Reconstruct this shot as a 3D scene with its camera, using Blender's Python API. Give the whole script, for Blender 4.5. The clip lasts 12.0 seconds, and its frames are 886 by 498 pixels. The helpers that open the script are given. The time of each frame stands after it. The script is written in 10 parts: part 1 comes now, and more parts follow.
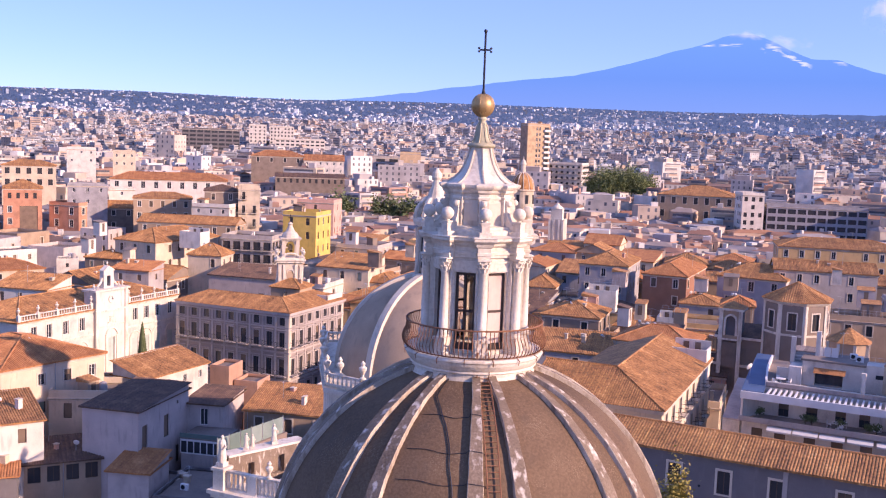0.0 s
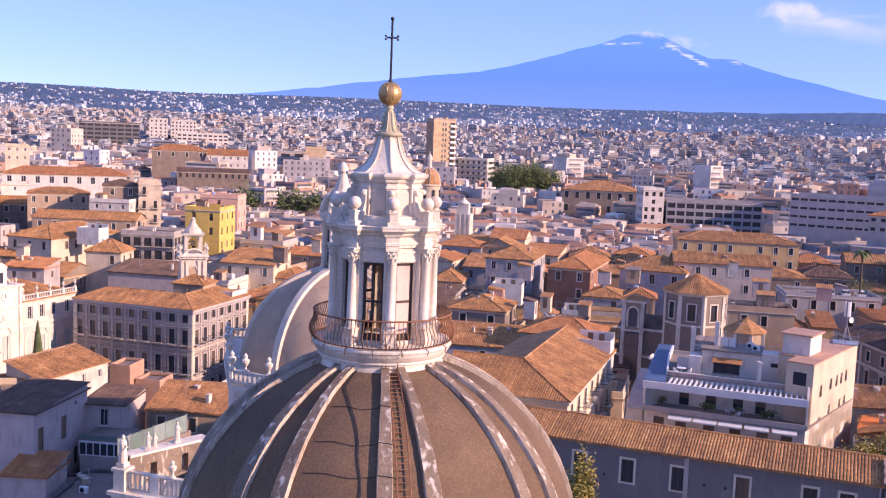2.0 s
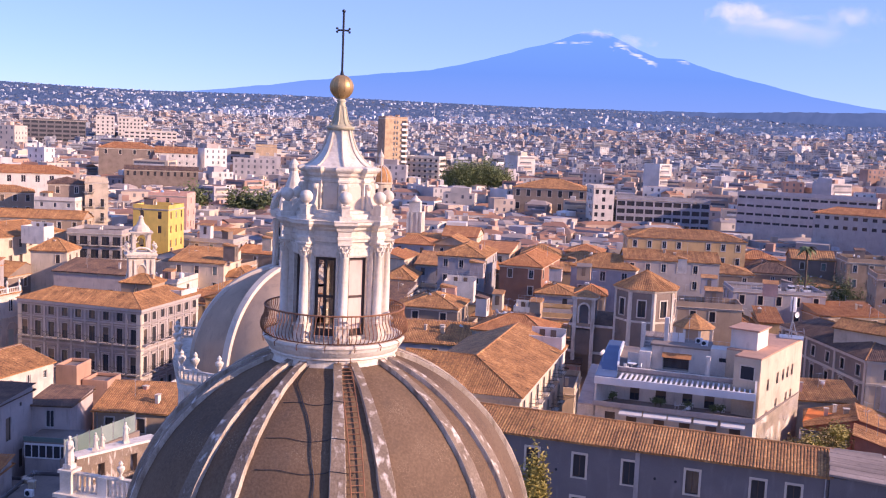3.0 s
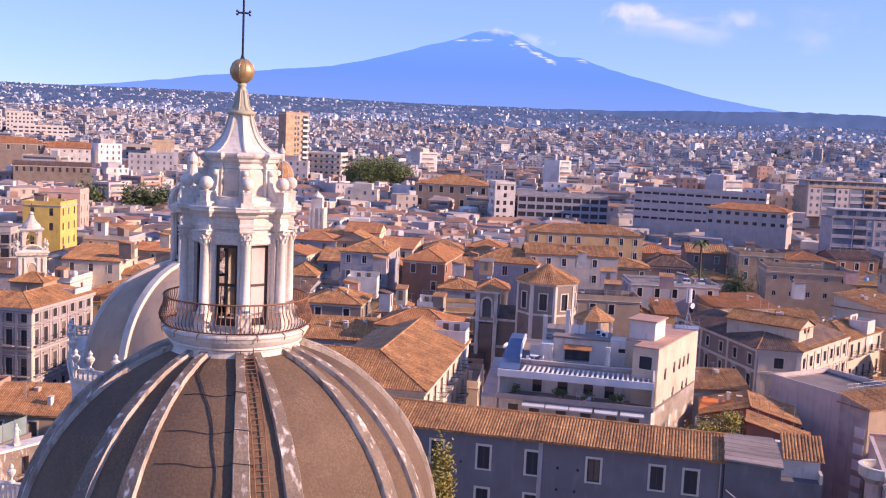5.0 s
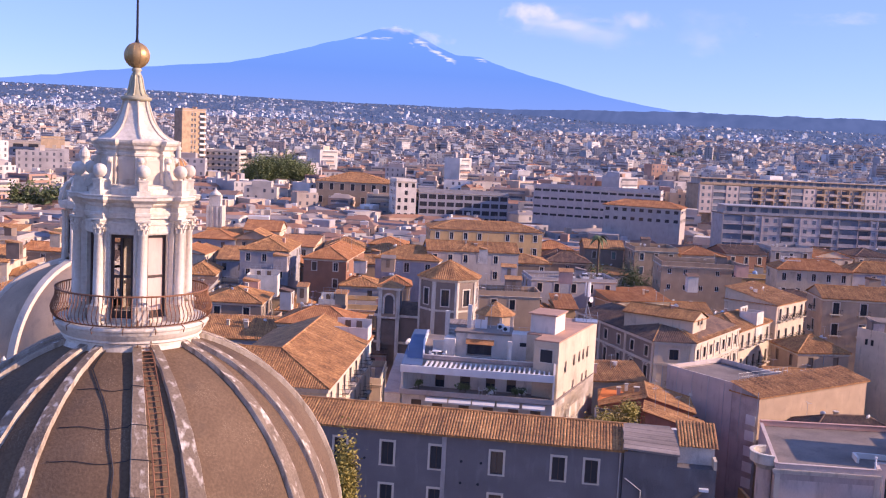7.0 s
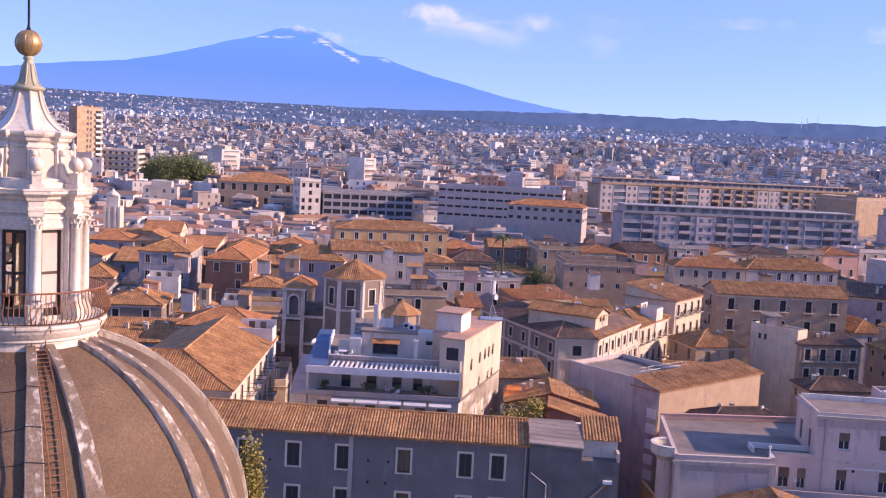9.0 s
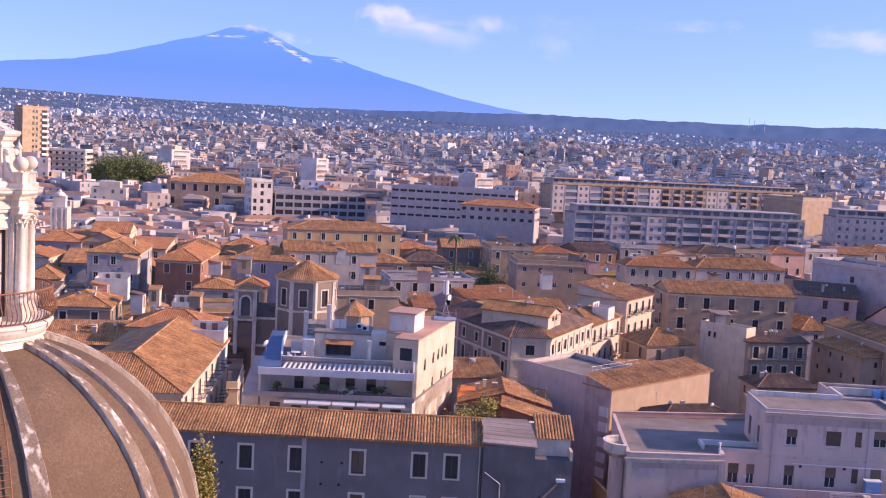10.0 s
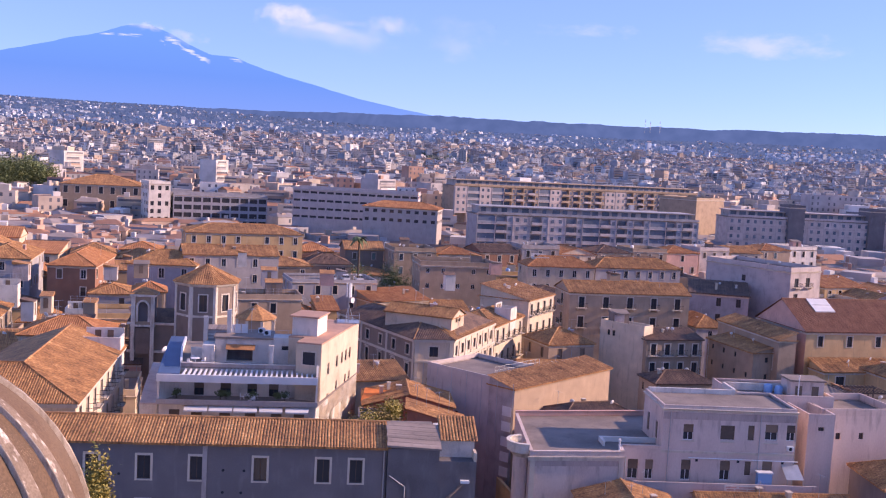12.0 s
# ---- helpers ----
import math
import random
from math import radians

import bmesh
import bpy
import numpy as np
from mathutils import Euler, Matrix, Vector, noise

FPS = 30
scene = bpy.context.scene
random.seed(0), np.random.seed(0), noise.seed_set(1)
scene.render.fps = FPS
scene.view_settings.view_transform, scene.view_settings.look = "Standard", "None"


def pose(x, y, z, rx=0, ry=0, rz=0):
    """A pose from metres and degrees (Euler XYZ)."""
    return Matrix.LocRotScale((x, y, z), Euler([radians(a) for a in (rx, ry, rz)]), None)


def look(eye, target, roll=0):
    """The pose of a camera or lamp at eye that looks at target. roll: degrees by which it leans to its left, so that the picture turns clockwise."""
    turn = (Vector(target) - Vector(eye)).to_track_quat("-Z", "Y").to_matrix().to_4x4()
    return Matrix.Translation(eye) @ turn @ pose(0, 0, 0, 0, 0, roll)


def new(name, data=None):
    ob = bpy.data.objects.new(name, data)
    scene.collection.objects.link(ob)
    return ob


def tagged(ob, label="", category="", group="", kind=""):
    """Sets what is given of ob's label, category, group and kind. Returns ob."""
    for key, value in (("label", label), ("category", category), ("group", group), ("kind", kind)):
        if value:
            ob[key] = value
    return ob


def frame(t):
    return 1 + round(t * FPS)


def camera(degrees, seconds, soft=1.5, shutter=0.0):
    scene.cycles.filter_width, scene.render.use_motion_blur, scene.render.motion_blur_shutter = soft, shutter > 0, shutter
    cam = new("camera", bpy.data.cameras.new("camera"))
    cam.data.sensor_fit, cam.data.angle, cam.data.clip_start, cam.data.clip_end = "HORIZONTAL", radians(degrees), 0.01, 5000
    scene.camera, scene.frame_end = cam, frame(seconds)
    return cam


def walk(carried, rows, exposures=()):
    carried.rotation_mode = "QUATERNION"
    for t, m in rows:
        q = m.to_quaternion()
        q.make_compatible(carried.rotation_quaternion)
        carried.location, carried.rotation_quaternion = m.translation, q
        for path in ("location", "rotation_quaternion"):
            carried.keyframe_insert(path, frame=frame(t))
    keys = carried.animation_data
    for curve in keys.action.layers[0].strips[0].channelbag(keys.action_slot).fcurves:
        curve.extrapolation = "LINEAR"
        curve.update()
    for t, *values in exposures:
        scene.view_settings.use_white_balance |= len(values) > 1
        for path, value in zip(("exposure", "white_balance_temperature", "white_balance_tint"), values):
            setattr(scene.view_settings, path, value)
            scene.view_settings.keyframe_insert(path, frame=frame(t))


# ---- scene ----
cam = camera(47.69, 12.0, soft=1.15)
walk(cam, [
    (0, pose(0.000, 0.000, 54.000, 83.797, -2.045, -0.207)),
    (0.5, pose(-0.007, 0.069, 53.960, 83.766, -2.157, -1.506)),
    (1, pose(-0.012, 0.137, 53.912, 83.750, -2.199, -2.836)),
    (1.5, pose(-0.017, 0.203, 53.857, 83.744, -2.248, -4.178)),
    (2, pose(-0.021, 0.268, 53.795, 83.740, -2.305, -5.544)),
    (2.5, pose(-0.025, 0.331, 53.726, 83.732, -2.365, -6.917)),
    (3, pose(-0.028, 0.392, 53.653, 83.755, -2.412, -8.303)),
    (5, pose(-0.047, 0.614, 53.328, 83.812, -2.643, -13.871)),
    (5.5, pose(-0.051, 0.664, 53.244, 83.843, -2.712, -15.272)),
    (6, pose(-0.056, 0.711, 53.162, 83.877, -2.758, -16.674)),
    (6.5, pose(-0.060, 0.757, 53.083, 83.914, -2.764, -18.111)),
    (7, pose(-0.064, 0.800, 53.009, 83.979, -2.809, -19.528)),
    (9, pose(-0.059, 0.952, 52.783, 84.273, -2.970, -24.970)),
    (9.5, pose(-0.050, 0.985, 52.754, 84.346, -3.016, -26.313)),
    (10, pose(-0.036, 1.017, 52.738, 84.443, -3.045, -27.662)),
    (10.5, pose(-0.017, 1.047, 52.739, 84.534, -3.049, -29.078)),
    (11, pose(0.008, 1.076, 52.757, 84.627, -3.068, -30.476)),
    (11.5, pose(0.041, 1.104, 52.796, 84.721, -3.079, -31.848)),
    (12, pose(0.083, 1.130, 52.857, 84.812, -3.081, -33.213)),
], [(0, 0.29, 5600, 45.5), (12, 0.29, 5600, 45.5)])

# ---- sky, sun and exposure ----
SUN_AZ, SUN_EL = radians(26.0), radians(21.5)      # from +x towards -y
sun_from = Vector((math.cos(SUN_AZ) * math.cos(SUN_EL), -math.sin(SUN_AZ) * math.cos(SUN_EL), math.sin(SUN_EL)))
world = bpy.data.worlds.new("world")
scene.world = world
world.use_nodes = True
wn, wl = world.node_tree.nodes, world.node_tree.links
sky = wn.new("ShaderNodeTexSky")
sky.sky_type, sky.sun_disc = "NISHITA", False
sky.sun_elevation, sky.sun_rotation = SUN_EL, math.atan2(sun_from.x, sun_from.y)
sky.air_density, sky.dust_density, sky.ozone_density, sky.altitude = 1.0, 1.6, 3.0, 3000
haze = wn.new("ShaderNodeMix")
haze.data_type = "RGBA"
haze.inputs[0].default_value = 0.50
haze.inputs[7].default_value = (1.66, 2.72, 4.60, 1)      # the even pale blue of a hazy morning sky
wl.new(sky.outputs[0], haze.inputs[6])
wl.new(haze.outputs[2], wn["Background"].inputs[0])
wn["Background"].inputs[1].default_value = 0.16
sun = new("sun", bpy.data.lights.new("sun", "SUN"))
sun.data.energy, sun.data.angle, sun.data.color = 6.2, radians(0.6), (1.0, 0.75, 0.40)
sun.matrix_world = look((0, 0, 300), Vector((0, 0, 300)) - sun_from)


# ---- materials ----
def material(name, colors, scale=1.0, rough=0.85, bump=0.15, metal=0.0, stain=None, per_island=False, per_object=0.0, detail_scale=8.0, stretch=(1, 1, 1), grain=0.3, stains=(0.55, 0.80, 0.6)):
    """Two scales of noise between a few colours, fine bump, optional stain colour."""
    m = bpy.data.materials.new(name)
    m.use_nodes = True
    n, l = m.node_tree.nodes, m.node_tree.links
    b = n["Principled BSDF"]
    b.inputs["Roughness"].default_value, b.inputs["Metallic"].default_value = rough, metal
    co = n.new("ShaderNodeTexCoord")
    mp = n.new("ShaderNodeMapping")
    mp.inputs["Scale"].default_value = stretch
    l.new(co.outputs["Object"], mp.inputs[0])
    big = n.new("ShaderNodeTexNoise")
    big.inputs["Scale"].default_value, big.inputs["Detail"].default_value = 0.35 * scale, 6
    fine = n.new("ShaderNodeTexNoise")
    fine.inputs["Scale"].default_value, fine.inputs["Detail"].default_value = detail_scale * scale, 4
    l.new(mp.outputs[0], big.inputs["Vector"])
    l.new(mp.outputs[0], fine.inputs["Vector"])
    mix = n.new("ShaderNodeMath")
    mix.operation = "MULTIPLY_ADD"
    mix.inputs[1].default_value = grain
    l.new(fine.outputs[0], mix.inputs[0])
    add = n.new("ShaderNodeMath")
    add.operation = "MULTIPLY"
    add.inputs[1].default_value = 1 - grain
    l.new(big.outputs[0], add.inputs[0])
    l.new(add.outputs[0], mix.inputs[2])
    fac = mix.outputs[0]
    if per_island or per_object:
        if per_island:
            r = n.new("ShaderNodeNewGeometry").outputs["Random Per Island"]
            k = 0.10
        else:
            r = n.new("ShaderNodeObjectInfo").outputs["Random"]
            k = per_object
        ra = n.new("ShaderNodeMath")
        ra.operation = "MULTIPLY_ADD"
        ra.inputs[1].default_value = k
        l.new(r, ra.inputs[0])
        sub = n.new("ShaderNodeMath")
        sub.operation = "SUBTRACT"
        sub.inputs[1].default_value = 0.5 * k
        l.new(ra.outputs[0], sub.inputs[0])
        l.new(fac, ra.inputs[2])
        fac = sub.outputs[0]
    ramp = n.new("ShaderNodeValToRGB")
    lo, hi = (0.3, 0.7) if not (per_island or per_object) else (0.3, 0.72)
    e = ramp.color_ramp.elements
    for i, c in enumerate(colors):
        p = lo + (hi - lo) * i / max(1, len(colors) - 1)
        el = e[i] if i < 2 else e.new(p)
        el.position = p
        el.color = (*c, 1)
    l.new(fac, ramp.inputs[0])
    out = ramp.outputs[0]
    if stain:
        st = n.new("ShaderNodeTexNoise")
        st.inputs["Scale"].default_value, st.inputs["Detail"].default_value = 0.9 * scale, 8
        sm = n.new("ShaderNodeMapping")
        sm.inputs["Scale"].default_value = (1.6, 1.6, 0.35)
        l.new(co.outputs["Object"], sm.inputs[0])
        l.new(sm.outputs[0], st.inputs["Vector"])
        sr = n.new("ShaderNodeMapRange")
        sr.inputs[1].default_value, sr.inputs[2].default_value, sr.inputs[4].default_value = stains
        l.new(st.outputs[0], sr.inputs[0])
        mx = n.new("ShaderNodeMix")
        mx.data_type = "RGBA"
        mx.inputs[7].default_value = (*stain, 1)
        l.new(sr.outputs[0], mx.inputs[0])
        l.new(out, mx.inputs[6])
        out = mx.outputs[2]
    l.new(out, b.inputs["Base Color"])
    if bump:
        bp = n.new("ShaderNodeBump")
        bp.inputs["Strength"].default_value, bp.inputs["Distance"].default_value = bump, 0.05
        l.new(fine.outputs[0], bp.inputs["Height"])
        l.new(bp.outputs[0], b.inputs["Normal"])
    return m


def tint(c, k):
    return tuple(min(0.9, v * k) for v in c)


def plaster(name, c, stain=(0.16, 0.13, 0.11)):
    return material(name, [tint(c, 0.66), tint(c, 0.9), tint(c, 1.0), tint(c, 1.18)], 1.1, 0.9, 0.15, stain=stain, per_object=0.2, stains=(0.56, 0.82, 0.5))


TILE = material("clay_tile", [(0.11, 0.051, 0.024), (0.305, 0.145, 0.054), (0.48, 0.235, 0.079), (0.71, 0.42, 0.18)], 1.5, 0.9, 0.2, per_island=True, stain=(0.12, 0.09, 0.06), detail_scale=2.2, grain=0.55)
TILE_ORANGE = material("new_clay_tile", [(0.22, 0.085, 0.035), (0.42, 0.178, 0.06), (0.60, 0.30, 0.12)], 1.5, 0.9, 0.2, per_island=True, stain=(0.22, 0.10, 0.06), detail_scale=2.2, grain=0.5)
TILE_RED = material("red_clay_tile", [(0.16, 0.066, 0.038), (0.27, 0.115, 0.06), (0.36, 0.17, 0.09)], 1.5, 0.9, 0.2, per_island=True, stain=(0.16, 0.07, 0.05), detail_scale=2.2, grain=0.5)
TILE_DARK = material("weathered_tile", [(0.06, 0.042, 0.035), (0.15, 0.088, 0.06), (0.28, 0.17, 0.10)], 1.5, 0.92, 0.2, per_island=True, stain=(0.06, 0.05, 0.04), detail_scale=2.2, grain=0.5)
ROOF_FLAT = material("roof_screed", [(0.13, 0.10, 0.085), (0.22, 0.175, 0.145), (0.30, 0.235, 0.195)], 0.6, 0.9, 0.15, stain=(0.12, 0.09, 0.08))
WALLS = {
    "white": plaster("white_plaster", (0.68, 0.61, 0.53)),
    "cream": plaster("cream_plaster", (0.62, 0.50, 0.36)),
    "tan": plaster("tan_plaster", (0.42, 0.30, 0.20)),
    "yellow": plaster("yellow_plaster", (0.66, 0.44, 0.10)),
    "ochre": plaster("ochre_plaster", (0.58, 0.38, 0.18)),
    "pink": plaster("pink_plaster", (0.60, 0.36, 0.28)),
    "red": plaster("red_plaster", (0.50, 0.17, 0.10)),
    "grey": plaster("grey_plaster", (0.43, 0.375, 0.345)),
    "stone": plaster("lava_stone_wall", (0.25, 0.19, 0.15)),
    "dark": plaster("dark_render", (0.17, 0.15, 0.15), (0.30, 0.27, 0.27)),
    "blue": plaster("blue_grey_plaster", (0.37, 0.35, 0.36)),
    "lilac": plaster("pale_lilac_plaster", (0.52, 0.435, 0.40)),
    "salmon": plaster("salmon_plaster", (0.56, 0.27, 0.16)),
    "terracotta": plaster("terracotta_paving", (0.46, 0.27, 0.18)),
    "apricot": plaster("apricot_render", (0.56, 0.39, 0.23)),
    "rose": material("faded_rose_plaster", [(0.44, 0.335, 0.285), (0.55, 0.425, 0.365), (0.62, 0.49, 0.42), (0.68, 0.55, 0.48)], 0.8, 0.9, 0.15, stain=(0.26, 0.195, 0.165), stretch=(1, 1, 0.45), stains=(0.55, 0.74, 0.6), per_object=0.12),
    "brick": plaster("brown_brick_wall", (0.30, 0.15, 0.09)),
    "weathered": plaster("weathered_grey_stone", (0.33, 0.275, 0.25)),
}
STONE = material("white_limestone", [(0.46, 0.38, 0.29), (0.68, 0.60, 0.49), (0.80, 0.73, 0.63)], 1.2, 0.8, 0.25, stain=(0.30, 0.23, 0.17), stains=(0.52, 0.75, 0.7), grain=0.4)
TRIM = material("stone_trim", [(0.50, 0.42, 0.33), (0.66, 0.57, 0.46)], 1.0, 0.85, 0.1, stain=(0.25, 0.2, 0.16))
DOME = material("dome_cement", [(0.078, 0.046, 0.024), (0.142, 0.086, 0.046), (0.21, 0.135, 0.076)], 0.9, 0.85, 0.25, stain=(0.07, 0.052, 0.04), detail_scale=14, grain=0.4)


def flecks(mat, colour, scale, size, patch):
    """Small pale lichen flecks, gathered in loose patches."""
    nt = mat.node_tree
    base = nt.nodes["Principled BSDF"].inputs["Base Color"]
    old = base.links[0].from_socket
    pos = nt.nodes.new("ShaderNodeTexCoord").outputs["Object"]
    cells = nt.nodes.new("ShaderNodeTexVoronoi")
    cells.inputs["Scale"].default_value = scale
    area = nt.nodes.new("ShaderNodeTexNoise")
    area.inputs["Scale"].default_value, area.inputs["Detail"].default_value = patch, 5
    dots, where, both, mix = (nt.nodes.new(k) for k in ("ShaderNodeMapRange", "ShaderNodeMapRange", "ShaderNodeMath", "ShaderNodeMix"))
    for node in (cells, area):
        nt.links.new(pos, node.inputs["Vector"])
    for node, a, b, lo, hi in ((dots, size * 0.6, size, 1, 0), (where, 0.52, 0.66, 0, 0.8)):
        for k, v in zip(range(1, 5), (a, b, lo, hi)):
            node.inputs[k].default_value = v
    nt.links.new(cells.outputs["Distance"], dots.inputs[0])
    nt.links.new(area.outputs["Fac"], where.inputs[0])
    both.operation = "MULTIPLY"
    nt.links.new(dots.outputs[0], both.inputs[0])
    nt.links.new(where.outputs[0], both.inputs[1])
    mix.data_type = "RGBA"
    nt.links.new(both.outputs[0], mix.inputs[0])
    nt.links.new(old, mix.inputs[6])
    mix.inputs[7].default_value = (*colour, 1)
    nt.links.new(mix.outputs[2], base)


flecks(DOME, (0.36, 0.27, 0.17), 24.0, 0.30, 0.8)
RIB = material("weathered_rib_top", [(0.12, 0.085, 0.056), (0.20, 0.145, 0.10), (0.30, 0.225, 0.16)], 3.0, 0.85, 0.3, stain=(0.80, 0.72, 0.62), stains=(0.55, 0.70, 0.72), detail_scale=5, grain=0.45)
# Rib sides coloured paler than their tops, for the bright edge in the sun.
RIB_EDGE = material("sunlit_rib_edge", [(0.28, 0.21, 0.145), (0.46, 0.38, 0.29), (0.66, 0.58, 0.47)], 3.0, 0.85, 0.3, stain=(0.16, 0.11, 0.07), stains=(0.50, 0.72, 0.8))
IRON = material("rusted_iron", [(0.18, 0.08, 0.04), (0.34, 0.16, 0.08)], 3, 0.75, 0.1, metal=0.3)
DARK_IRON = material("dark_iron", [(0.015, 0.02, 0.03), (0.05, 0.05, 0.06)], 3, 0.5, 0.1, metal=0.6)
COPPER = material("gilded_copper", [(0.38, 0.23, 0.09), (0.56, 0.37, 0.16)], 2, 0.45, 0.1, metal=0.55, stain=(0.30, 0.26, 0.12))
LEAD = material("patina_copper", [(0.30, 0.27, 0.16), (0.52, 0.46, 0.32)], 2, 0.6, 0.2, stain=(0.2, 0.2, 0.12))
WOOD = material("dark_wood_frame", [(0.04, 0.025, 0.02), (0.09, 0.055, 0.04)], 3, 0.6, 0.1)
SHUTTER = material("brown_shutter", [(0.10, 0.07, 0.05), (0.22, 0.15, 0.10)], 2, 0.7, 0.1, per_object=0.5)
GREEN_SHUTTER = material("green_shutter", [(0.12, 0.17, 0.15), (0.24, 0.29, 0.26)], 2, 0.7, 0.1, per_object=0.5)
PALE_SHUTTER = material("pale_green_shutter", [(0.34, 0.40, 0.36), (0.48, 0.53, 0.48)], 2, 0.7, 0.1, per_object=0.4)
WHITE_PAINT = material("white_paint", [(0.66, 0.64, 0.62), (0.80, 0.78, 0.76)], 2, 0.6, 0.05)
AWNING = material("pale_awning", [(0.60, 0.57, 0.54), (0.76, 0.72, 0.68)], 2, 0.8, 0.05)
BLUE_SHEET = material("blue_sheeting", [(0.05, 0.085, 0.17), (0.085, 0.135, 0.24)], 1, 0.6, 0.1)
METAL = material("galvanised_metal", [(0.35, 0.35, 0.36), (0.52, 0.52, 0.52)], 2, 0.45, 0.1, metal=0.6)
ASPHALT = material("asphalt", [(0.035, 0.033, 0.033), (0.06, 0.055, 0.052)], 0.8, 0.9, 0.1)
PAVING = material("lava_paving", [(0.09, 0.08, 0.075), (0.16, 0.14, 0.12)], 1.2, 0.85, 0.1)
LEAF_LIGHT = material("yellow_green_leaves", [(0.17, 0.14, 0.025), (0.29, 0.235, 0.04), (0.40, 0.31, 0.07)], 1.5, 0.7, 0.0, per_island=True)
LEAF = material("leaves", [(0.06, 0.085, 0.03), (0.11, 0.14, 0.05), (0.16, 0.18, 0.07)], 1.5, 0.7, 0.0, per_island=True)
LEAF_PARK = material("park_leaves", [(0.10, 0.125, 0.04), (0.155, 0.185, 0.06), (0.21, 0.235, 0.08)], 1.5, 0.7, 0.0, per_island=True)
LEAF_DRY = material("autumn_leaves", [(0.12, 0.10, 0.03), (0.24, 0.18, 0.05), (0.30, 0.20, 0.07)], 1.5, 0.7, 0.0, per_island=True)
WOOD_GREY = material("weathered_grey_boards", [(0.16, 0.125, 0.105), (0.27, 0.21, 0.175), (0.38, 0.30, 0.25)], 0.8, 0.9, 0.25, stain=(0.12, 0.09, 0.08), stretch=(0.4, 4, 4), per_object=0.25)
STREAKS = material("rain_streaked_plaster", [(0.36, 0.28, 0.245), (0.46, 0.355, 0.31), (0.54, 0.42, 0.36)], 0.9, 0.9, 0.1, stain=(0.12, 0.09, 0.08), stretch=(1.6, 1.6, 0.35), stains=(0.52, 0.80, 0.65))
BARK = material("bark", [(0.06, 0.045, 0.03), (0.14, 0.10, 0.07)], 3, 0.9, 0.3)
PLASTIC_BLUE = material("blue_plastic_tank", [(0.20, 0.34, 0.55), (0.28, 0.42, 0.62)], 2, 0.5, 0.05)
BALUSTER = TRIM

GLASS = bpy.data.materials.new("window_glass")
GLASS.use_nodes = True
_g = GLASS.node_tree.nodes["Principled BSDF"]
_g.inputs["Base Color"].default_value = (0.045, 0.047, 0.055, 1)
_g.inputs["Roughness"].default_value = 0.12
CLEAR = bpy.data.materials.new("clear_glass")
CLEAR.use_nodes = True
_g = CLEAR.node_tree.nodes["Principled BSDF"]
_g.inputs["Roughness"].default_value, _g.inputs["Transmission Weight"].default_value, _g.inputs["IOR"].default_value = 0.02, 1.0, 1.05


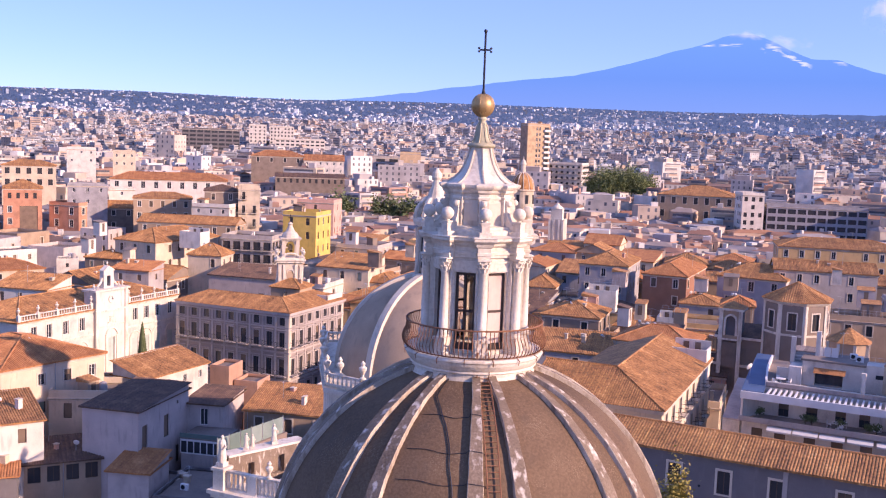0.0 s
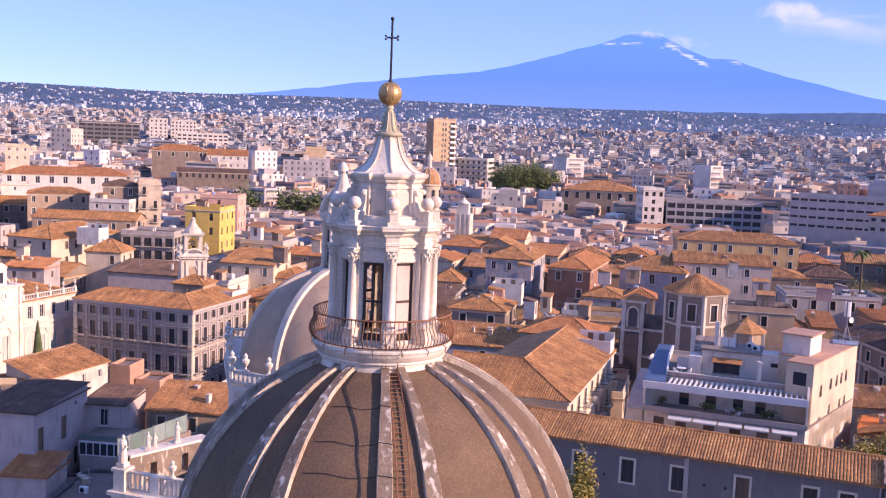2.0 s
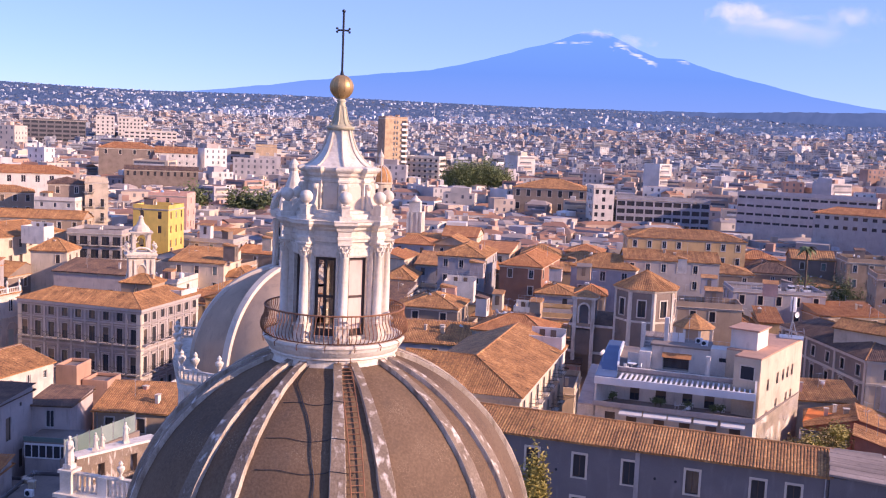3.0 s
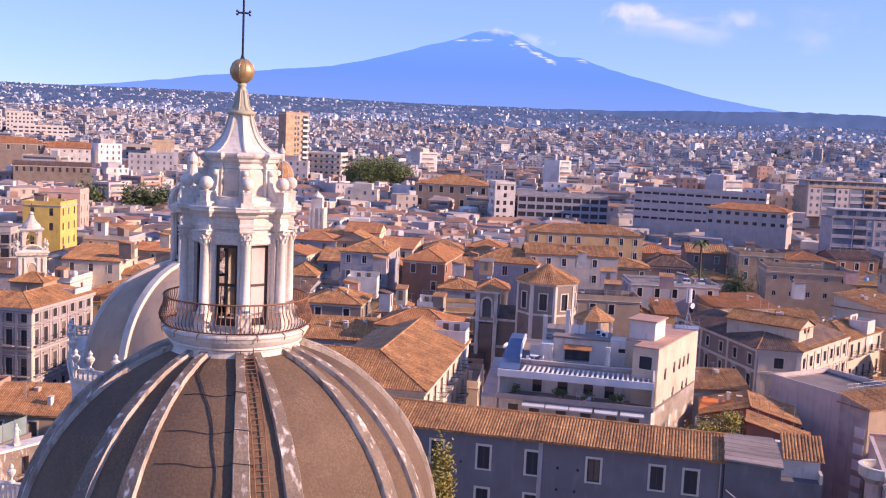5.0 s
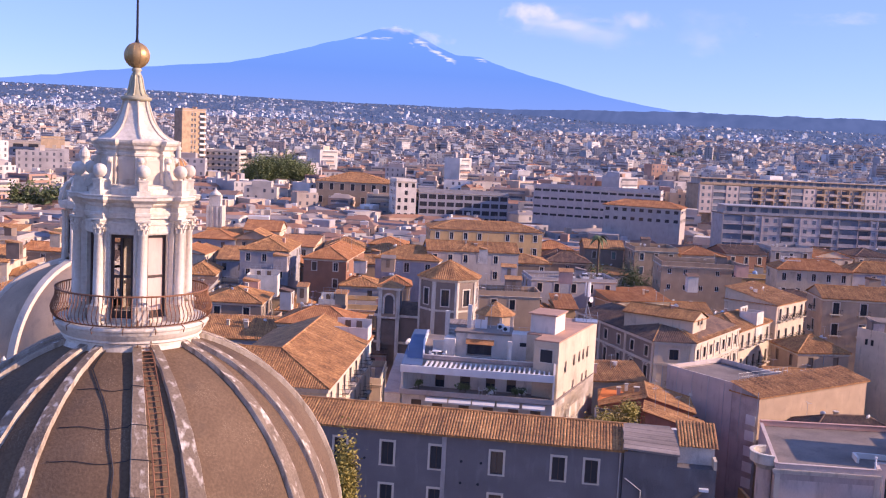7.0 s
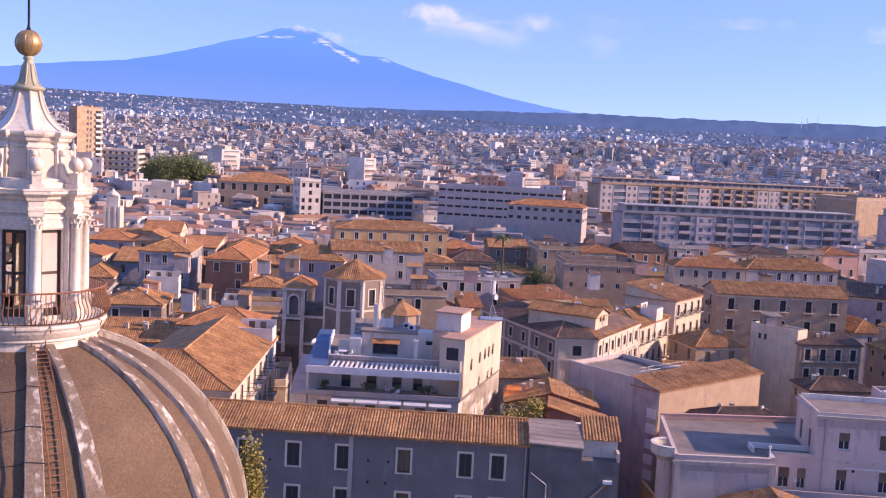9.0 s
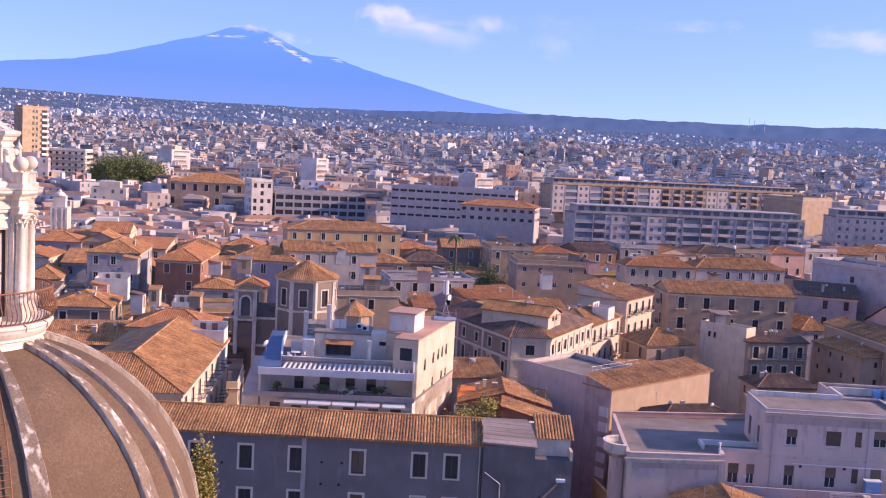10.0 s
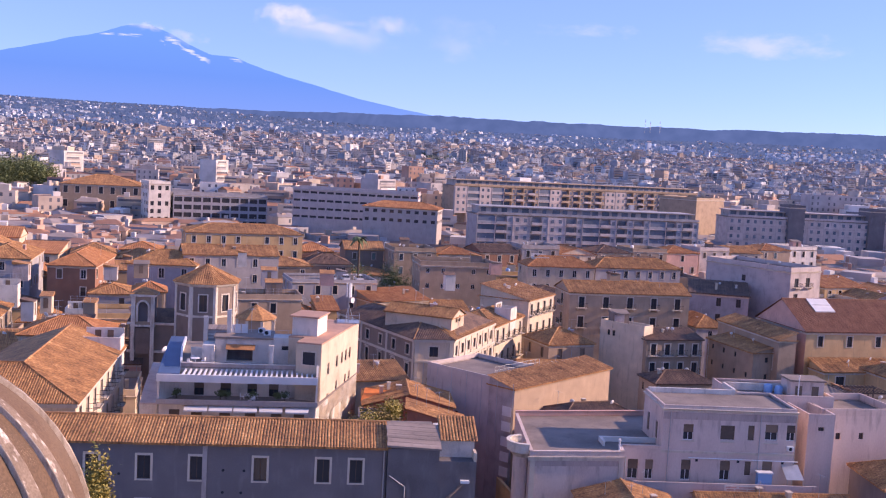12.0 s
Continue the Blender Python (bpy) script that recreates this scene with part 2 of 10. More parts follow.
# ---- mesh helpers ----
class Mesh:
    """Collects faces with a material slot each."""

    def __init__(self):
        self.v, self.f, self.m, self.tf = [], [], [], None

    def add(self, verts, faces, mi=0):
        o = len(self.v)
        if self.tf is not None:
            verts = [self.tf @ Vector(p) for p in verts]
        self.v += [tuple(p) for p in verts]
        self.f += [tuple(i + o for i in f) for f in faces]
        self.m += [mi] * len(faces)
        return self

    def quad(self, a, b, c, d, mi=0):
        return self.add([a, b, c, d], [(0, 1, 2, 3)], mi)

    def box(self, x0, x1, y0, y1, z0, z1, mi=0):
        return self.add([(x0, y0, z0), (x1, y0, z0), (x1, y1, z0), (x0, y1, z0), (x0, y0, z1), (x1, y0, z1), (x1, y1, z1), (x0, y1, z1)],
                        [(3, 2, 1, 0), (4, 5, 6, 7), (0, 1, 5, 4), (1, 2, 6, 5), (2, 3, 7, 6), (3, 0, 4, 7)], mi)

    def beam(self, p, q, w, h=None, mi=0, up=(0, 0, 1)):
        """A bar of section w x h from p to q."""
        p, q = Vector(p), Vector(q)
        d = (q - p).normalized()
        s = d.cross(Vector(up))
        if s.length < 1e-3:
            s = Vector((1, 0, 0))
        s = s.normalized() * w / 2
        u = s.cross(d).normalized() * (h or w) / 2
        c = [p - s - u, p + s - u, p + s + u, p - s + u, q - s - u, q + s - u, q + s + u, q - s + u]
        return self.add(c, [(3, 2, 1, 0), (4, 5, 6, 7), (0, 1, 5, 4), (1, 2, 6, 5), (2, 3, 7, 6), (3, 0, 4, 7)], mi)

    def lathe(self, profile, seg=16, mi=0, cx=0, cy=0, a0=0.0, a1=2 * math.pi, cap=False, start=0.0):
        full = abs(a1 - a0 - 2 * math.pi) < 1e-6
        n = seg if full else seg + 1
        vs = []
        for r, z in profile:
            for i in range(n):
                a = start + a0 + (a1 - a0) * i / seg
                vs.append((cx + r * math.cos(a), cy + r * math.sin(a), z))
        fs = []
        for j in range(len(profile) - 1):
            for i in range(seg):
                k = (i + 1) % n if full else i + 1
                fs.append((j * n + i, j * n + k, (j + 1) * n + k, (j + 1) * n + i))
        if cap:
            fs.append(tuple(range(n))[::-1])
            fs.append(tuple((len(profile) - 1) * n + i for i in range(n)))
        return self.add(vs, fs, mi)

    def ball(self, c, r, seg=12, rings=8, mi=0):
        prof = [(max(0.001, r * math.sin(math.pi * i / rings)), c[2] - r * math.cos(math.pi * i / rings)) for i in range(rings + 1)]
        return self.lathe(prof, seg, mi, c[0], c[1])

    def tube(self, points, r, seg=6, mi=0):
        pts = [Vector(p) for p in points]
        vs, fs = [], []
        for i, p in enumerate(pts):
            d = (pts[min(i + 1, len(pts) - 1)] - pts[max(i - 1, 0)]).normalized()
            s = d.cross(Vector((0.31, 0.11, 0.94)) if abs(d.z) > 0.9 else Vector((0, 0, 1)))
            s = s.normalized()
            u = s.cross(d)
            for k in range(seg):
                a = 2 * math.pi * k / seg
                vs.append(p + (s * math.cos(a) + u * math.sin(a)) * r)
        for i in range(len(pts) - 1):
            for k in range(seg):
                j = (k + 1) % seg
                fs.append((i * seg + k, i * seg + j, (i + 1) * seg + j, (i + 1) * seg + k))
        fs += [tuple(range(seg))[::-1], tuple((len(pts) - 1) * seg + k for k in range(seg))]
        return self.add(vs, fs, mi)

    def prism(self, poly, z0, z1, mi=0):
        n = len(poly)
        return self.add([(x, y, z0) for x, y in poly] + [(x, y, z1) for x, y in poly], [(i, (i + 1) % n, n + (i + 1) % n, n + i) for i in range(n)] + [tuple(range(n, 2 * n)), tuple(range(n))[::-1]], mi)

    def facade(self, o, u, length, z0, z1, holes, depth=0.28, mi=0):
        """An upright wall face from o along u, with real openings (u0, u1, z0, z1) and their reveals."""
        n = Vector((u[1], -u[0], 0))
        us = sorted({0.0, length, *[h[0] for h in holes], *[h[1] for h in holes]})
        zs = sorted({z0, z1, *[h[2] for h in holes], *[h[3] for h in holes]})
        P = lambda a, z, k=0.0: (o[0] + u[0] * a - n.x * k, o[1] + u[1] * a - n.y * k, z)
        for z_a, z_b in zip(zs, zs[1:]):
            run = None
            for a, b in zip(us, us[1:]):
                open_ = any(h[0] - 1e-6 <= a and b <= h[1] + 1e-6 and h[2] - 1e-6 <= z_a and z_b <= h[3] + 1e-6 for h in holes)
                if open_:
                    if run is not None:
                        self.quad(P(run, z_a), P(a, z_a), P(a, z_b), P(run, z_b), mi)
                        run = None
                elif run is None:
                    run = a
            if run is not None:
                self.quad(P(run, z_a), P(length, z_a), P(length, z_b), P(run, z_b), mi)
        for a, b, c, d in holes:
            self.quad(P(a, c), P(b, c), P(b, c, depth), P(a, c, depth), mi)
            self.quad(P(b, d), P(a, d), P(a, d, depth), P(b, d, depth), mi)
            self.quad(P(a, d), P(a, c), P(a, c, depth), P(a, d, depth), mi)
            self.quad(P(b, c), P(b, d), P(b, d, depth), P(b, c, depth), mi)
        return self

    def data(self, name, mats, smooth=False):
        me = bpy.data.meshes.new(name)
        me.from_pydata(self.v, [], self.f)
        for m in mats if isinstance(mats, (list, tuple)) else [mats]:
            me.materials.append(m)
        if len(me.materials) > 1:
            me.polygons.foreach_set("material_index", self.m)
        if smooth:
            me.polygons.foreach_set("use_smooth", [True] * len(me.polygons))
        me.update()
        return me


def part(name, mesh, mats, parent=None, label="", smooth=False, m=None):
    """One mesh object under a thing (or at top level)."""
    ob = new(name, mesh.data(name, mats, smooth) if isinstance(mesh, Mesh) else mesh)
    if parent is not None:
        ob.parent = parent
    if m is not None:
        ob.matrix_basis = m
    if label:
        tagged(ob, label)
    return ob


def thing(name, label, category, m=None, group="", kind=""):
    ob = new(name)
    ob.empty_display_size = 0.2
    if m is not None:
        ob.matrix_basis = m
    return tagged(ob, label, category, group, kind)


LAND = ((0, 0.0), (130, 0.0), (220, 4.0), (500, 15.0), (1000, 35.0), (2000, 80.0), (3000, 130.0), (4350, 202.0), (9000, 220.0))


def land(x, y):
    """Height of the ground: nearly level by the dome, rising towards the hills."""
    d = math.hypot(x, y)
    for (d0, h0), (d1, h1) in zip(LAND, LAND[1:]):
        if d <= d1:
            h = h0 + (h1 - h0) * (d - d0) / (d1 - d0)
            break
    ahead = (y + 0.4 * x) / max(d, 1)
    return h * max(0.0, min(1.0, 0.4 + 1.2 * ahead)) + (0 if d < 1500 else 14 * (d - 1500) / 3000 * noise.noise(Vector((x, y, 0)) * 0.0013))


# ---- ground ----
def ground_sheet():
    radii = [0, 15, 40, 80, 130, 180, 220, 300, 400, 500, 650, 800, 1000, 1250, 1500, 1800, 2100, 2500, 2900, 3300, 3700, 4000, 4200, 4350, 4450, 4600]
    seg = 180
    g = Mesh()
    vs = []
    for r in radii:
        for i in range(seg):
            a = 2 * math.pi * i / seg
            x, y = r * math.cos(a), r * math.sin(a)
            vs.append((x, y, land(x, y) - (0 if r < 4440 else 40)))
    fs = [(j * seg + i, j * seg + (i + 1) % seg, (j + 1) * seg + (i + 1) % seg, (j + 1) * seg + i) for j in range(len(radii) - 1) for i in range(seg)]
    g.add(vs, fs)
    mat = material("town_ground", [(0.045, 0.05, 0.035), (0.09, 0.085, 0.07), (0.16, 0.13, 0.11)], 0.05, 0.95, 0.0)
    tagged(part("ground", g, mat), "dark ground of streets and gardens under the town", "ground", kind="structure")


ground_sheet()


# ---- far backdrop: volcano and cloud ----
def glow_material(name, build):
    m = bpy.data.materials.new(name)
    m.use_nodes = True
    n, l = m.node_tree.nodes, m.node_tree.links
    n.clear()
    out = n.new("ShaderNodeOutputMaterial")
    build(n, l, out)
    return m


ETNA = ((-14, 0.9), (-6.5, 1.94), (-1.5, 2.62), (4.4, 3.5), (7.5, 3.86), (10.5, 4.56), (12.8, 5.27), (14.2, 5.62), (15.4, 6.08), (16.2, 6.25), (17.05, 6.2), (17.9, 5.9), (18.85, 5.4),
        (20.0, 4.9), (21.4, 4.86), (23.2, 4.25), (26.0, 3.6), (29.1, 2.86), (32.15, 2.39), (36, 1.9), (42, 1.2))
# snow lying in gullies: from and to (direction, height over the horizon), half width
SNOW = ((18.35, 5.22, 20.0, 4.5, 9), (18.1, 5.42, 18.9, 5.0, 5), (17.5, 5.66, 18.4, 5.36, 11), (17.25, 5.5, 17.6, 5.28, 6), (14.2, 5.56, 15.0, 5.66, 6), (15.1, 5.58, 16.4, 5.68, 5), (21.0, 4.8, 21.8, 4.68, 6))


def volcano():
    """The volcano: a broad shield, its height over the horizon given by a few slopes."""
    g, rows, dist = Mesh(), 24, 4720
    vs, n = [], 300
    for j in range(rows + 1):
        for i in range(n + 1):
            az = -14 + 56 * i / n
            for (a0, e0), (a1, e1) in zip(ETNA, ETNA[1:]):
                if az <= a1:
                    k = (az - a0) / (a1 - a0)
                    e = e0 + (e1 - e0) * k
                    break
            e += 0.05 * noise.fractal(Vector((az * 0.8, 1.3, 0)), 1.0, 2.0, 5)
            k = j / rows
            r = dist - 250 * (1 - k) + 30 * noise.fractal(Vector((az * 0.5, k * 3, 7)), 1.0, 2.0, 4) * (1 - k)
            x, y = r * math.sin(radians(az)), r * math.cos(radians(az))
            vs.append((x, y, 54 + dist * math.tan(radians(e)) * k - 80 * (1 - k)))
    fs = [(j * (n + 1) + i, j * (n + 1) + i + 1, (j + 1) * (n + 1) + i + 1, (j + 1) * (n + 1) + i) for j in range(rows) for i in range(n)]
    g.add(vs, fs)

    def build(nn, l, out):
        co = nn.new("ShaderNodeTexCoord")
        sp = nn.new("ShaderNodeSeparateXYZ")
        l.new(co.outputs["Object"], sp.inputs[0])
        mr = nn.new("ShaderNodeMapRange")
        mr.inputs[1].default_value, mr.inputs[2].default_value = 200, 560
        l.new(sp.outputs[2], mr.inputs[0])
        # Haze put into the glow colour by height, palest at the foot.
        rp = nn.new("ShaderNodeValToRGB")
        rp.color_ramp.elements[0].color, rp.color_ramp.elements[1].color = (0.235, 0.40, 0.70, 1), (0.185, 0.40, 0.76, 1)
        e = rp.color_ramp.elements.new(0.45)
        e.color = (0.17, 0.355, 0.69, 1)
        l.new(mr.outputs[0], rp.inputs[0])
        def op(kind, a, b=None, c=None):
            nd = nn.new("ShaderNodeMath")
            nd.operation = kind
            for q, v in enumerate((a, b, c)):
                if v is None:
                    continue
                if isinstance(v, (int, float)):
                    nd.inputs[q].default_value = v
                else:
                    l.new(v, nd.inputs[q])
            return nd.outputs[0]

        ns = nn.new("ShaderNodeTexNoise")
        ns.inputs["Scale"].default_value, ns.inputs["Detail"].default_value = 0.035, 7
        mp = nn.new("ShaderNodeMapping")
        mp.inputs["Rotation"].default_value, mp.inputs["Scale"].default_value = (0, radians(-25), 0), (0.35, 0.35, 3.4)
        l.new(co.outputs["Object"], mp.inputs[0])
        l.new(mp.outputs[0], ns.inputs["Vector"])
        snow = None
        for a0, e0, a1, e1, half in SNOW:
            x0, z0, x1, z1 = dist * math.sin(radians(a0)), 54 + dist * math.tan(radians(e0)), dist * math.sin(radians(a1)), 54 + dist * math.tan(radians(e1))
            ln = math.hypot(x1 - x0, z1 - z0)
            ux, uz = (x1 - x0) / ln, (z1 - z0) / ln
            dx, dz = op("SUBTRACT", sp.outputs[0], x0), op("SUBTRACT", sp.outputs[2], z0)
            along = op("ADD", op("MULTIPLY", dx, ux), op("MULTIPLY", dz, uz))
            across = op("ABSOLUTE", op("ADD", op("MULTIPLY", dx, -uz), op("MULTIPLY", dz, ux)))
            past = op("ABSOLUTE", op("SUBTRACT", along, ln / 2))
            edge = op("MULTIPLY_ADD", op("SUBTRACT", ns.outputs[0], 0.5), half * 7.0, half * 0.85)          # ragged outline
            m1 = op("MULTIPLY", op("SUBTRACT", edge, across), 0.22)
            m2 = op("MULTIPLY", op("SUBTRACT", ln / 2, past), 0.05)
            m = op("MINIMUM", m1, m2)
            snow = m if snow is None else op("MAXIMUM", snow, m)
        sn = nn.new("ShaderNodeMapRange")
        sn.inputs[1].default_value, sn.inputs[2].default_value, sn.inputs[4].default_value = 0.0, 1.6, 0.75
        l.new(snow, sn.inputs[0])
        mx = nn.new("ShaderNodeMix")
        mx.data_type = "RGBA"
        mx.inputs[7].default_value = (0.92, 0.95, 1.05, 1)
        l.new(sn.outputs[0], mx.inputs[0])
        l.new(rp.outputs[0], mx.inputs[6])
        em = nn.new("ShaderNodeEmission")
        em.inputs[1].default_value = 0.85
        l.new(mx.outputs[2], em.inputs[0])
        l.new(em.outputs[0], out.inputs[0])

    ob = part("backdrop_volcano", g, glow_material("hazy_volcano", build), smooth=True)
    tagged(ob, "distant hazy blue volcano with snow near the summit", "volcano", kind="structure")


volcano()


def far_hills():
    """Low hazy hills that close the plain behind the last houses."""
    g, n, rows, dist = Mesh(), 900, 8, 4480
    vs = []
    for j in range(rows + 1):
        for i in range(n + 1):
            az = -30 + 95 * i / n
            e = 1.66 + 0.10 * math.sin(az * 0.11) + max(0.0, min(0.74, (az - 12) * 0.034)) + 0.09 * noise.fractal(Vector((az * 0.45, 3.1, 0)), 0.7, 2.0, 8) + 0.025 * abs(noise.noise(Vector((az * 9.0, 1.0, 0))))
            k = j / rows
            dist = 4480 - 1250 * max(0.0, min(1.0, (az - 14) / 16))
            r = dist - 90 * (1 - k)
            vs.append((r * math.sin(radians(az)), r * math.cos(radians(az)), 54 + dist * math.tan(radians(e)) * k + 40 * (1 - k)))
    g.add(vs, [(j * (n + 1) + i, j * (n + 1) + i + 1, (j + 1) * (n + 1) + i + 1, (j + 1) * (n + 1) + i) for j in range(rows) for i in range(n)])

    def build(nn, l, out):
        co = nn.new("ShaderNodeTexCoord")
        ns = nn.new("ShaderNodeTexNoise")
        ns.inputs["Scale"].default_value, ns.inputs["Detail"].default_value = 0.02, 10
        l.new(co.outputs["Object"], ns.inputs["Vector"])
        # Blue-green haze painted in: the slopes glow rather than catch sunlight.
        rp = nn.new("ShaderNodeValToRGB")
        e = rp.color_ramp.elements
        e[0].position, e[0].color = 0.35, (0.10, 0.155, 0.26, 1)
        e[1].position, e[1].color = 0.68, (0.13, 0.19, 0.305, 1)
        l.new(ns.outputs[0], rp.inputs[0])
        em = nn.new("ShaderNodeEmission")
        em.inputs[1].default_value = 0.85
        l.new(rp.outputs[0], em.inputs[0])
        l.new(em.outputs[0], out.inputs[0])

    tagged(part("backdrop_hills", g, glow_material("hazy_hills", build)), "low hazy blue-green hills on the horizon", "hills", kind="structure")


far_hills()


def cloud(az, el, w, h, seed, strength, d=4850):
    """A thin bank of cloud, far behind the volcano or hanging before its summit."""
    g = Mesh()
    c = Vector((d * math.sin(radians(az)), d * math.cos(radians(az)), 54 + d * math.tan(radians(el))))
    nx, nz = 16, 8
    vs = [(w * (i / nx - 0.5), 20 * math.sin(i * 0.7), h * (j / nz - 0.5)) for j in range(nz + 1) for i in range(nx + 1)]
    g.add(vs, [(j * (nx + 1) + i, j * (nx + 1) + i + 1, (j + 1) * (nx + 1) + i + 1, (j + 1) * (nx + 1) + i) for j in range(nz) for i in range(nx)])

    def build(nn, l, out):
        co = nn.new("ShaderNodeTexCoord")
        mp = nn.new("ShaderNodeMapping")
        mp.inputs["Location"].default_value = (seed, 0, seed * 0.7)
        mp.inputs["Scale"].default_value = (2.2 / w * 1.6, 0, 1.6 / h * 1.2)
        l.new(co.outputs["Object"], mp.inputs[0])
        ns = nn.new("ShaderNodeTexNoise")
        ns.inputs["Scale"].default_value, ns.inputs["Detail"].default_value, ns.inputs["Roughness"].default_value = 1.6, 8, 0.55
        l.new(mp.outputs[0], ns.inputs["Vector"])
        gr = nn.new("ShaderNodeMapping")
        gr.inputs["Scale"].default_value = (2 / w, 0, 2 / h)
        l.new(co.outputs["Object"], gr.inputs[0])
        ln = nn.new("ShaderNodeVectorMath")
        ln.operation = "LENGTH"
        l.new(gr.outputs[0], ln.inputs[0])
        fa = nn.new("ShaderNodeMapRange")
        fa.inputs[1].default_value, fa.inputs[2].default_value, fa.inputs[3].default_value, fa.inputs[4].default_value = 0.1, 1.0, 0.16, -0.45
        l.new(ln.outputs["Value"], fa.inputs[0])
        ad = nn.new("ShaderNodeMath")
        l.new(ns.outputs[0], ad.inputs[0])
        l.new(fa.outputs[0], ad.inputs[1])
        sm = nn.new("ShaderNodeMapRange")
        sm.interpolation_type = "SMOOTHSTEP"
        sm.inputs[1].default_value, sm.inputs[2].default_value, sm.inputs[4].default_value = 0.42, 0.80, strength
        l.new(ad.outputs[0], sm.inputs[0])
        # The cloud's daylight brightness is its own glow, not cast by the sun.
        em = nn.new("ShaderNodeEmission")
        em.inputs[0].default_value, em.inputs[1].default_value = (0.80, 0.82, 0.95, 1), 0.9
        tr = nn.new("ShaderNodeBsdfTransparent")
        mx = nn.new("ShaderNodeMixShader")
        l.new(sm.outputs[0], mx.inputs[0])
        l.new(tr.outputs[0], mx.inputs[1])
        l.new(em.outputs[0], mx.inputs[2])
        l.new(mx.outputs[0], out.inputs[0])

    ob = part("backdrop_cloud", g, glow_material("cloud", build), m=Matrix.Translation(c) @ pose(0, 0, 0, 0, 0, -az))
    tagged(ob, "thin white cloud bank in a blue sky", "cloud", kind="structure")


cloud(24.1, 7.35, 640, 300, 3.1, 0.85)
cloud(26.3, 6.8, 950, 230, 8.2, 0.6)
cloud(29.8, 7.05, 520, 260, 6.3, 0.6)
cloud(26.4, 6.5, 1700, 420, 1.7, 0.3)
cloud(33.5, 6.6, 1100, 420, 7.7, 0.22)
cloud(18.6, 5.75, 420, 170, 9.4, 0.42, 4420)
cloud(16.7, 6.15, 330, 85, 2.4, 0.5, 4420)
cloud(41.0, 7.3, 900, 200, 4.4, 0.3)
cloud(50.5, 7.0, 1300, 300, 5.2, 0.55)


# ---- the great dome and its lantern ----
AX, AY = 1.34, 31.97
DX = 1.42                # axis of the dome shell
SPH_R, SPH_Z = 6.45, 40.56
RIB_TURN = 6.1          # degrees from the camera-facing side to a pair of ribs


def turned(a, r, z):
    """A point round the dome's axis; a in degrees from the -y side towards +x."""
    return (r * math.sin(radians(a)), -r * math.cos(radians(a)), z)


def sphere_r(z):
    return math.sqrt(max(0.0, SPH_R ** 2 - (z - SPH_Z) ** 2))


def on_dome(a, al, up=0.0):
    """A point over the shell: a round the axis, al down from the top, both in degrees."""
    R = SPH_R + up
    return turned(a, R * math.sin(radians(al)), SPH_Z + R * math.cos(radians(al)))


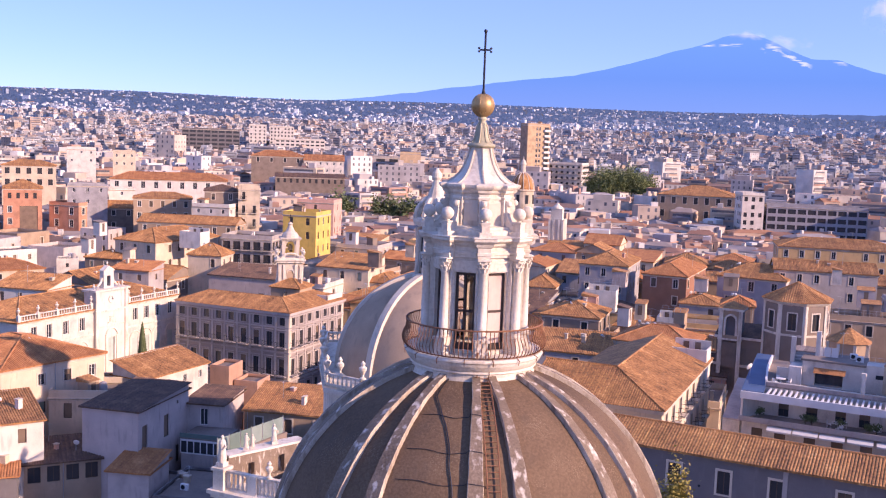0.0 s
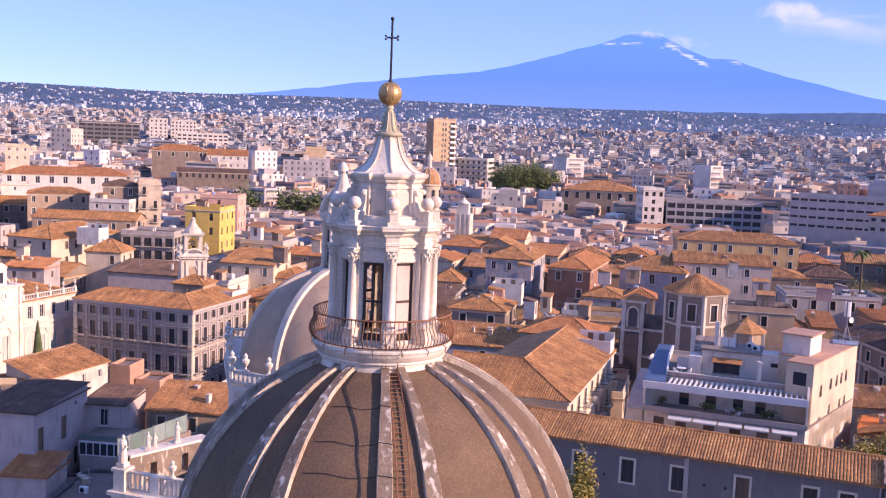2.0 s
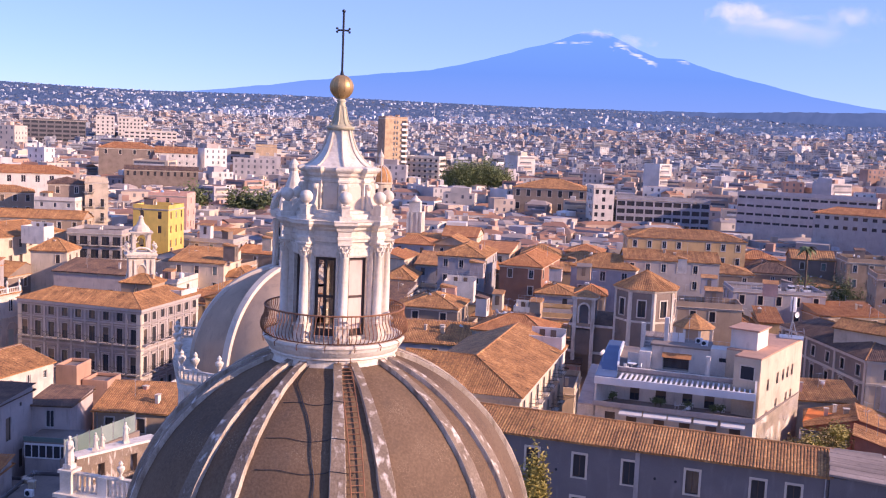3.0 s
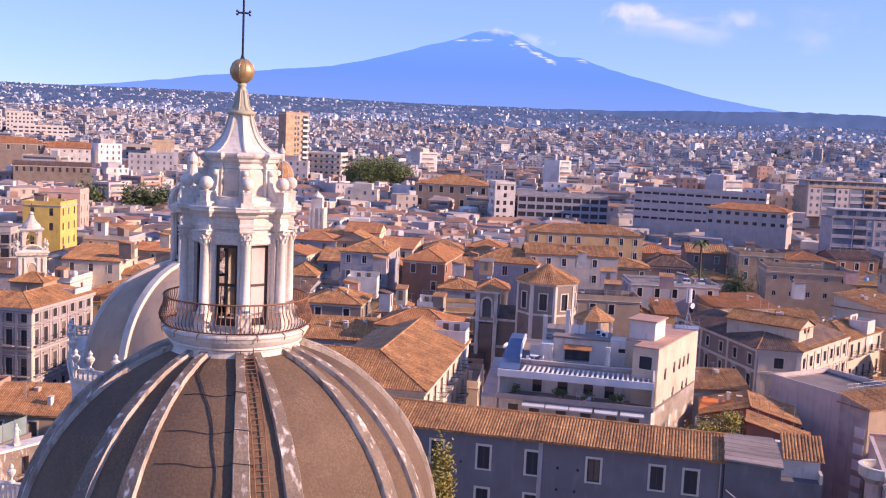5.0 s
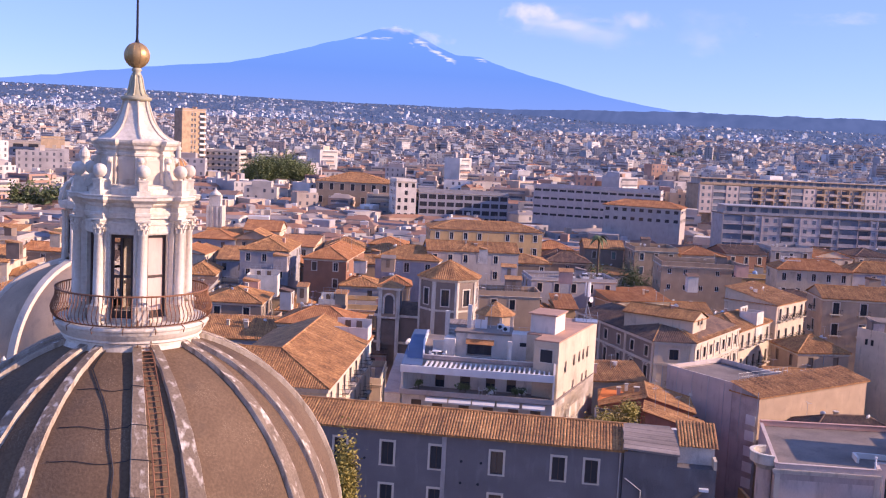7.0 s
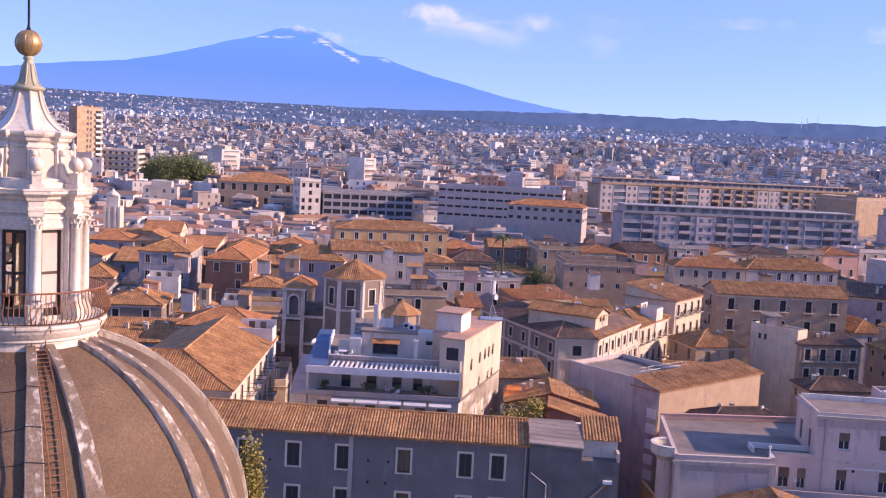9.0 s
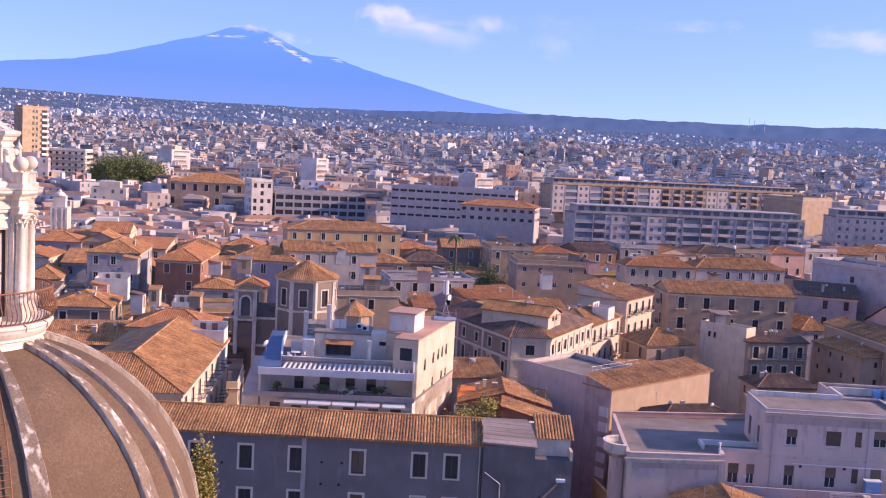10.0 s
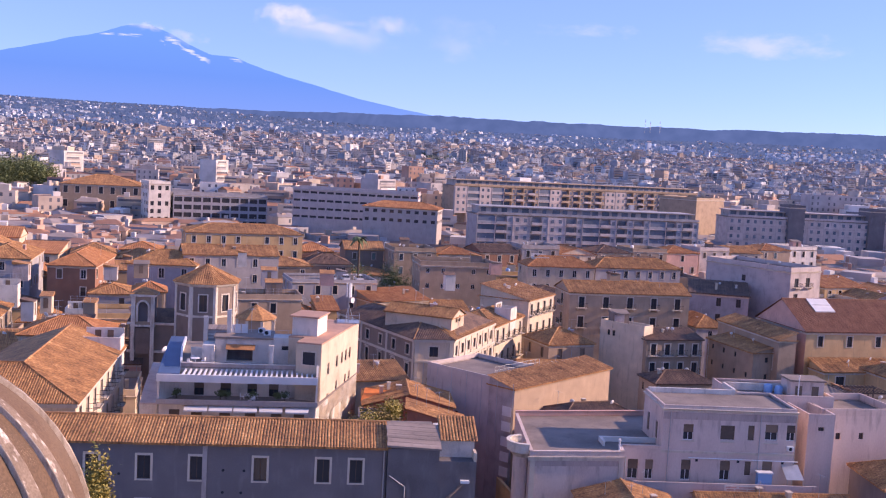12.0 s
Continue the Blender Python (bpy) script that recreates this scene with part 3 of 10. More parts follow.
def great_dome():
    dome = thing("church_dome", "large brown cement church dome with pale weathered double ribs", "dome", pose(DX, AY, 0))
    shell = Mesh()
    prof = [(SPH_R * math.sin(radians(a)), SPH_Z + SPH_R * math.cos(radians(a))) for a in np.linspace(90, 15, 26)]
    shell.lathe(prof, 96)
    part("shell", shell, DOME, dome, smooth=True)
    drum = Mesh()
    drum.lathe([(7.6, 0), (7.6, 39.2), (8.0, 39.4), (8.1, 39.9), (7.0, 40.2), (6.45, 40.6)], 64)
    part("drum", drum, STONE, dome, "pale stone drum", smooth=False)
    rows = np.linspace(88, 17.0, 34)
    for k in range(8):
        for s in (-7.1, 7.1):
            rib = Mesh()
            vs, fs = [], []
            for i, al in enumerate(rows):
                r = SPH_R * math.sin(radians(al))
                half = max(0.125, 0.042 * r) + 0.006 * math.sin(i * 1.7 + k * 2 + s)
                w = math.degrees(half / r)
                c = RIB_TURN + 45 * k + s
                wear = 0.006 * math.sin(i * 2.1 + k)
                for da, up in ((-w * 1.06, -0.05), (-w, 0.125 + wear), (-w * 0.94, 0.15 + wear), (w * 0.94, 0.15 + wear), (w, 0.125 + wear), (w * 1.06, -0.05)):
                    vs.append(on_dome(c + da, al, up))
            for i in range(len(rows) - 1):
                for j in range(5):
                    fs.append((i * 6 + j, i * 6 + j + 1, i * 6 + j + 7, i * 6 + j + 6))
            rib.add(vs, fs)
            rib.m = [(1, 1, 0, 1, 1)[q % 5] for q in range(len(fs))]
            part("rib", rib, [RIB, RIB_EDGE], dome)
    # ladder between the two ribs that face the square
    ladder = thing("ladder", "rusted iron ladder lying on the dome between two ribs", "ladder", pose(DX, AY, 0))
    mid, als = 4.6, np.linspace(80, 18, 39)
    for s in (-0.18, 0.18):
        pts = [on_dome(mid + math.degrees(s / (SPH_R * math.sin(radians(al)))), al, 0.12) for al in als]
        x, y, z = pts[-1]
        pts += [(x, y + 0.02, z + 0.3), (x * 0.9, y + 0.02, z + 0.62), (x * 0.9, y + 0.25, z + 0.75)]
        part("rail", Mesh().tube(pts, 0.022, 5), IRON, ladder)
    for al in als[2:]:
        p = [on_dome(mid + math.degrees(s / (SPH_R * math.sin(radians(al)))), al, 0.12) for s in (-0.18, 0.18)]
        part("rung", Mesh().tube(p, 0.015, 4), IRON, ladder)
    # lightning cable on the panel, and the ring wires that cross it
    way = ((17, -26.0), (26, -25.5), (31, -19.0), (36, -14.0), (44, -10.4), (55, -8.0), (66, -7.4), (85, -7.8))
    pts = [on_dome(float(np.interp(al, [w[0] for w in way], [w[1] for w in way])) + 0.25 * math.sin(al * 0.5), al, 0.03) for al in np.linspace(17, 85, 46)]
    tagged(part("cable", Mesh().tube(pts, 0.018, 5), DARK_IRON, None, m=pose(DX, AY, 0)), "thin dark lightning cable lying on the dome", "cable", "lightning cables")
    for al in (33.0, 44.0, 52.5, 61.0):
        pts = [on_dome(a, al + 0.3 * math.sin(a * 0.4), 0.02 if abs(abs(a - RIB_TURN) - 7.1) > 3.4 else 0.17) for a in np.linspace(-27, 3.5, 31)]
        tagged(part("cable", Mesh().tube(pts, 0.009, 4), DARK_IRON, None, m=pose(DX, AY, 0)), "thin dark wire stretched across a dome panel", "cable", "lightning cables")


great_dome()


def ring(profile, seg=48, start=0.0):
    return Mesh().lathe(profile, seg, start=start)


def octo(r_face):
    return r_face / math.cos(math.pi / 8)


def lantern():
    la = thing("dome_lantern", "white baroque stone lantern with columns on a church dome", "lantern", pose(AX, AY, 0, 0, 0, -17))
    OCT = radians(22.5)                     # corners at 22.5 degrees, a face at -y
    O = math.cos(math.pi / 8)
    # base ring and balcony
    part("base", ring([(2.06, 46.3), (2.08, 46.62), (2.0, 46.68), (1.96, 46.8), (1.97, 46.9), (2.04, 46.94), (2.03, 47.0), (2.1, 47.08), (2.17, 47.18), (2.2, 47.26), (0.5, 47.26)], 64), STONE, la)
    part("balcony_slab", ring([(1.7, 47.262), (2.2, 47.262), (2.24, 47.31), (2.24, 47.36), (2.2, 47.4), (1.0, 47.4)], 64), STONE, la)
    # drum with eight bays: piers at the corners, doors between
    W = 1.32                                # face distance of the drum
    z0, z1 = 47.4, 50.42
    top = z1 - 0.46                         # head of the doors
    for k in range(8):
        a = 45 * k
        m = pose(0, 0, 0, 0, 0, a)
        half = W * math.tan(math.pi / 8)
        wall = Mesh()
        wall.facade((-half, -W), (1, 0), 2 * half, z0, z1, [(half - 0.33, half + 0.33, z0 + 0.12, top)], 0.2)
        part("wall_panel", wall, STONE, la, m=m)
        part("lintel", Mesh().box(-half + 0.1, half - 0.1, -W - 0.05, -W, top + 0.04, top + 0.3).box(-half + 0.08, half - 0.08, -W - 0.08, -W, top + 0.3, top + 0.36), STONE, la, m=m)
        y0, y1 = -W + 0.12, -W + 0.17
        frame_ = Mesh().box(-0.33, -0.24, y0, y1, z0 + 0.12, top).box(0.24, 0.33, y0, y1, z0 + 0.12, top).box(-0.24, 0.24, y0, y1, top - 0.1, top)
        frame_.box(-0.24, 0.24, y0, y1, z0 + 1.3, z0 + 1.38).box(-0.24, 0.24, y0, y1, z0 + 0.12, z0 + 0.34)
        if k in (0, 7):                     # glazing bar of the casement that stands ajar
            frame_.box(-0.05, 0.0, y0, y1, z0 + 0.34, top - 0.1)
        door = part("door", frame_, WOOD, la, "dark wooden glazed door frame", m=m)
        pane = part("pane", Mesh().box(-0.24, 0.24, y0 + 0.015, y0 + 0.03, z0 + 0.34, top - 0.1), CLEAR if k != 1 else WALLS["rose"], door)
        pane.visible_shadow = k == 1
        # pier, column, capital and base at the corner
        rc = 1.60
        m2 = pose(0, 0, 0, 0, 0, a + 22.5)
        part("pier", Mesh().box(-0.17, 0.17, -1.5, -1.26, z0, z1).box(-0.2, 0.2, -1.53, -1.26, top + 0.1, top + 0.2), STONE, la, m=m2)
        part("pedestal", Mesh().box(-0.2, 0.2, -rc - 0.19, -rc + 0.22, z0 + 0.1, z0 + 0.46).box(-0.24, 0.24, -rc - 0.23, -rc + 0.22, z0, z0 + 0.1).box(-0.24, 0.24, -rc - 0.23, -rc + 0.22, z0 + 0.46, z0 + 0.54), STONE, la, m=m2)
        col = Mesh().lathe([(0.19, z0 + 0.54), (0.19, z0 + 0.59), (0.165, z0 + 0.61), (0.185, z0 + 0.65), (0.145, z0 + 0.7), (0.142, z0 + 1.3), (0.122, z1 - 0.46), (0.145, z1 - 0.44), (0.145, z1 - 0.41)], 16, cx=0, cy=-rc)
        part("column", col, STONE, la, smooth=True, m=m2)
        cap = Mesh().lathe([(0.125, z1 - 0.41), (0.13, z1 - 0.3), (0.15, z1 - 0.2), (0.2, z1 - 0.08), (0.22, z1 - 0.06)], 12, cx=0, cy=-rc)
        for q in range(8):                  # two rows of leaves and the corner scrolls
            t = 2 * math.pi * q / 8
            for rr, zz, up in ((0.135, z1 - 0.4, 0.15), (0.145, z1 - 0.28, 0.14)):
                t2 = t + (0.39 if zz > z1 - 0.3 else 0)
                c, d = math.cos(t2), math.sin(t2)
                cap.tube([(rr * c, -rc + rr * d, zz), ((rr + 0.025) * c, -rc + (rr + 0.025) * d, zz + up * 0.7), ((rr + 0.065) * c, -rc + (rr + 0.065) * d, zz + up)], 0.028, 4)
            if q % 2:
                cap.ball((0.2 * math.cos(t), -rc + 0.2 * math.sin(t), z1 - 0.1), 0.05, 7, 5)
        cap.box(-0.21, 0.21, -rc - 0.21, -rc + 0.21, z1 - 0.05, z1)
        part("capital", cap, STONE, la, m=m2)
    part("floor", ring([(1.35, z0 + 0.06), (0.01, z0 + 0.06)], 16), STONE, la)
    part("inner_vault", ring([(1.2, z1 - 0.3), (0.9, z1 + 0.2), (0.01, z1 + 0.4)], 16), STONE, la)
    # entablature, broken forward over the columns
    ent = [(1.36, 50.42), (1.40, 50.44), (1.40, 50.52), (1.43, 50.53), (1.43, 50.60), (1.39, 50.62), (1.39, 50.76), (1.46, 50.80), (1.50, 50.84), (1.50, 50.88), (1.58, 50.92), (1.66, 50.98), (1.66, 51.05), (1.69, 51.08), (1.2, 51.14)]
    part("entablature", Mesh().lathe([(r / O, z) for r, z in ent], 8, start=OCT), STONE, la)
    for k in range(8):
        b = Mesh()
        prof = [(0.2, 1.66, 50.42), (0.2, 1.68, 50.52), (0.22, 1.71, 50.53), (0.22, 1.71, 50.60), (0.2, 1.67, 50.62), (0.2, 1.67, 50.76), (0.25, 1.72, 50.80), (0.27, 1.75, 50.88), (0.31, 1.80, 50.92), (0.35, 1.87, 50.98), (0.35, 1.87, 51.05), (0.37, 1.89, 51.08), (0.36, 1.87, 51.11)]
        vs = [p for w, r, z in prof for p in ((-w, -1.2, z), (-w, -r, z), (w, -r, z), (w, -1.2, z))]
        n = len(prof)
        b.add(vs, [(4 * q + e, 4 * q + e + 1, 4 * q + e + 5, 4 * q + e + 4) for q in range(n - 1) for e in range(3)] + [(4 * n - 4, 4 * n - 3, 4 * n - 2, 4 * n - 1), (3, 2, 1, 0)])
        part("entablature_block", b, STONE, la, m=pose(0, 0, 0, 0, 0, 45 * k + 22.5))
    # attic: drum with pilasters, broken cornice, consoles, and balls on pedestals
    att = [(1.3, 51.1), (1.3, 51.26), (1.2, 51.3), (1.2, 51.36), (0.97, 51.4), (0.95, 52.2), (0.99, 52.22), (0.99, 52.28), (0.95, 52.3), (0.95, 52.36), (1.02, 52.42), (1.04, 52.5), (1.10, 52.54), (1.13, 52.6), (1.13, 52.66), (1.0, 52.7)]
    part("attic", Mesh().lathe([(r / O, z) for r, z in att], 8, start=OCT), STONE, la)
    for k in range(8):
        m2 = pose(0, 0, 0, 0, 0, 45 * k + 22.5)
        prof = [(0.15, 1.10, 51.36), (0.15, 1.08, 52.2), (0.18, 1.12, 52.22), (0.18, 1.12, 52.28), (0.15, 1.08, 52.3), (0.15, 1.08, 52.36), (0.2, 1.16, 52.42), (0.21, 1.18, 52.5), (0.25, 1.24, 52.54), (0.27, 1.28, 52.6), (0.27, 1.28, 52.66), (0.2, 1.12, 52.7)]
        vs = [p for w, r, z in prof for p in ((-w, -0.8, z), (-w, -r, z), (w, -r, z), (w, -0.8, z))]
        n = len(prof)
        part("corner_pilaster", Mesh().add(vs, [(4 * q + e, 4 * q + e + 1, 4 * q + e + 5, 4 * q + e + 4) for q in range(n - 1) for e in range(3)] + [(4 * n - 4, 4 * n - 3, 4 * n - 2, 4 * n - 1)]), STONE, la, m=m2)
        v = Mesh()                          # curled console that sweeps down to the pedestal
        cur = [(1.1, 52.18), (1.17, 52.16), (1.2, 52.08), (1.16, 52.0), (1.16, 51.85), (1.2, 51.68), (1.3, 51.5), (1.42, 51.4), (1.5, 51.3), (1.5, 51.1)]
        vs = [q for r, z in cur for q in ((-0.07, -0.9, z), (-0.07, -r, z), (0.07, -r, z), (0.07, -0.9, z))]
        v.add(vs, [(4 * q + e, 4 * q + e + 1, 4 * q + e + 5, 4 * q + e + 4) for q in range(len(cur) - 1) for e in range(3)])
        v.ball((0, -1.17, 52.08), 0.095, 10, 8)
        part("console", v, STONE, la, smooth=False, m=m2)
        part("ball_pedestal", Mesh().box(-0.19, 0.19, -1.78, -1.36, 51.08, 51.24).box(-0.12, 0.12, -1.72, -1.44, 51.24, 51.5).box(-0.145, 0.145, -1.745, -1.42, 51.5, 51.55), STONE, la, m=m2)
        part("stone_ball", Mesh().lathe([(0.06, 51.55), (0.08, 51.57), (0.05, 51.61)], 10, cx=0, cy=-1.58).ball((0, -1.58, 51.78), 0.2, 18, 12), STONE, la, smooth=True, m=m2)
        part("panel", Mesh().box(-0.22, 0.22, -0.98, -0.9, 51.55, 52.1), TRIM, la, m=pose(0, 0, 0, 0, 0, 45 * k))
    # concave spire with ribs
    spire = [(1.10, 52.68), (0.98, 52.73), (0.82, 52.84), (0.68, 52.98), (0.57, 53.13), (0.48, 53.32), (0.41, 53.52), (0.36, 53.7), (0.34, 53.84)]
    part("spire", Mesh().lathe([(r, z) for r, z in spire], 8, start=OCT), STONE, la)
    for k in range(8):
        rb = Mesh().tube([(0, -r - 0.012, z) for r, z in spire], 0.036, 5)
        part("spire_rib", rb, TRIM, la, m=pose(0, 0, 0, 0, 0, 45 * k + 22.5))
    fin = [(0.34, 53.8), (0.42, 53.82), (0.45, 53.87), (0.43, 53.91), (0.34, 53.95), (0.27, 54.02), (0.22, 54.14), (0.19, 54.3), (0.16, 54.46), (0.12, 54.56), (0.14, 54.6), (0.1, 54.64), (0.15, 54.69), (0.13, 54.74), (0.08, 54.8)]
    part("finial", Mesh().lathe(fin, 24), LEAD, la, "patinated copper finial", smooth=True)
    for k in range(8):
        part("finial_flute", Mesh().tube([(0, -r - 0.005, z) for r, z in fin[4:10]], 0.028, 5), LEAD, la, m=pose(0, 0, 0, 0, 0, 45 * k))
    part("orb", Mesh().ball((0, 0, 55.13), 0.37, 32, 20), COPPER, la, "dull gilded copper ball", smooth=True)
    for k in range(12):
        part("orb_seam", Mesh().tube([(0.371 * math.sin(radians(b)), 0, 55.13 + 0.371 * math.cos(radians(b))) for b in range(12, 172, 12)], 0.007, 4), COPPER, la, m=pose(0, 0, 0, 0, 0, 30 * k))
    cross = Mesh().tube([(0, 0, 55.46), (0, 0, 57.42)], 0.036, 8)
    cross.tube([(-0.17, 0, 56.86), (0.17, 0, 56.86)], 0.032, 6)
    cross.lathe([(0.08, 55.48), (0.05, 55.56), (0.03, 55.66)], 10)
    cross.ball((0, 0, 57.44), 0.06, 8, 6)
    for s in (-1, 1):
        for q in (-1, 1):
            cross.ball((s * 0.19, 0, 56.86 + q * 0.05), 0.04, 8, 6)
    part("cross", cross, DARK_IRON, la, "dark iron cross", m=pose(0, 0, 0, 0, 0, 20))
    # railing with bellied bars
    N = 104
    bar = Mesh()
    prof = [(0.0, 0.04), (0.09, 0.1), (0.15, 0.2), (0.165, 0.32), (0.13, 0.46), (0.06, 0.6), (0.03, 0.74), (0.04, 0.9)]
    bar.tube([(0, -2.16 - o, 47.4 + h) for o, h in prof], 0.015, 4)
    bd = bar.data("bar", IRON)
    for i in range(N):
        part("bar", bd, None, la, m=pose(0, 0, 0, 0, 0, 360 * i / N))
    for name_, r, z, t in (("handrail", 2.2, 48.3, 0.028), ("rail", 2.17, 47.45, 0.022)):
        rail = Mesh()
        pts = [(r * math.cos(2 * math.pi * i / 72), r * math.sin(2 * math.pi * i / 72), z) for i in range(73)]
        rail.tube(pts, t, 6)
        part(name_, rail, IRON, la)
    for i in range(16):
        part("bracket", Mesh().tube([(0, -2.17, 47.42), (0, -2.3, 47.36), (0, -2.26, 47.22)], 0.016, 4), IRON, la, m=pose(0, 0, 0, 0, 0, 22.5 * i + 8))


lantern()


# ---- houses ----
WINDOW_CACHE = {}
TAKEN = []          # footprints: centre x, y and radius-like half sizes, for the filling of the town


def window_mesh(w, h, style, trim):
    key = (round(w, 2), round(h, 2), style, trim.name)
    if key not in WINDOW_CACHE:
        g = Mesh()
        d, fr = 0.2, 0.07
        t = 0.2 if "s" in style else 0.0
        loops = []
        if t:
            loops += [(-w / 2 - t, w / 2 + t, -0.14, h + t, 0.02), (-w / 2 - t, w / 2 + t, -0.14, h + t, -0.07), (-w / 2, w / 2, 0, h, -0.07)]
        loops += [(-w / 2, w / 2, 0, h, d - 0.06), (-w / 2 + fr, w / 2 - fr, fr, h - fr, d - 0.06), (-w / 2 + fr, w / 2 - fr, fr, h - fr, d)]
        vs = [p for x0, x1, z0, z1, y in loops for p in ((x0, y, z0), (x1, y, z0), (x1, y, z1), (x0, y, z1))]
        m = [0, 0, 0, 1, 1] if t else [1, 1]
        base = len(vs) - 4
        x0, x1, z0, z1, y = loops[-1]
        zm = 0.5 * h
        k = fr / 2
        vs += [(-k, y, z0), (k, y, z0), (x1, y, zm), (k, y, zm), (-k, y, zm), (x0, y, zm), (k, y, z1), (-k, y, z1)]
        e = len(vs) - 8
        g.add(vs, [(q * 4 + a, q * 4 + (a + 1) % 4, q * 4 + 4 + (a + 1) % 4, q * 4 + 4 + a) for q in range(len(loops) - 1) for a in range(4)]
              + [(base, e, e + 4, e + 5), (e + 1, base + 1, e + 2, e + 3), (e + 5, e + 4, e + 7, base + 3), (e + 3, e + 2, base + 2, e + 6), (e, e + 1, e + 3, e + 4), (e + 4, e + 3, e + 6, e + 7)])
        low, high = (3 if "h" in style else 2), (3 if "h" in style or "r" in style else 2)
        g.m = [mm for mm in m for _ in range(4)] + [low, low, high, high, 3 if "h" in style else 1, 3 if "h" in style else 1]
        if "c" in style:                                    # cornice over it
            g.box(-w / 2 - 0.3, w / 2 + 0.3, -0.25, 0.02, h + 0.35, h + 0.5, 0)
        if "B" in style:                                    # far balcony, in the same mesh
            g.box(-w / 2 - 0.55, w / 2 + 0.55, -0.85, 0.02, -0.16, -0.02, 0)
            for s in (-1, 1):
                g.box(s * (w / 2 + 0.25) - 0.08, s * (w / 2 + 0.25) + 0.08, -0.5, 0.02, -0.5, -0.16, 0)
            n = 12
            for i in range(n + 1):
                x = -w / 2 - 0.5 + (w + 1.0) * i / n
                g.box(x - 0.015, x + 0.015, -0.82, -0.79, -0.02, 0.95, 4)
            g.box(-w / 2 - 0.53, w / 2 + 0.53, -0.83, -0.78, 0.95, 1.0, 4)
            for s in (-1, 1):
                x = s * (w / 2 + 0.51)
                g.box(x - 0.02, x + 0.02, -0.80, 0.02, 0.95, 1.0, 4)
        WINDOW_CACHE[key] = g.data("window", [trim, WHITE_PAINT if "w" in style else WOOD, GLASS, GREEN_SHUTTER if "g" in style else SHUTTER, DARK_IRON])
    return WINDOW_CACHE[key]


def rail_mesh(w, height=0.95, depth=0.82, n=12):
    """A balcony rail in one piece: top and bottom bands with bars between them, and two returns."""
    r = Mesh()
    x0, x1 = -w / 2 - 0.5, w / 2 + 0.5
    path = [Vector((x0, 0.0, 0)), Vector((x0, -depth, 0))] + [Vector((x0 + (x1 - x0) * i / n, -depth, 0)) for i in range(1, n + 1)] + [Vector((x1, 0.0, 0))]
    vs, fs = [], []
    for i, p in enumerate(path):
        q = path[min(i + 1, len(path) - 1)]
        d = (q - p) if i + 1 < len(path) else (p - path[i - 1])
        k = d.normalized() * 0.03
        for z in (-0.02, 0.04, height, height + 0.05):
            vs += [tuple(p + Vector((0, 0, z))), tuple(p + k + Vector((0, 0, z)))]
        o = 8 * i
        fs += [(o, o + 1, o + 3, o + 2), (o + 2, o + 3, o + 5, o + 4), (o + 4, o + 5, o + 7, o + 6)]
        if i:
            a = o - 8
            fs += [(a + 1, o, o + 2, a + 3), (a + 5, o + 4, o + 6, a + 7)]
    return r.add(vs, fs)


BALCONY_CACHE = {}


def balcony(w, trim, win):
    key = (round(w, 2), trim.name)
    if key not in BALCONY_CACHE:
        b = Mesh()
        x = w / 2 + 0.55
        b.add([(sx * x, y, z) for y, z in ((0.02, -0.45), (-0.25, -0.4), (-0.55, -0.16), (-0.85, -0.16), (-0.85, -0.02), (0.02, -0.02)) for sx in (-1, 1)],
              [(2 * i, 2 * i + 1, (2 * i + 3) % 12, (2 * i + 2) % 12) for i in range(6)] + [(0, 2, 4, 6, 8, 10), (11, 9, 7, 5, 3, 1)])
        BALCONY_CACHE[key] = (b.data("balcony_slab", trim), rail_mesh(w).data("balcony_rail", DARK_IRON))
    slab, rail = BALCONY_CACHE[key]
    part("balcony_slab", slab, None, win)
    part("balcony_rail", rail, None, win)


FINE_CACHE = {}


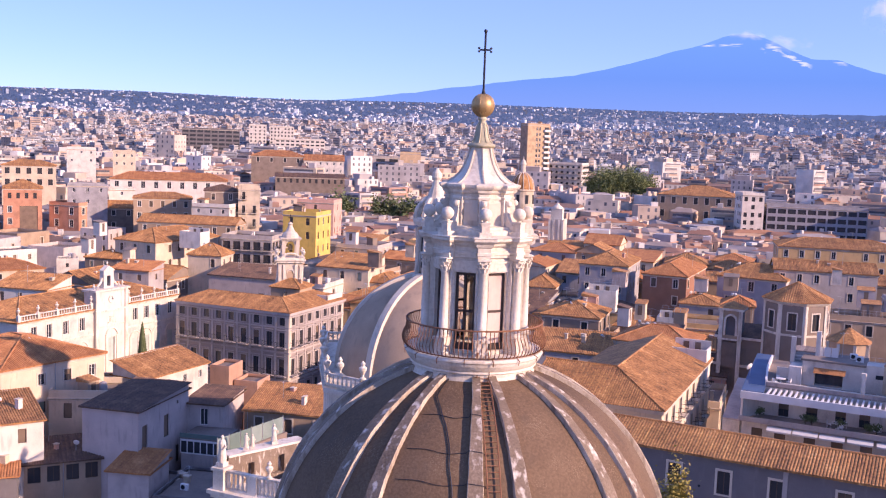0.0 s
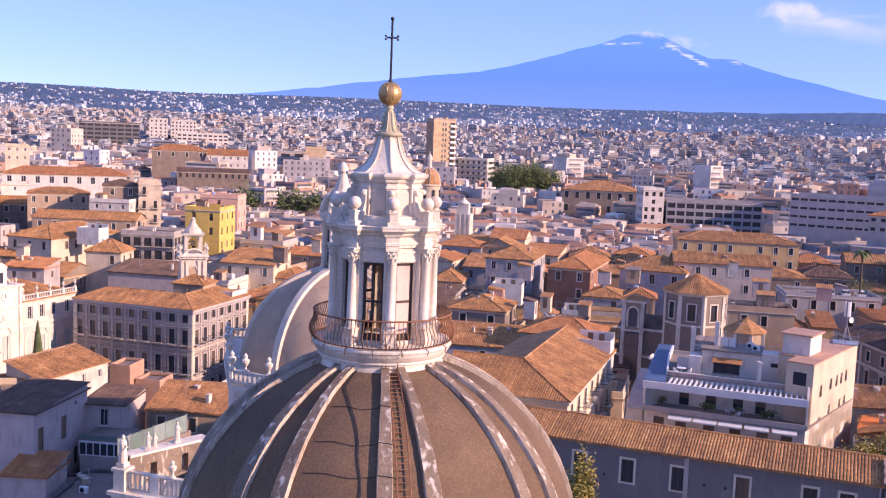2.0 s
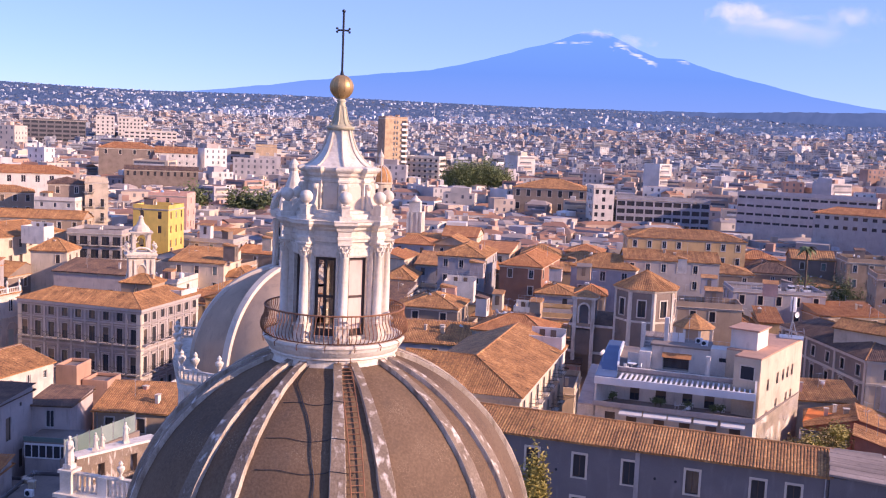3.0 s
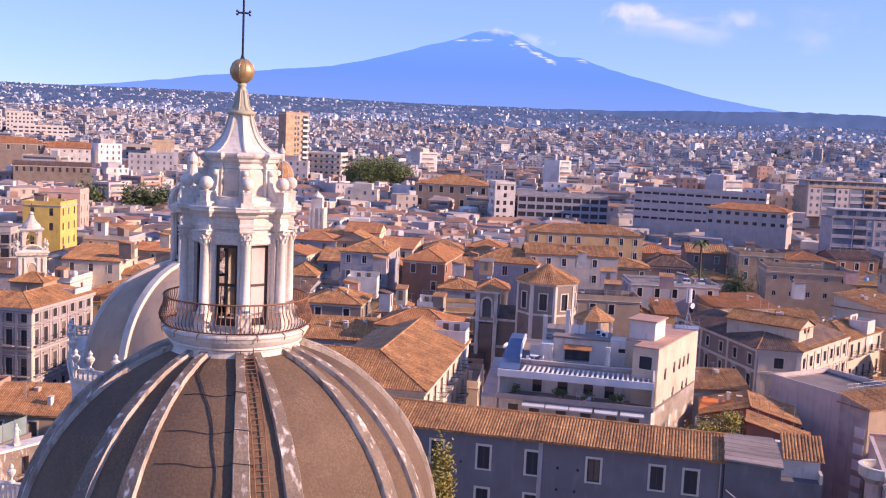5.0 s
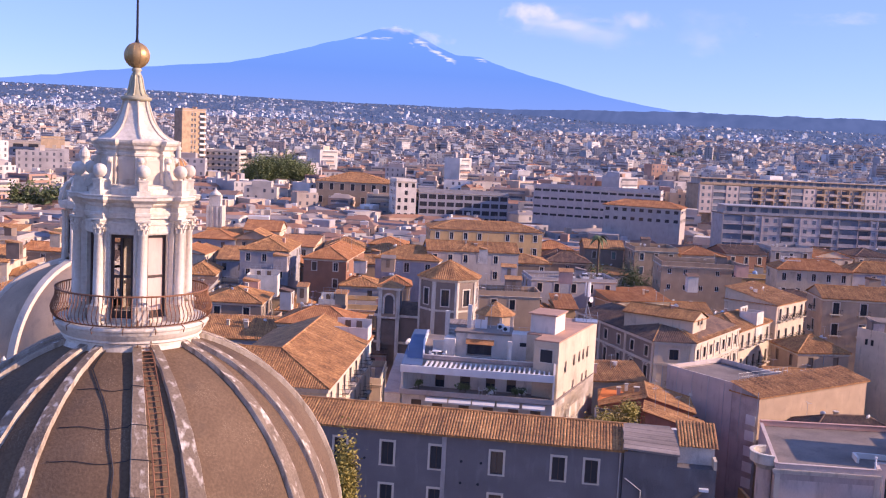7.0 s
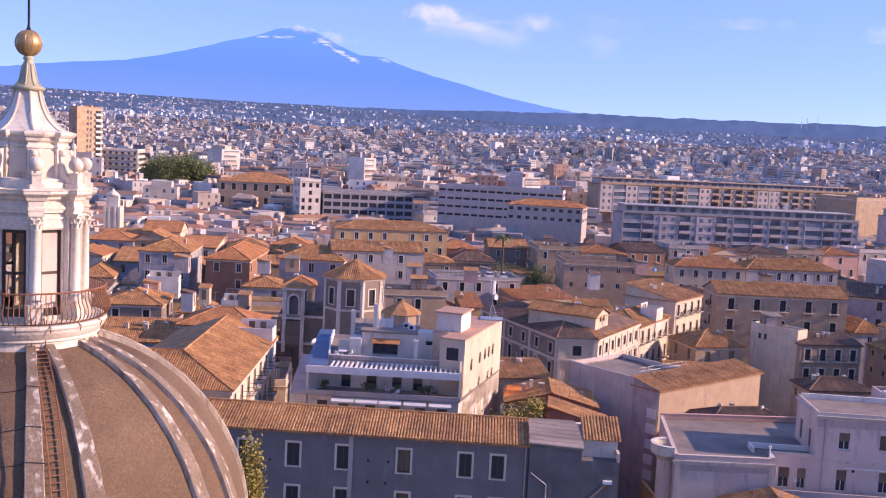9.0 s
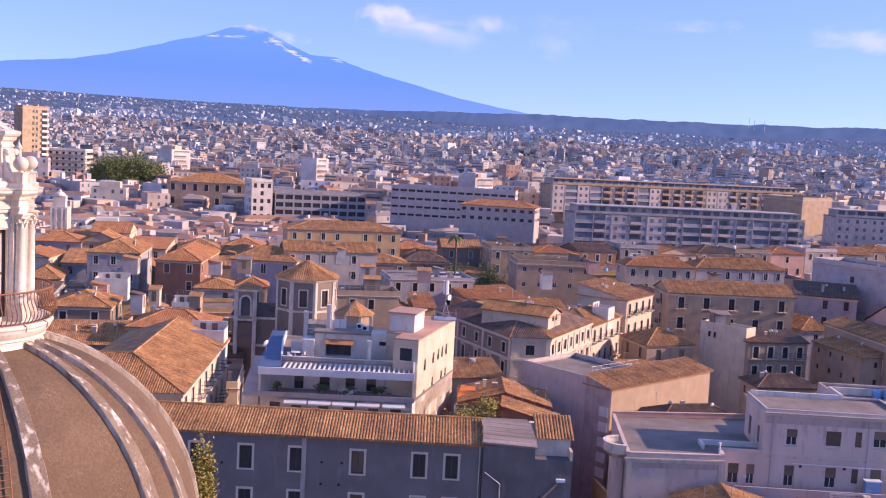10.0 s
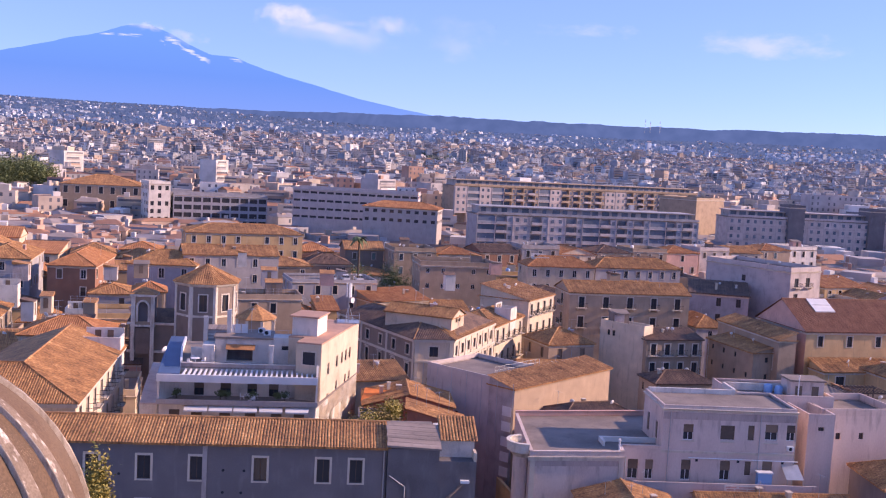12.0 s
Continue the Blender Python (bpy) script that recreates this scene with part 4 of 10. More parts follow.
def fine_window(w, h, style, trim, parent, m):
    """A window whose surround, frame, pane and shutter are parts of their own."""
    key = (round(w, 2), round(h, 2), style, trim.name)
    if key not in FINE_CACHE:
        d, fr = 0.2, 0.07
        out = {}
        f = Mesh()
        ring = [(-w / 2, 0), (w / 2, 0), (w / 2, h), (-w / 2, h)]
        inner = [(-w / 2 + fr, fr), (w / 2 - fr, fr), (w / 2 - fr, h - fr), (-w / 2 + fr, h - fr)]

        def hoop(g, o, i, y0, y1):
            vs = [(x, y, z) for y in (y0, y1) for pts in (o, i) for x, z in pts]
            fs = []
            for k in range(4):
                n = (k + 1) % 4
                fs += [(k, n, 4 + n, 4 + k), (4 + k, 4 + n, 12 + n, 12 + k), (n, k, 8 + k, 8 + n)]
            g.add(vs, fs)
        hoop(f, ring, inner, d - 0.06, d)
        out["frame"] = f.data("frame", WHITE_PAINT if "w" in style else WOOD)
        out["mullion"] = Mesh().box(-fr / 2, fr / 2, d - 0.055, d, fr, h - fr).data("mullion", WHITE_PAINT if "w" in style else WOOD)
        out["pane"] = Mesh().box(-w / 2 + fr, w / 2 - fr, d - 0.02, d, fr, h - fr).data("pane", GLASS)
        if "s" in style:
            s_ = Mesh()
            hoop(s_, [(-w / 2 - 0.2, -0.14), (w / 2 + 0.2, -0.14), (w / 2 + 0.2, h + 0.2), (-w / 2 - 0.2, h + 0.2)], ring, -0.07, 0.02)
            out["surround"] = s_.data("surround", trim)
        if "r" in style:
            out["shutter"] = Mesh().box(-w / 2 + 0.02, w / 2 - 0.02, d - 0.1, d - 0.065, h * 0.5, h - 0.02).data("shutter", SHUTTER)
        if "h" in style:
            out["shutter"] = Mesh().box(-w / 2 + 0.02, w / 2 - 0.02, d - 0.1, d - 0.065, 0.02, h - 0.02).data("shutter", PALE_SHUTTER if "g" in style else SHUTTER)
        if "c" in style:
            out["hood"] = Mesh().add([(x, y, z) for x, y in ((-w / 2 - 0.35, 0.02), (w / 2 + 0.35, 0.02)) for z in (h + 0.3, h + 0.55)] + [(x, -0.3, z) for x in (-w / 2 - 0.4, w / 2 + 0.4) for z in (h + 0.42, h + 0.55)],
                                     [(4, 6, 7, 5), (1, 5, 7, 3), (0, 2, 6, 4), (0, 4, 5, 1), (2, 3, 7, 6)]).data("hood", trim)
        if "b" in style:
            out["balcony_slab"] = Mesh().box(-w / 2 - 0.55, w / 2 + 0.55, -0.85, 0.02, -0.16, -0.02).data("balcony_slab", trim)
            out["balcony_rail"] = rail_mesh(w).data("balcony_rail", DARK_IRON)
        FINE_CACHE[key] = out
    out = FINE_CACHE[key]
    first = "surround" if "surround" in out else "frame"
    win = part("window", out[first], None, parent, m=m)
    for n, me in out.items():
        if n != first:
            part(n, me, None, win)


def tile_rows(g, p0, p1, q0, q1, pitch=0.30, seed=1):
    """Rows of barrel tiles down one slope: eave p0-p1, upper edge q0-q1."""
    rnd = random.Random(seed)
    p0, p1, q0, q1 = (Vector(p) for p in (p0, p1, q0, q1))
    e = p1 - p0
    L = e.length
    if L < 0.3:
        return
    u = e / L
    up = (q0 - p0) if (q1 - q0).length > 0.01 or (q0 - p0).length > 0.01 else (q1 - p1)
    mid = (q0 + q1) / 2 - (p0 + p1) / 2
    s = (mid - u * mid.dot(u))
    S = s.length
    s = s / S
    n = u.cross(s).normalized()
    if n.z < 0:
        n = -n
    a0, a1 = (q0 - p0).dot(u), (q1 - p0).dot(u)
    k = int(L / pitch)
    for i in range(k):
        c = (i + 0.5) * L / k
        # how far up the slope this row runs
        t = 1.0
        if c < a0:
            t = c / max(a0, 1e-6)
        elif c > a1:
            t = (L - c) / max(L - a1, 1e-6)
        length = S * t
        if length < 0.25:
            continue
        m = max(1, int(length / 1.6))
        w = pitch * 0.40
        vs = []
        for j in range(m + 1):
            d = -0.06 + (length + 0.04) * j / m
            o = p0 + u * (c + rnd.uniform(-0.02, 0.02)) + s * d + n * rnd.uniform(0.0, 0.025)
            vs += [o - u * w, o - u * w * 0.5 + n * 0.07, o + u * w * 0.5 + n * 0.07, o + u * w]
        fs = [(j * 4 + b, j * 4 + b + 1, j * 4 + b + 5, j * 4 + b + 4) for j in range(m) for b in range(3)]
        fs.append((3, 2, 1, 0))
        g.add(vs, fs)


def roof_parts(ho, L, W, ze, kind, rise, tile, over=0.35, pitch=0.3, seed=1, x0=0.0, y0=0.0):
    """A tiled roof on the rectangle x0..x0+L, y0..y0+W: slab, tile rows and ridge."""
    a, b, c, d = x0 - over, x0 + L + over, y0 - over, y0 + W + over
    z = ze
    corners = [(a, c, z), (b, c, z), (b, d, z), (a, d, z)]
    top = z + rise
    mx, my = (a + b) / 2, (c + d) / 2
    planes = []
    if kind == "hip":
        if L >= W:
            k = (d - c) / 2 * 0.95
            r0, r1 = (a + k, my, top), (b - k, my, top)
            planes = [(corners[0], corners[1], r0, r1), (corners[1], corners[2], r1, r1), (corners[2], corners[3], r1, r0), (corners[3], corners[0], r0, r0)]
        else:
            k = (b - a) / 2 * 0.95
            r0, r1 = (mx, c + k, top), (mx, d - k, top)
            planes = [(corners[0], corners[1], r0, r0), (corners[1], corners[2], r0, r1), (corners[2], corners[3], r1, r1), (corners[3], corners[0], r1, r0)]
    elif kind == "gable":            # ridge along x
        r0, r1 = (a, my, top), (b, my, top)
        planes = [(corners[0], corners[1], r0, r1), (corners[2], corners[3], r1, r0)]
    elif kind == "gabley":           # ridge along y
        r0, r1 = (mx, c, top), (mx, d, top)
        planes = [(corners[1], corners[2], r0, r1), (corners[3], corners[0], r1, r0)]
    elif kind == "shed":             # rises to the back
        r0, r1 = (a, d, top), (b, d, top)
        planes = [(corners[0], corners[1], r0, r1)]
    elif kind == "shedl":            # rises to the +x side
        r0, r1 = (b, c, top), (b, d, top)
        planes = [(corners[3], corners[0], r1, r0)]
    elif kind == "shedr":            # rises to the -x side
        r0, r1 = (a, c, top), (a, d, top)
        planes = [(corners[1], corners[2], r0, r1)]
    slab = Mesh()
    slab.add([(x, y, z - 0.18) for x, y, _ in corners] + corners, [(3, 2, 1, 0), (0, 1, 5, 4), (1, 2, 6, 5), (2, 3, 7, 6), (3, 0, 4, 7)])
    for p0, p1, q0, q1 in planes:
        if q0 == q1:
            slab.add([p0, p1, q0], [(0, 1, 2)])
        else:
            slab.add([p0, p1, q1, q0], [(0, 1, 2, 3)])
    roof = part("roof", slab, tile, ho)
    rows = Mesh()
    for i, (p0, p1, q0, q1) in enumerate(planes):
        tile_rows(rows, p0, p1, q0, q1, pitch, seed * 10 + i)
    if rows.v:
        tagged(part("roof_tiles", rows, tile, roof), kind="stuff")
    if kind != "shed" and kind != "shedl" and kind != "shedr":
        rd = Mesh().tube([Vector(r0) + Vector((0, 0, 0.05)), Vector(r1) + Vector((0, 0, 0.05))] if r0 != r1 else [Vector(r0), Vector(r0) + Vector((0.3, 0, 0.05))], 0.14, 6)
        if kind == "hip":
            for p0, p1, q0, q1 in planes:
                rd.tube([Vector(p0) + Vector((0, 0, 0.06)), Vector(q0) + Vector((0, 0, 0.06))], 0.12, 6)
        part("ridge", rd, tile, roof)
    return r0, r1


def bays(length, spacing, w):
    n = max(1, int((length - 1.0) / spacing))
    return [length * (i + 0.5) / n for i in range(n)]


def joined(parent, pieces):
    """Small far windows of one house in one mesh."""
    g, mats = Mesh(), []
    for me, m in pieces:
        o = len(g.v)
        g.v += [tuple(m @ v.co) for v in me.vertices]
        for p in me.polygons:
            mat = me.materials[p.material_index]
            if mat not in mats:
                mats.append(mat)
            g.f.append(tuple(i + o for i in p.vertices))
            g.m.append(mats.index(mat))
    tagged(part("glazing", g, mats, parent), kind="stuff")


def house(label, ax, ay, ang, L, W, ze, wall="cream", roof="hip", rise=2.2, tile=None, storey=3.9, rows=3, bay=3.4, win=(1.1, 2.0), style="sh", trim=None,
          category="house", name="house", sides="flr", clutter=0, seed=1, group="town houses", pitch=0.3, skip=0.12, parapet=0.9, top_gap=0.9, cornice=True, openings=(), fine=False, side_wall="", front_wall=""):
    """A house: front-left corner, heading of its front, size and eave height; real window openings on the chosen sides."""
    rnd = random.Random(seed * 7 + int(abs(ax * 10)))
    tile, trim = tile or TILE, trim or TRIM
    cxy = Matrix.Rotation(radians(ang), 3, "Z") @ Vector((L / 2, W / 2, 0))
    TAKEN.append((ax + cxy.x, ay + cxy.y, L / 2, W / 2, radians(ang)))
    zg = land(ax + cxy.x, ay + cxy.y) - 1.0
    ho = thing(name, label, category, pose(ax, ay, 0, 0, 0, ang), group)
    wm = WALLS[wall] if isinstance(wall, str) else wall
    faces = {"f": ((0, 0), (1, 0), L), "r": ((L, 0), (0, 1), W), "b": ((L, W), (-1, 0), L), "l": ((0, W), (0, -1), W)}
    body, side = Mesh(), Mesh()
    wins = []
    for key, (o, u, ln) in faces.items():
        holes = []
        if key in sides:
            for r in range(rows):
                zt = ze - top_gap - r * storey
                zb = zt - win[1]
                if zb < zg + 1.5:
                    continue
                for c in bays(ln, bay, win[0]):
                    if rnd.random() < skip or ln < win[0] + 0.8:
                        continue
                    holes.append((c - win[0] / 2, c + win[0] / 2, zb, zt))
                    n = (u[1], -u[0])
                    st = style
                    if "?" in st:
                        st = st.replace("?", rnd.choice(["h", "h", "r", "w", "gh"]))
                    wins.append((o[0] + u[0] * c, o[1] + u[1] * c, zb, math.degrees(math.atan2(u[1], u[0])), st))
        for face, c, zb, w, h, st in openings:
            if face == key:
                holes.append((c - w / 2, c + w / 2, zb, zb + h))
                wins.append((o[0] + u[0] * c, o[1] + u[1] * c, zb, math.degrees(math.atan2(u[1], u[0])), st, w, h))
        (side if key == "r" and side_wall or key == "f" and front_wall else body).facade(o, u, ln, zg, ze, holes, 0.26)
    if roof in ("gable", "gabley"):
        if roof == "gable":
            body.add([(0, 0, ze), (0, W, ze), (0, W / 2, ze + rise)], [(0, 2, 1)]).add([(L, 0, ze), (L, W, ze), (L, W / 2, ze + rise)], [(0, 1, 2)])
        else:
            body.add([(0, 0, ze), (L, 0, ze), (L / 2, 0, ze + rise)], [(0, 1, 2)]).add([(0, W, ze), (L, W, ze), (L / 2, W, ze + rise)], [(0, 2, 1)])
    elif roof == "shed":
        body.add([(0, 0, ze), (0, W, ze), (0, W, ze + rise)], [(0, 2, 1)]).add([(L, 0, ze), (L, W, ze), (L, W, ze + rise)], [(0, 1, 2)]).quad((L, W, ze), (0, W, ze), (0, W, ze + rise), (L, W, ze + rise))
    elif roof == "shedl":
        body.add([(0, 0, ze), (L, 0, ze), (L, 0, ze + rise)], [(0, 1, 2)]).add([(0, W, ze), (L, W, ze), (L, W, ze + rise)], [(0, 2, 1)]).quad((L, 0, ze), (L, W, ze), (L, W, ze + rise), (L, 0, ze + rise))
    elif roof == "shedr":
        body.add([(0, 0, ze), (L, 0, ze), (0, 0, ze + rise)], [(0, 1, 2)]).add([(0, W, ze), (L, W, ze), (0, W, ze + rise)], [(0, 2, 1)]).quad((0, W, ze), (0, 0, ze), (0, 0, ze + rise), (0, W, ze + rise))
    part("wall", body, wm, ho)
    if side.v:
        part("side_wall", side, WALLS[side_wall or front_wall], ho)
    far = math.hypot(ax + cxy.x, ay + cxy.y) > 210 and len(wins) > 1
    if far:
        joined(ho, [(window_mesh(*(size or win), st.replace("b", "B"), trim), pose(x, y, z, 0, 0, a)) for x, y, z, a, st, *size in wins])
    for x, y, z, a, st, *size in wins:
        if far:
            break
        if fine:
            fine_window(*(size or win), st, trim, ho, pose(x, y, z, 0, 0, a))
        else:
            wo = part("window", window_mesh(*(size or win), st, trim), None, ho, m=pose(x, y, z, 0, 0, a))
            if "b" in st:
                balcony((size or win)[0], trim, wo)
    if cornice:
        prof = [(0.0, ze - 0.6), (0.1, ze - 0.55), (0.1, ze - 0.4), (0.22, ze - 0.3), (0.26, ze - 0.19), (0.0, ze - 0.185)]
        cv = [(x + sx * k, y + sy * k, z) for k, z in prof for x, y, sx, sy in ((0, 0, -1, -1), (L, 0, 1, -1), (L, W, 1, 1), (0, W, -1, 1))]
        part("cornice", Mesh().add(cv, [(j * 4 + i, j * 4 + (i + 1) % 4, j * 4 + 4 + (i + 1) % 4, j * 4 + 4 + i) for j in range(5) for i in range(4)]), trim, ho)
    if roof == "flat":
        part("roof", Mesh().box(0.25, L - 0.25, 0.25, W - 0.25, ze - 0.3, ze - 0.15), ROOF_FLAT, ho)
        pa = Mesh()
        t = 0.22
        pa.add([(x, y, z) for z in (ze, ze + parapet) for x, y in ((0, 0), (L, 0), (L, W), (0, W), (t, t), (L - t, t), (L - t, W - t), (t, W - t))],
               [(i, (i + 1) % 4, 8 + (i + 1) % 4, 8 + i) for i in range(4)] + [(4 + (i + 1) % 4, 4 + i, 12 + i, 12 + (i + 1) % 4) for i in range(4)]
               + [(8 + i, 8 + (i + 1) % 4, 12 + (i + 1) % 4, 12 + i) for i in range(4)])
        part("parapet", pa, wm, ho)
    else:
        roof_parts(ho, L, W, ze, roof, rise, tile, seed=seed, pitch=pitch)
    near = math.hypot(ax, ay)
    if 90 < near < 215 and roof != "flat" and group:
        x = L * rnd.choice([0.04, 0.5, 0.96])
        part("downpipe", Mesh().tube([(x, -0.3, ze - 0.15), (x, -0.12, ze - 0.7), (x, -0.1, zg + 1)], 0.055, 5), METAL, ho)
    for i in range(max(clutter, 4 if 95 < near < 190 else 3 if 190 <= near < 290 else 0) if group or clutter else 0):
        x, y = rnd.uniform(0.15, 0.85) * L, rnd.uniform(0.3, 0.8) * W
        m = ho.matrix_basis @ pose(x, y, 0)
        zr = ze + (0.0 if roof == "flat" else rise * 0.45)
        roof_clutter(m.translation.x, m.translation.y, zr, rnd, roof == "flat")
    return ho


def chimney(x, y, z, h=1.6, w=0.7, ang=-20, mat=None):
    ch = thing("chimney", "small plastered roof chimney with a cap", "chimney", pose(x, y, z - 1.2, 0, 0, ang), "chimneys")
    part("shaft", Mesh().box(-w / 2, w / 2, -w / 2, w / 2, 0, h + 1.2), mat or WALLS["cream"], ch)
    part("cap", Mesh().box(-w / 2 - 0.08, w / 2 + 0.08, -w / 2 - 0.08, w / 2 + 0.08, h + 1.2, h + 1.3), TRIM, ch)


def aerial(x, y, z, h=2.6, ang=0.0):
    a = thing("roof_aerial", "thin metal television aerial on a roof", "aerial", pose(x, y, z - 1.0, 0, 0, ang), "roof aerials")
    part("mast", Mesh().tube([(0, 0, 0), (0, 0, h + 1.0)], 0.03, 5), METAL, a)
    zz, vs, fs = h + 0.9, [], []
    for i in range(7):              # a flat comb: one boom whose rods grow out of it
        x = -0.7 + 0.2 * i
        vs += [(x, -0.02, zz), (x + 0.1, -0.02, zz), (x + 0.1, 0.02, zz), (x, 0.02, zz), (x + 0.03, -0.36, zz), (x, -0.36, zz), (x, 0.36, zz), (x + 0.03, 0.36, zz), (x + 0.03, -0.02, zz), (x + 0.03, 0.02, zz)]
        o = 10 * i
        fs += [(o, o + 8, o + 9, o + 3), (o + 8, o + 1, o + 2, o + 9), (o + 5, o + 4, o + 8, o), (o + 3, o + 9, o + 7, o + 6)]
        if i:
            fs.append((o - 9, o, o + 3, o - 8))
    part("crossbar", Mesh().add(vs, fs), METAL, a)


def dish(x, y, z, r=0.45, ang=200):
    d = thing("satellite_dish", "pale round satellite dish on a roof", "satellite dish", pose(x, y, z - 0.3, 0, 0, ang), "satellite dishes")
    part("post", Mesh().tube([(0, 0, 0), (0, 0, 1.1)], 0.035, 6), METAL, d)
    bowl = Mesh().lathe([(0.02, 0.0), (r * 0.5, 0.03), (r * 0.85, 0.10), (r, 0.17), (r * 0.97, 0.19), (r * 0.8, 0.12), (0.02, 0.02)], 16)
    part("bowl", bowl, WHITE_PAINT, d, m=pose(0, 0, 1.15, 65, 0, 0))


def roof_hut(x, y, z, rnd, ang=-20):
    """A small plastered room on a roof with a door and a sloping roof."""
    w, d, h = rnd.uniform(1.8, 3.4), rnd.uniform(1.8, 3.0), rnd.uniform(1.6, 2.6)
    hut = thing("roof_hut", "small plastered hut on a roof with a sloping top", "hut", pose(x, y, z - 1.0, 0, 0, ang), "roof huts")
    part("wall", Mesh().box(-w / 2, w / 2, -d / 2, d / 2, 0, h + 1.0), WALLS[rnd.choice(["white", "cream", "tan", "pink", "lilac", "stone"])], hut)
    part("roof", Mesh().add([(-w / 2 - 0.15, -d / 2 - 0.15, h + 1.0), (w / 2 + 0.15, -d / 2 - 0.15, h + 1.0), (w / 2 + 0.15, d / 2 + 0.15, h + 1.5), (-w / 2 - 0.15, d / 2 + 0.15, h + 1.5), (w / 2 + 0.15, d / 2 + 0.15, h + 0.9), (-w / 2 - 0.15, d / 2 + 0.15, h + 0.9)],
         [(0, 1, 2, 3), (3, 2, 4, 5), (0, 3, 5), (1, 4, 2)]), rnd.choice([TILE, TILE, TILE_DARK, ROOF_FLAT]), hut)
    if rnd.random() < 0.7:
        part("door", Mesh().box(-0.4, 0.4, -d / 2 - 0.03, -d / 2 + 0.02, 1.0, h + 0.7), SHUTTER, hut)


def tank(x, y, z, rnd):
    t = thing("water_tank", "round plastic water tank on a flat roof", "water tank", pose(x, y, z, 0, 0, rnd.uniform(0, 90)), "water tanks")
    r = rnd.uniform(0.45, 0.65)
    mat = rnd.choice([PLASTIC_BLUE, WHITE_PAINT, WALLS["grey"]])
    part("body", Mesh().lathe([(0.01, 0), (r, 0.0), (r * 1.05, 0.1), (r * 1.05, 1.2), (r * 0.9, 1.4), (r * 0.4, 1.5)], 14), mat, t, smooth=True)
    part("lid", Mesh().lathe([(r * 0.4, 1.48), (r * 0.42, 1.56), (0.01, 1.58)], 10), mat, t)


def roof_clutter(x, y, z, rnd, flat=False):
    if rnd.random() < (0.25 if flat else 0.0):
        return roof_hut(x, y, z, rnd, rnd.choice([-20, -25, 65]))
    k = rnd.random()
    if flat and k < 0.2:
        return tank(x, y, z - 0.15, rnd)
    if k < 0.4:
        chimney(x, y, z, rnd.uniform(0.6, 1.3), rnd.uniform(0.4, 0.75), rnd.uniform(-30, -15), WALLS[rnd.choice(["white", "cream", "tan", "pink"])])
    elif k < 0.78:
        aerial(x, y, z, rnd.uniform(1.8, 3.6), rnd.uniform(0, 180))
    else:
        dish(x, y, z, rnd.uniform(0.32, 0.42), rnd.uniform(120, 200))


# ---- the near town ----
SLAB_GLASS = material("bluish_window", [(0.08, 0.10, 0.13), (0.18, 0.20, 0.24)], 0.5, 0.25, 0.0, per_object=0.6)


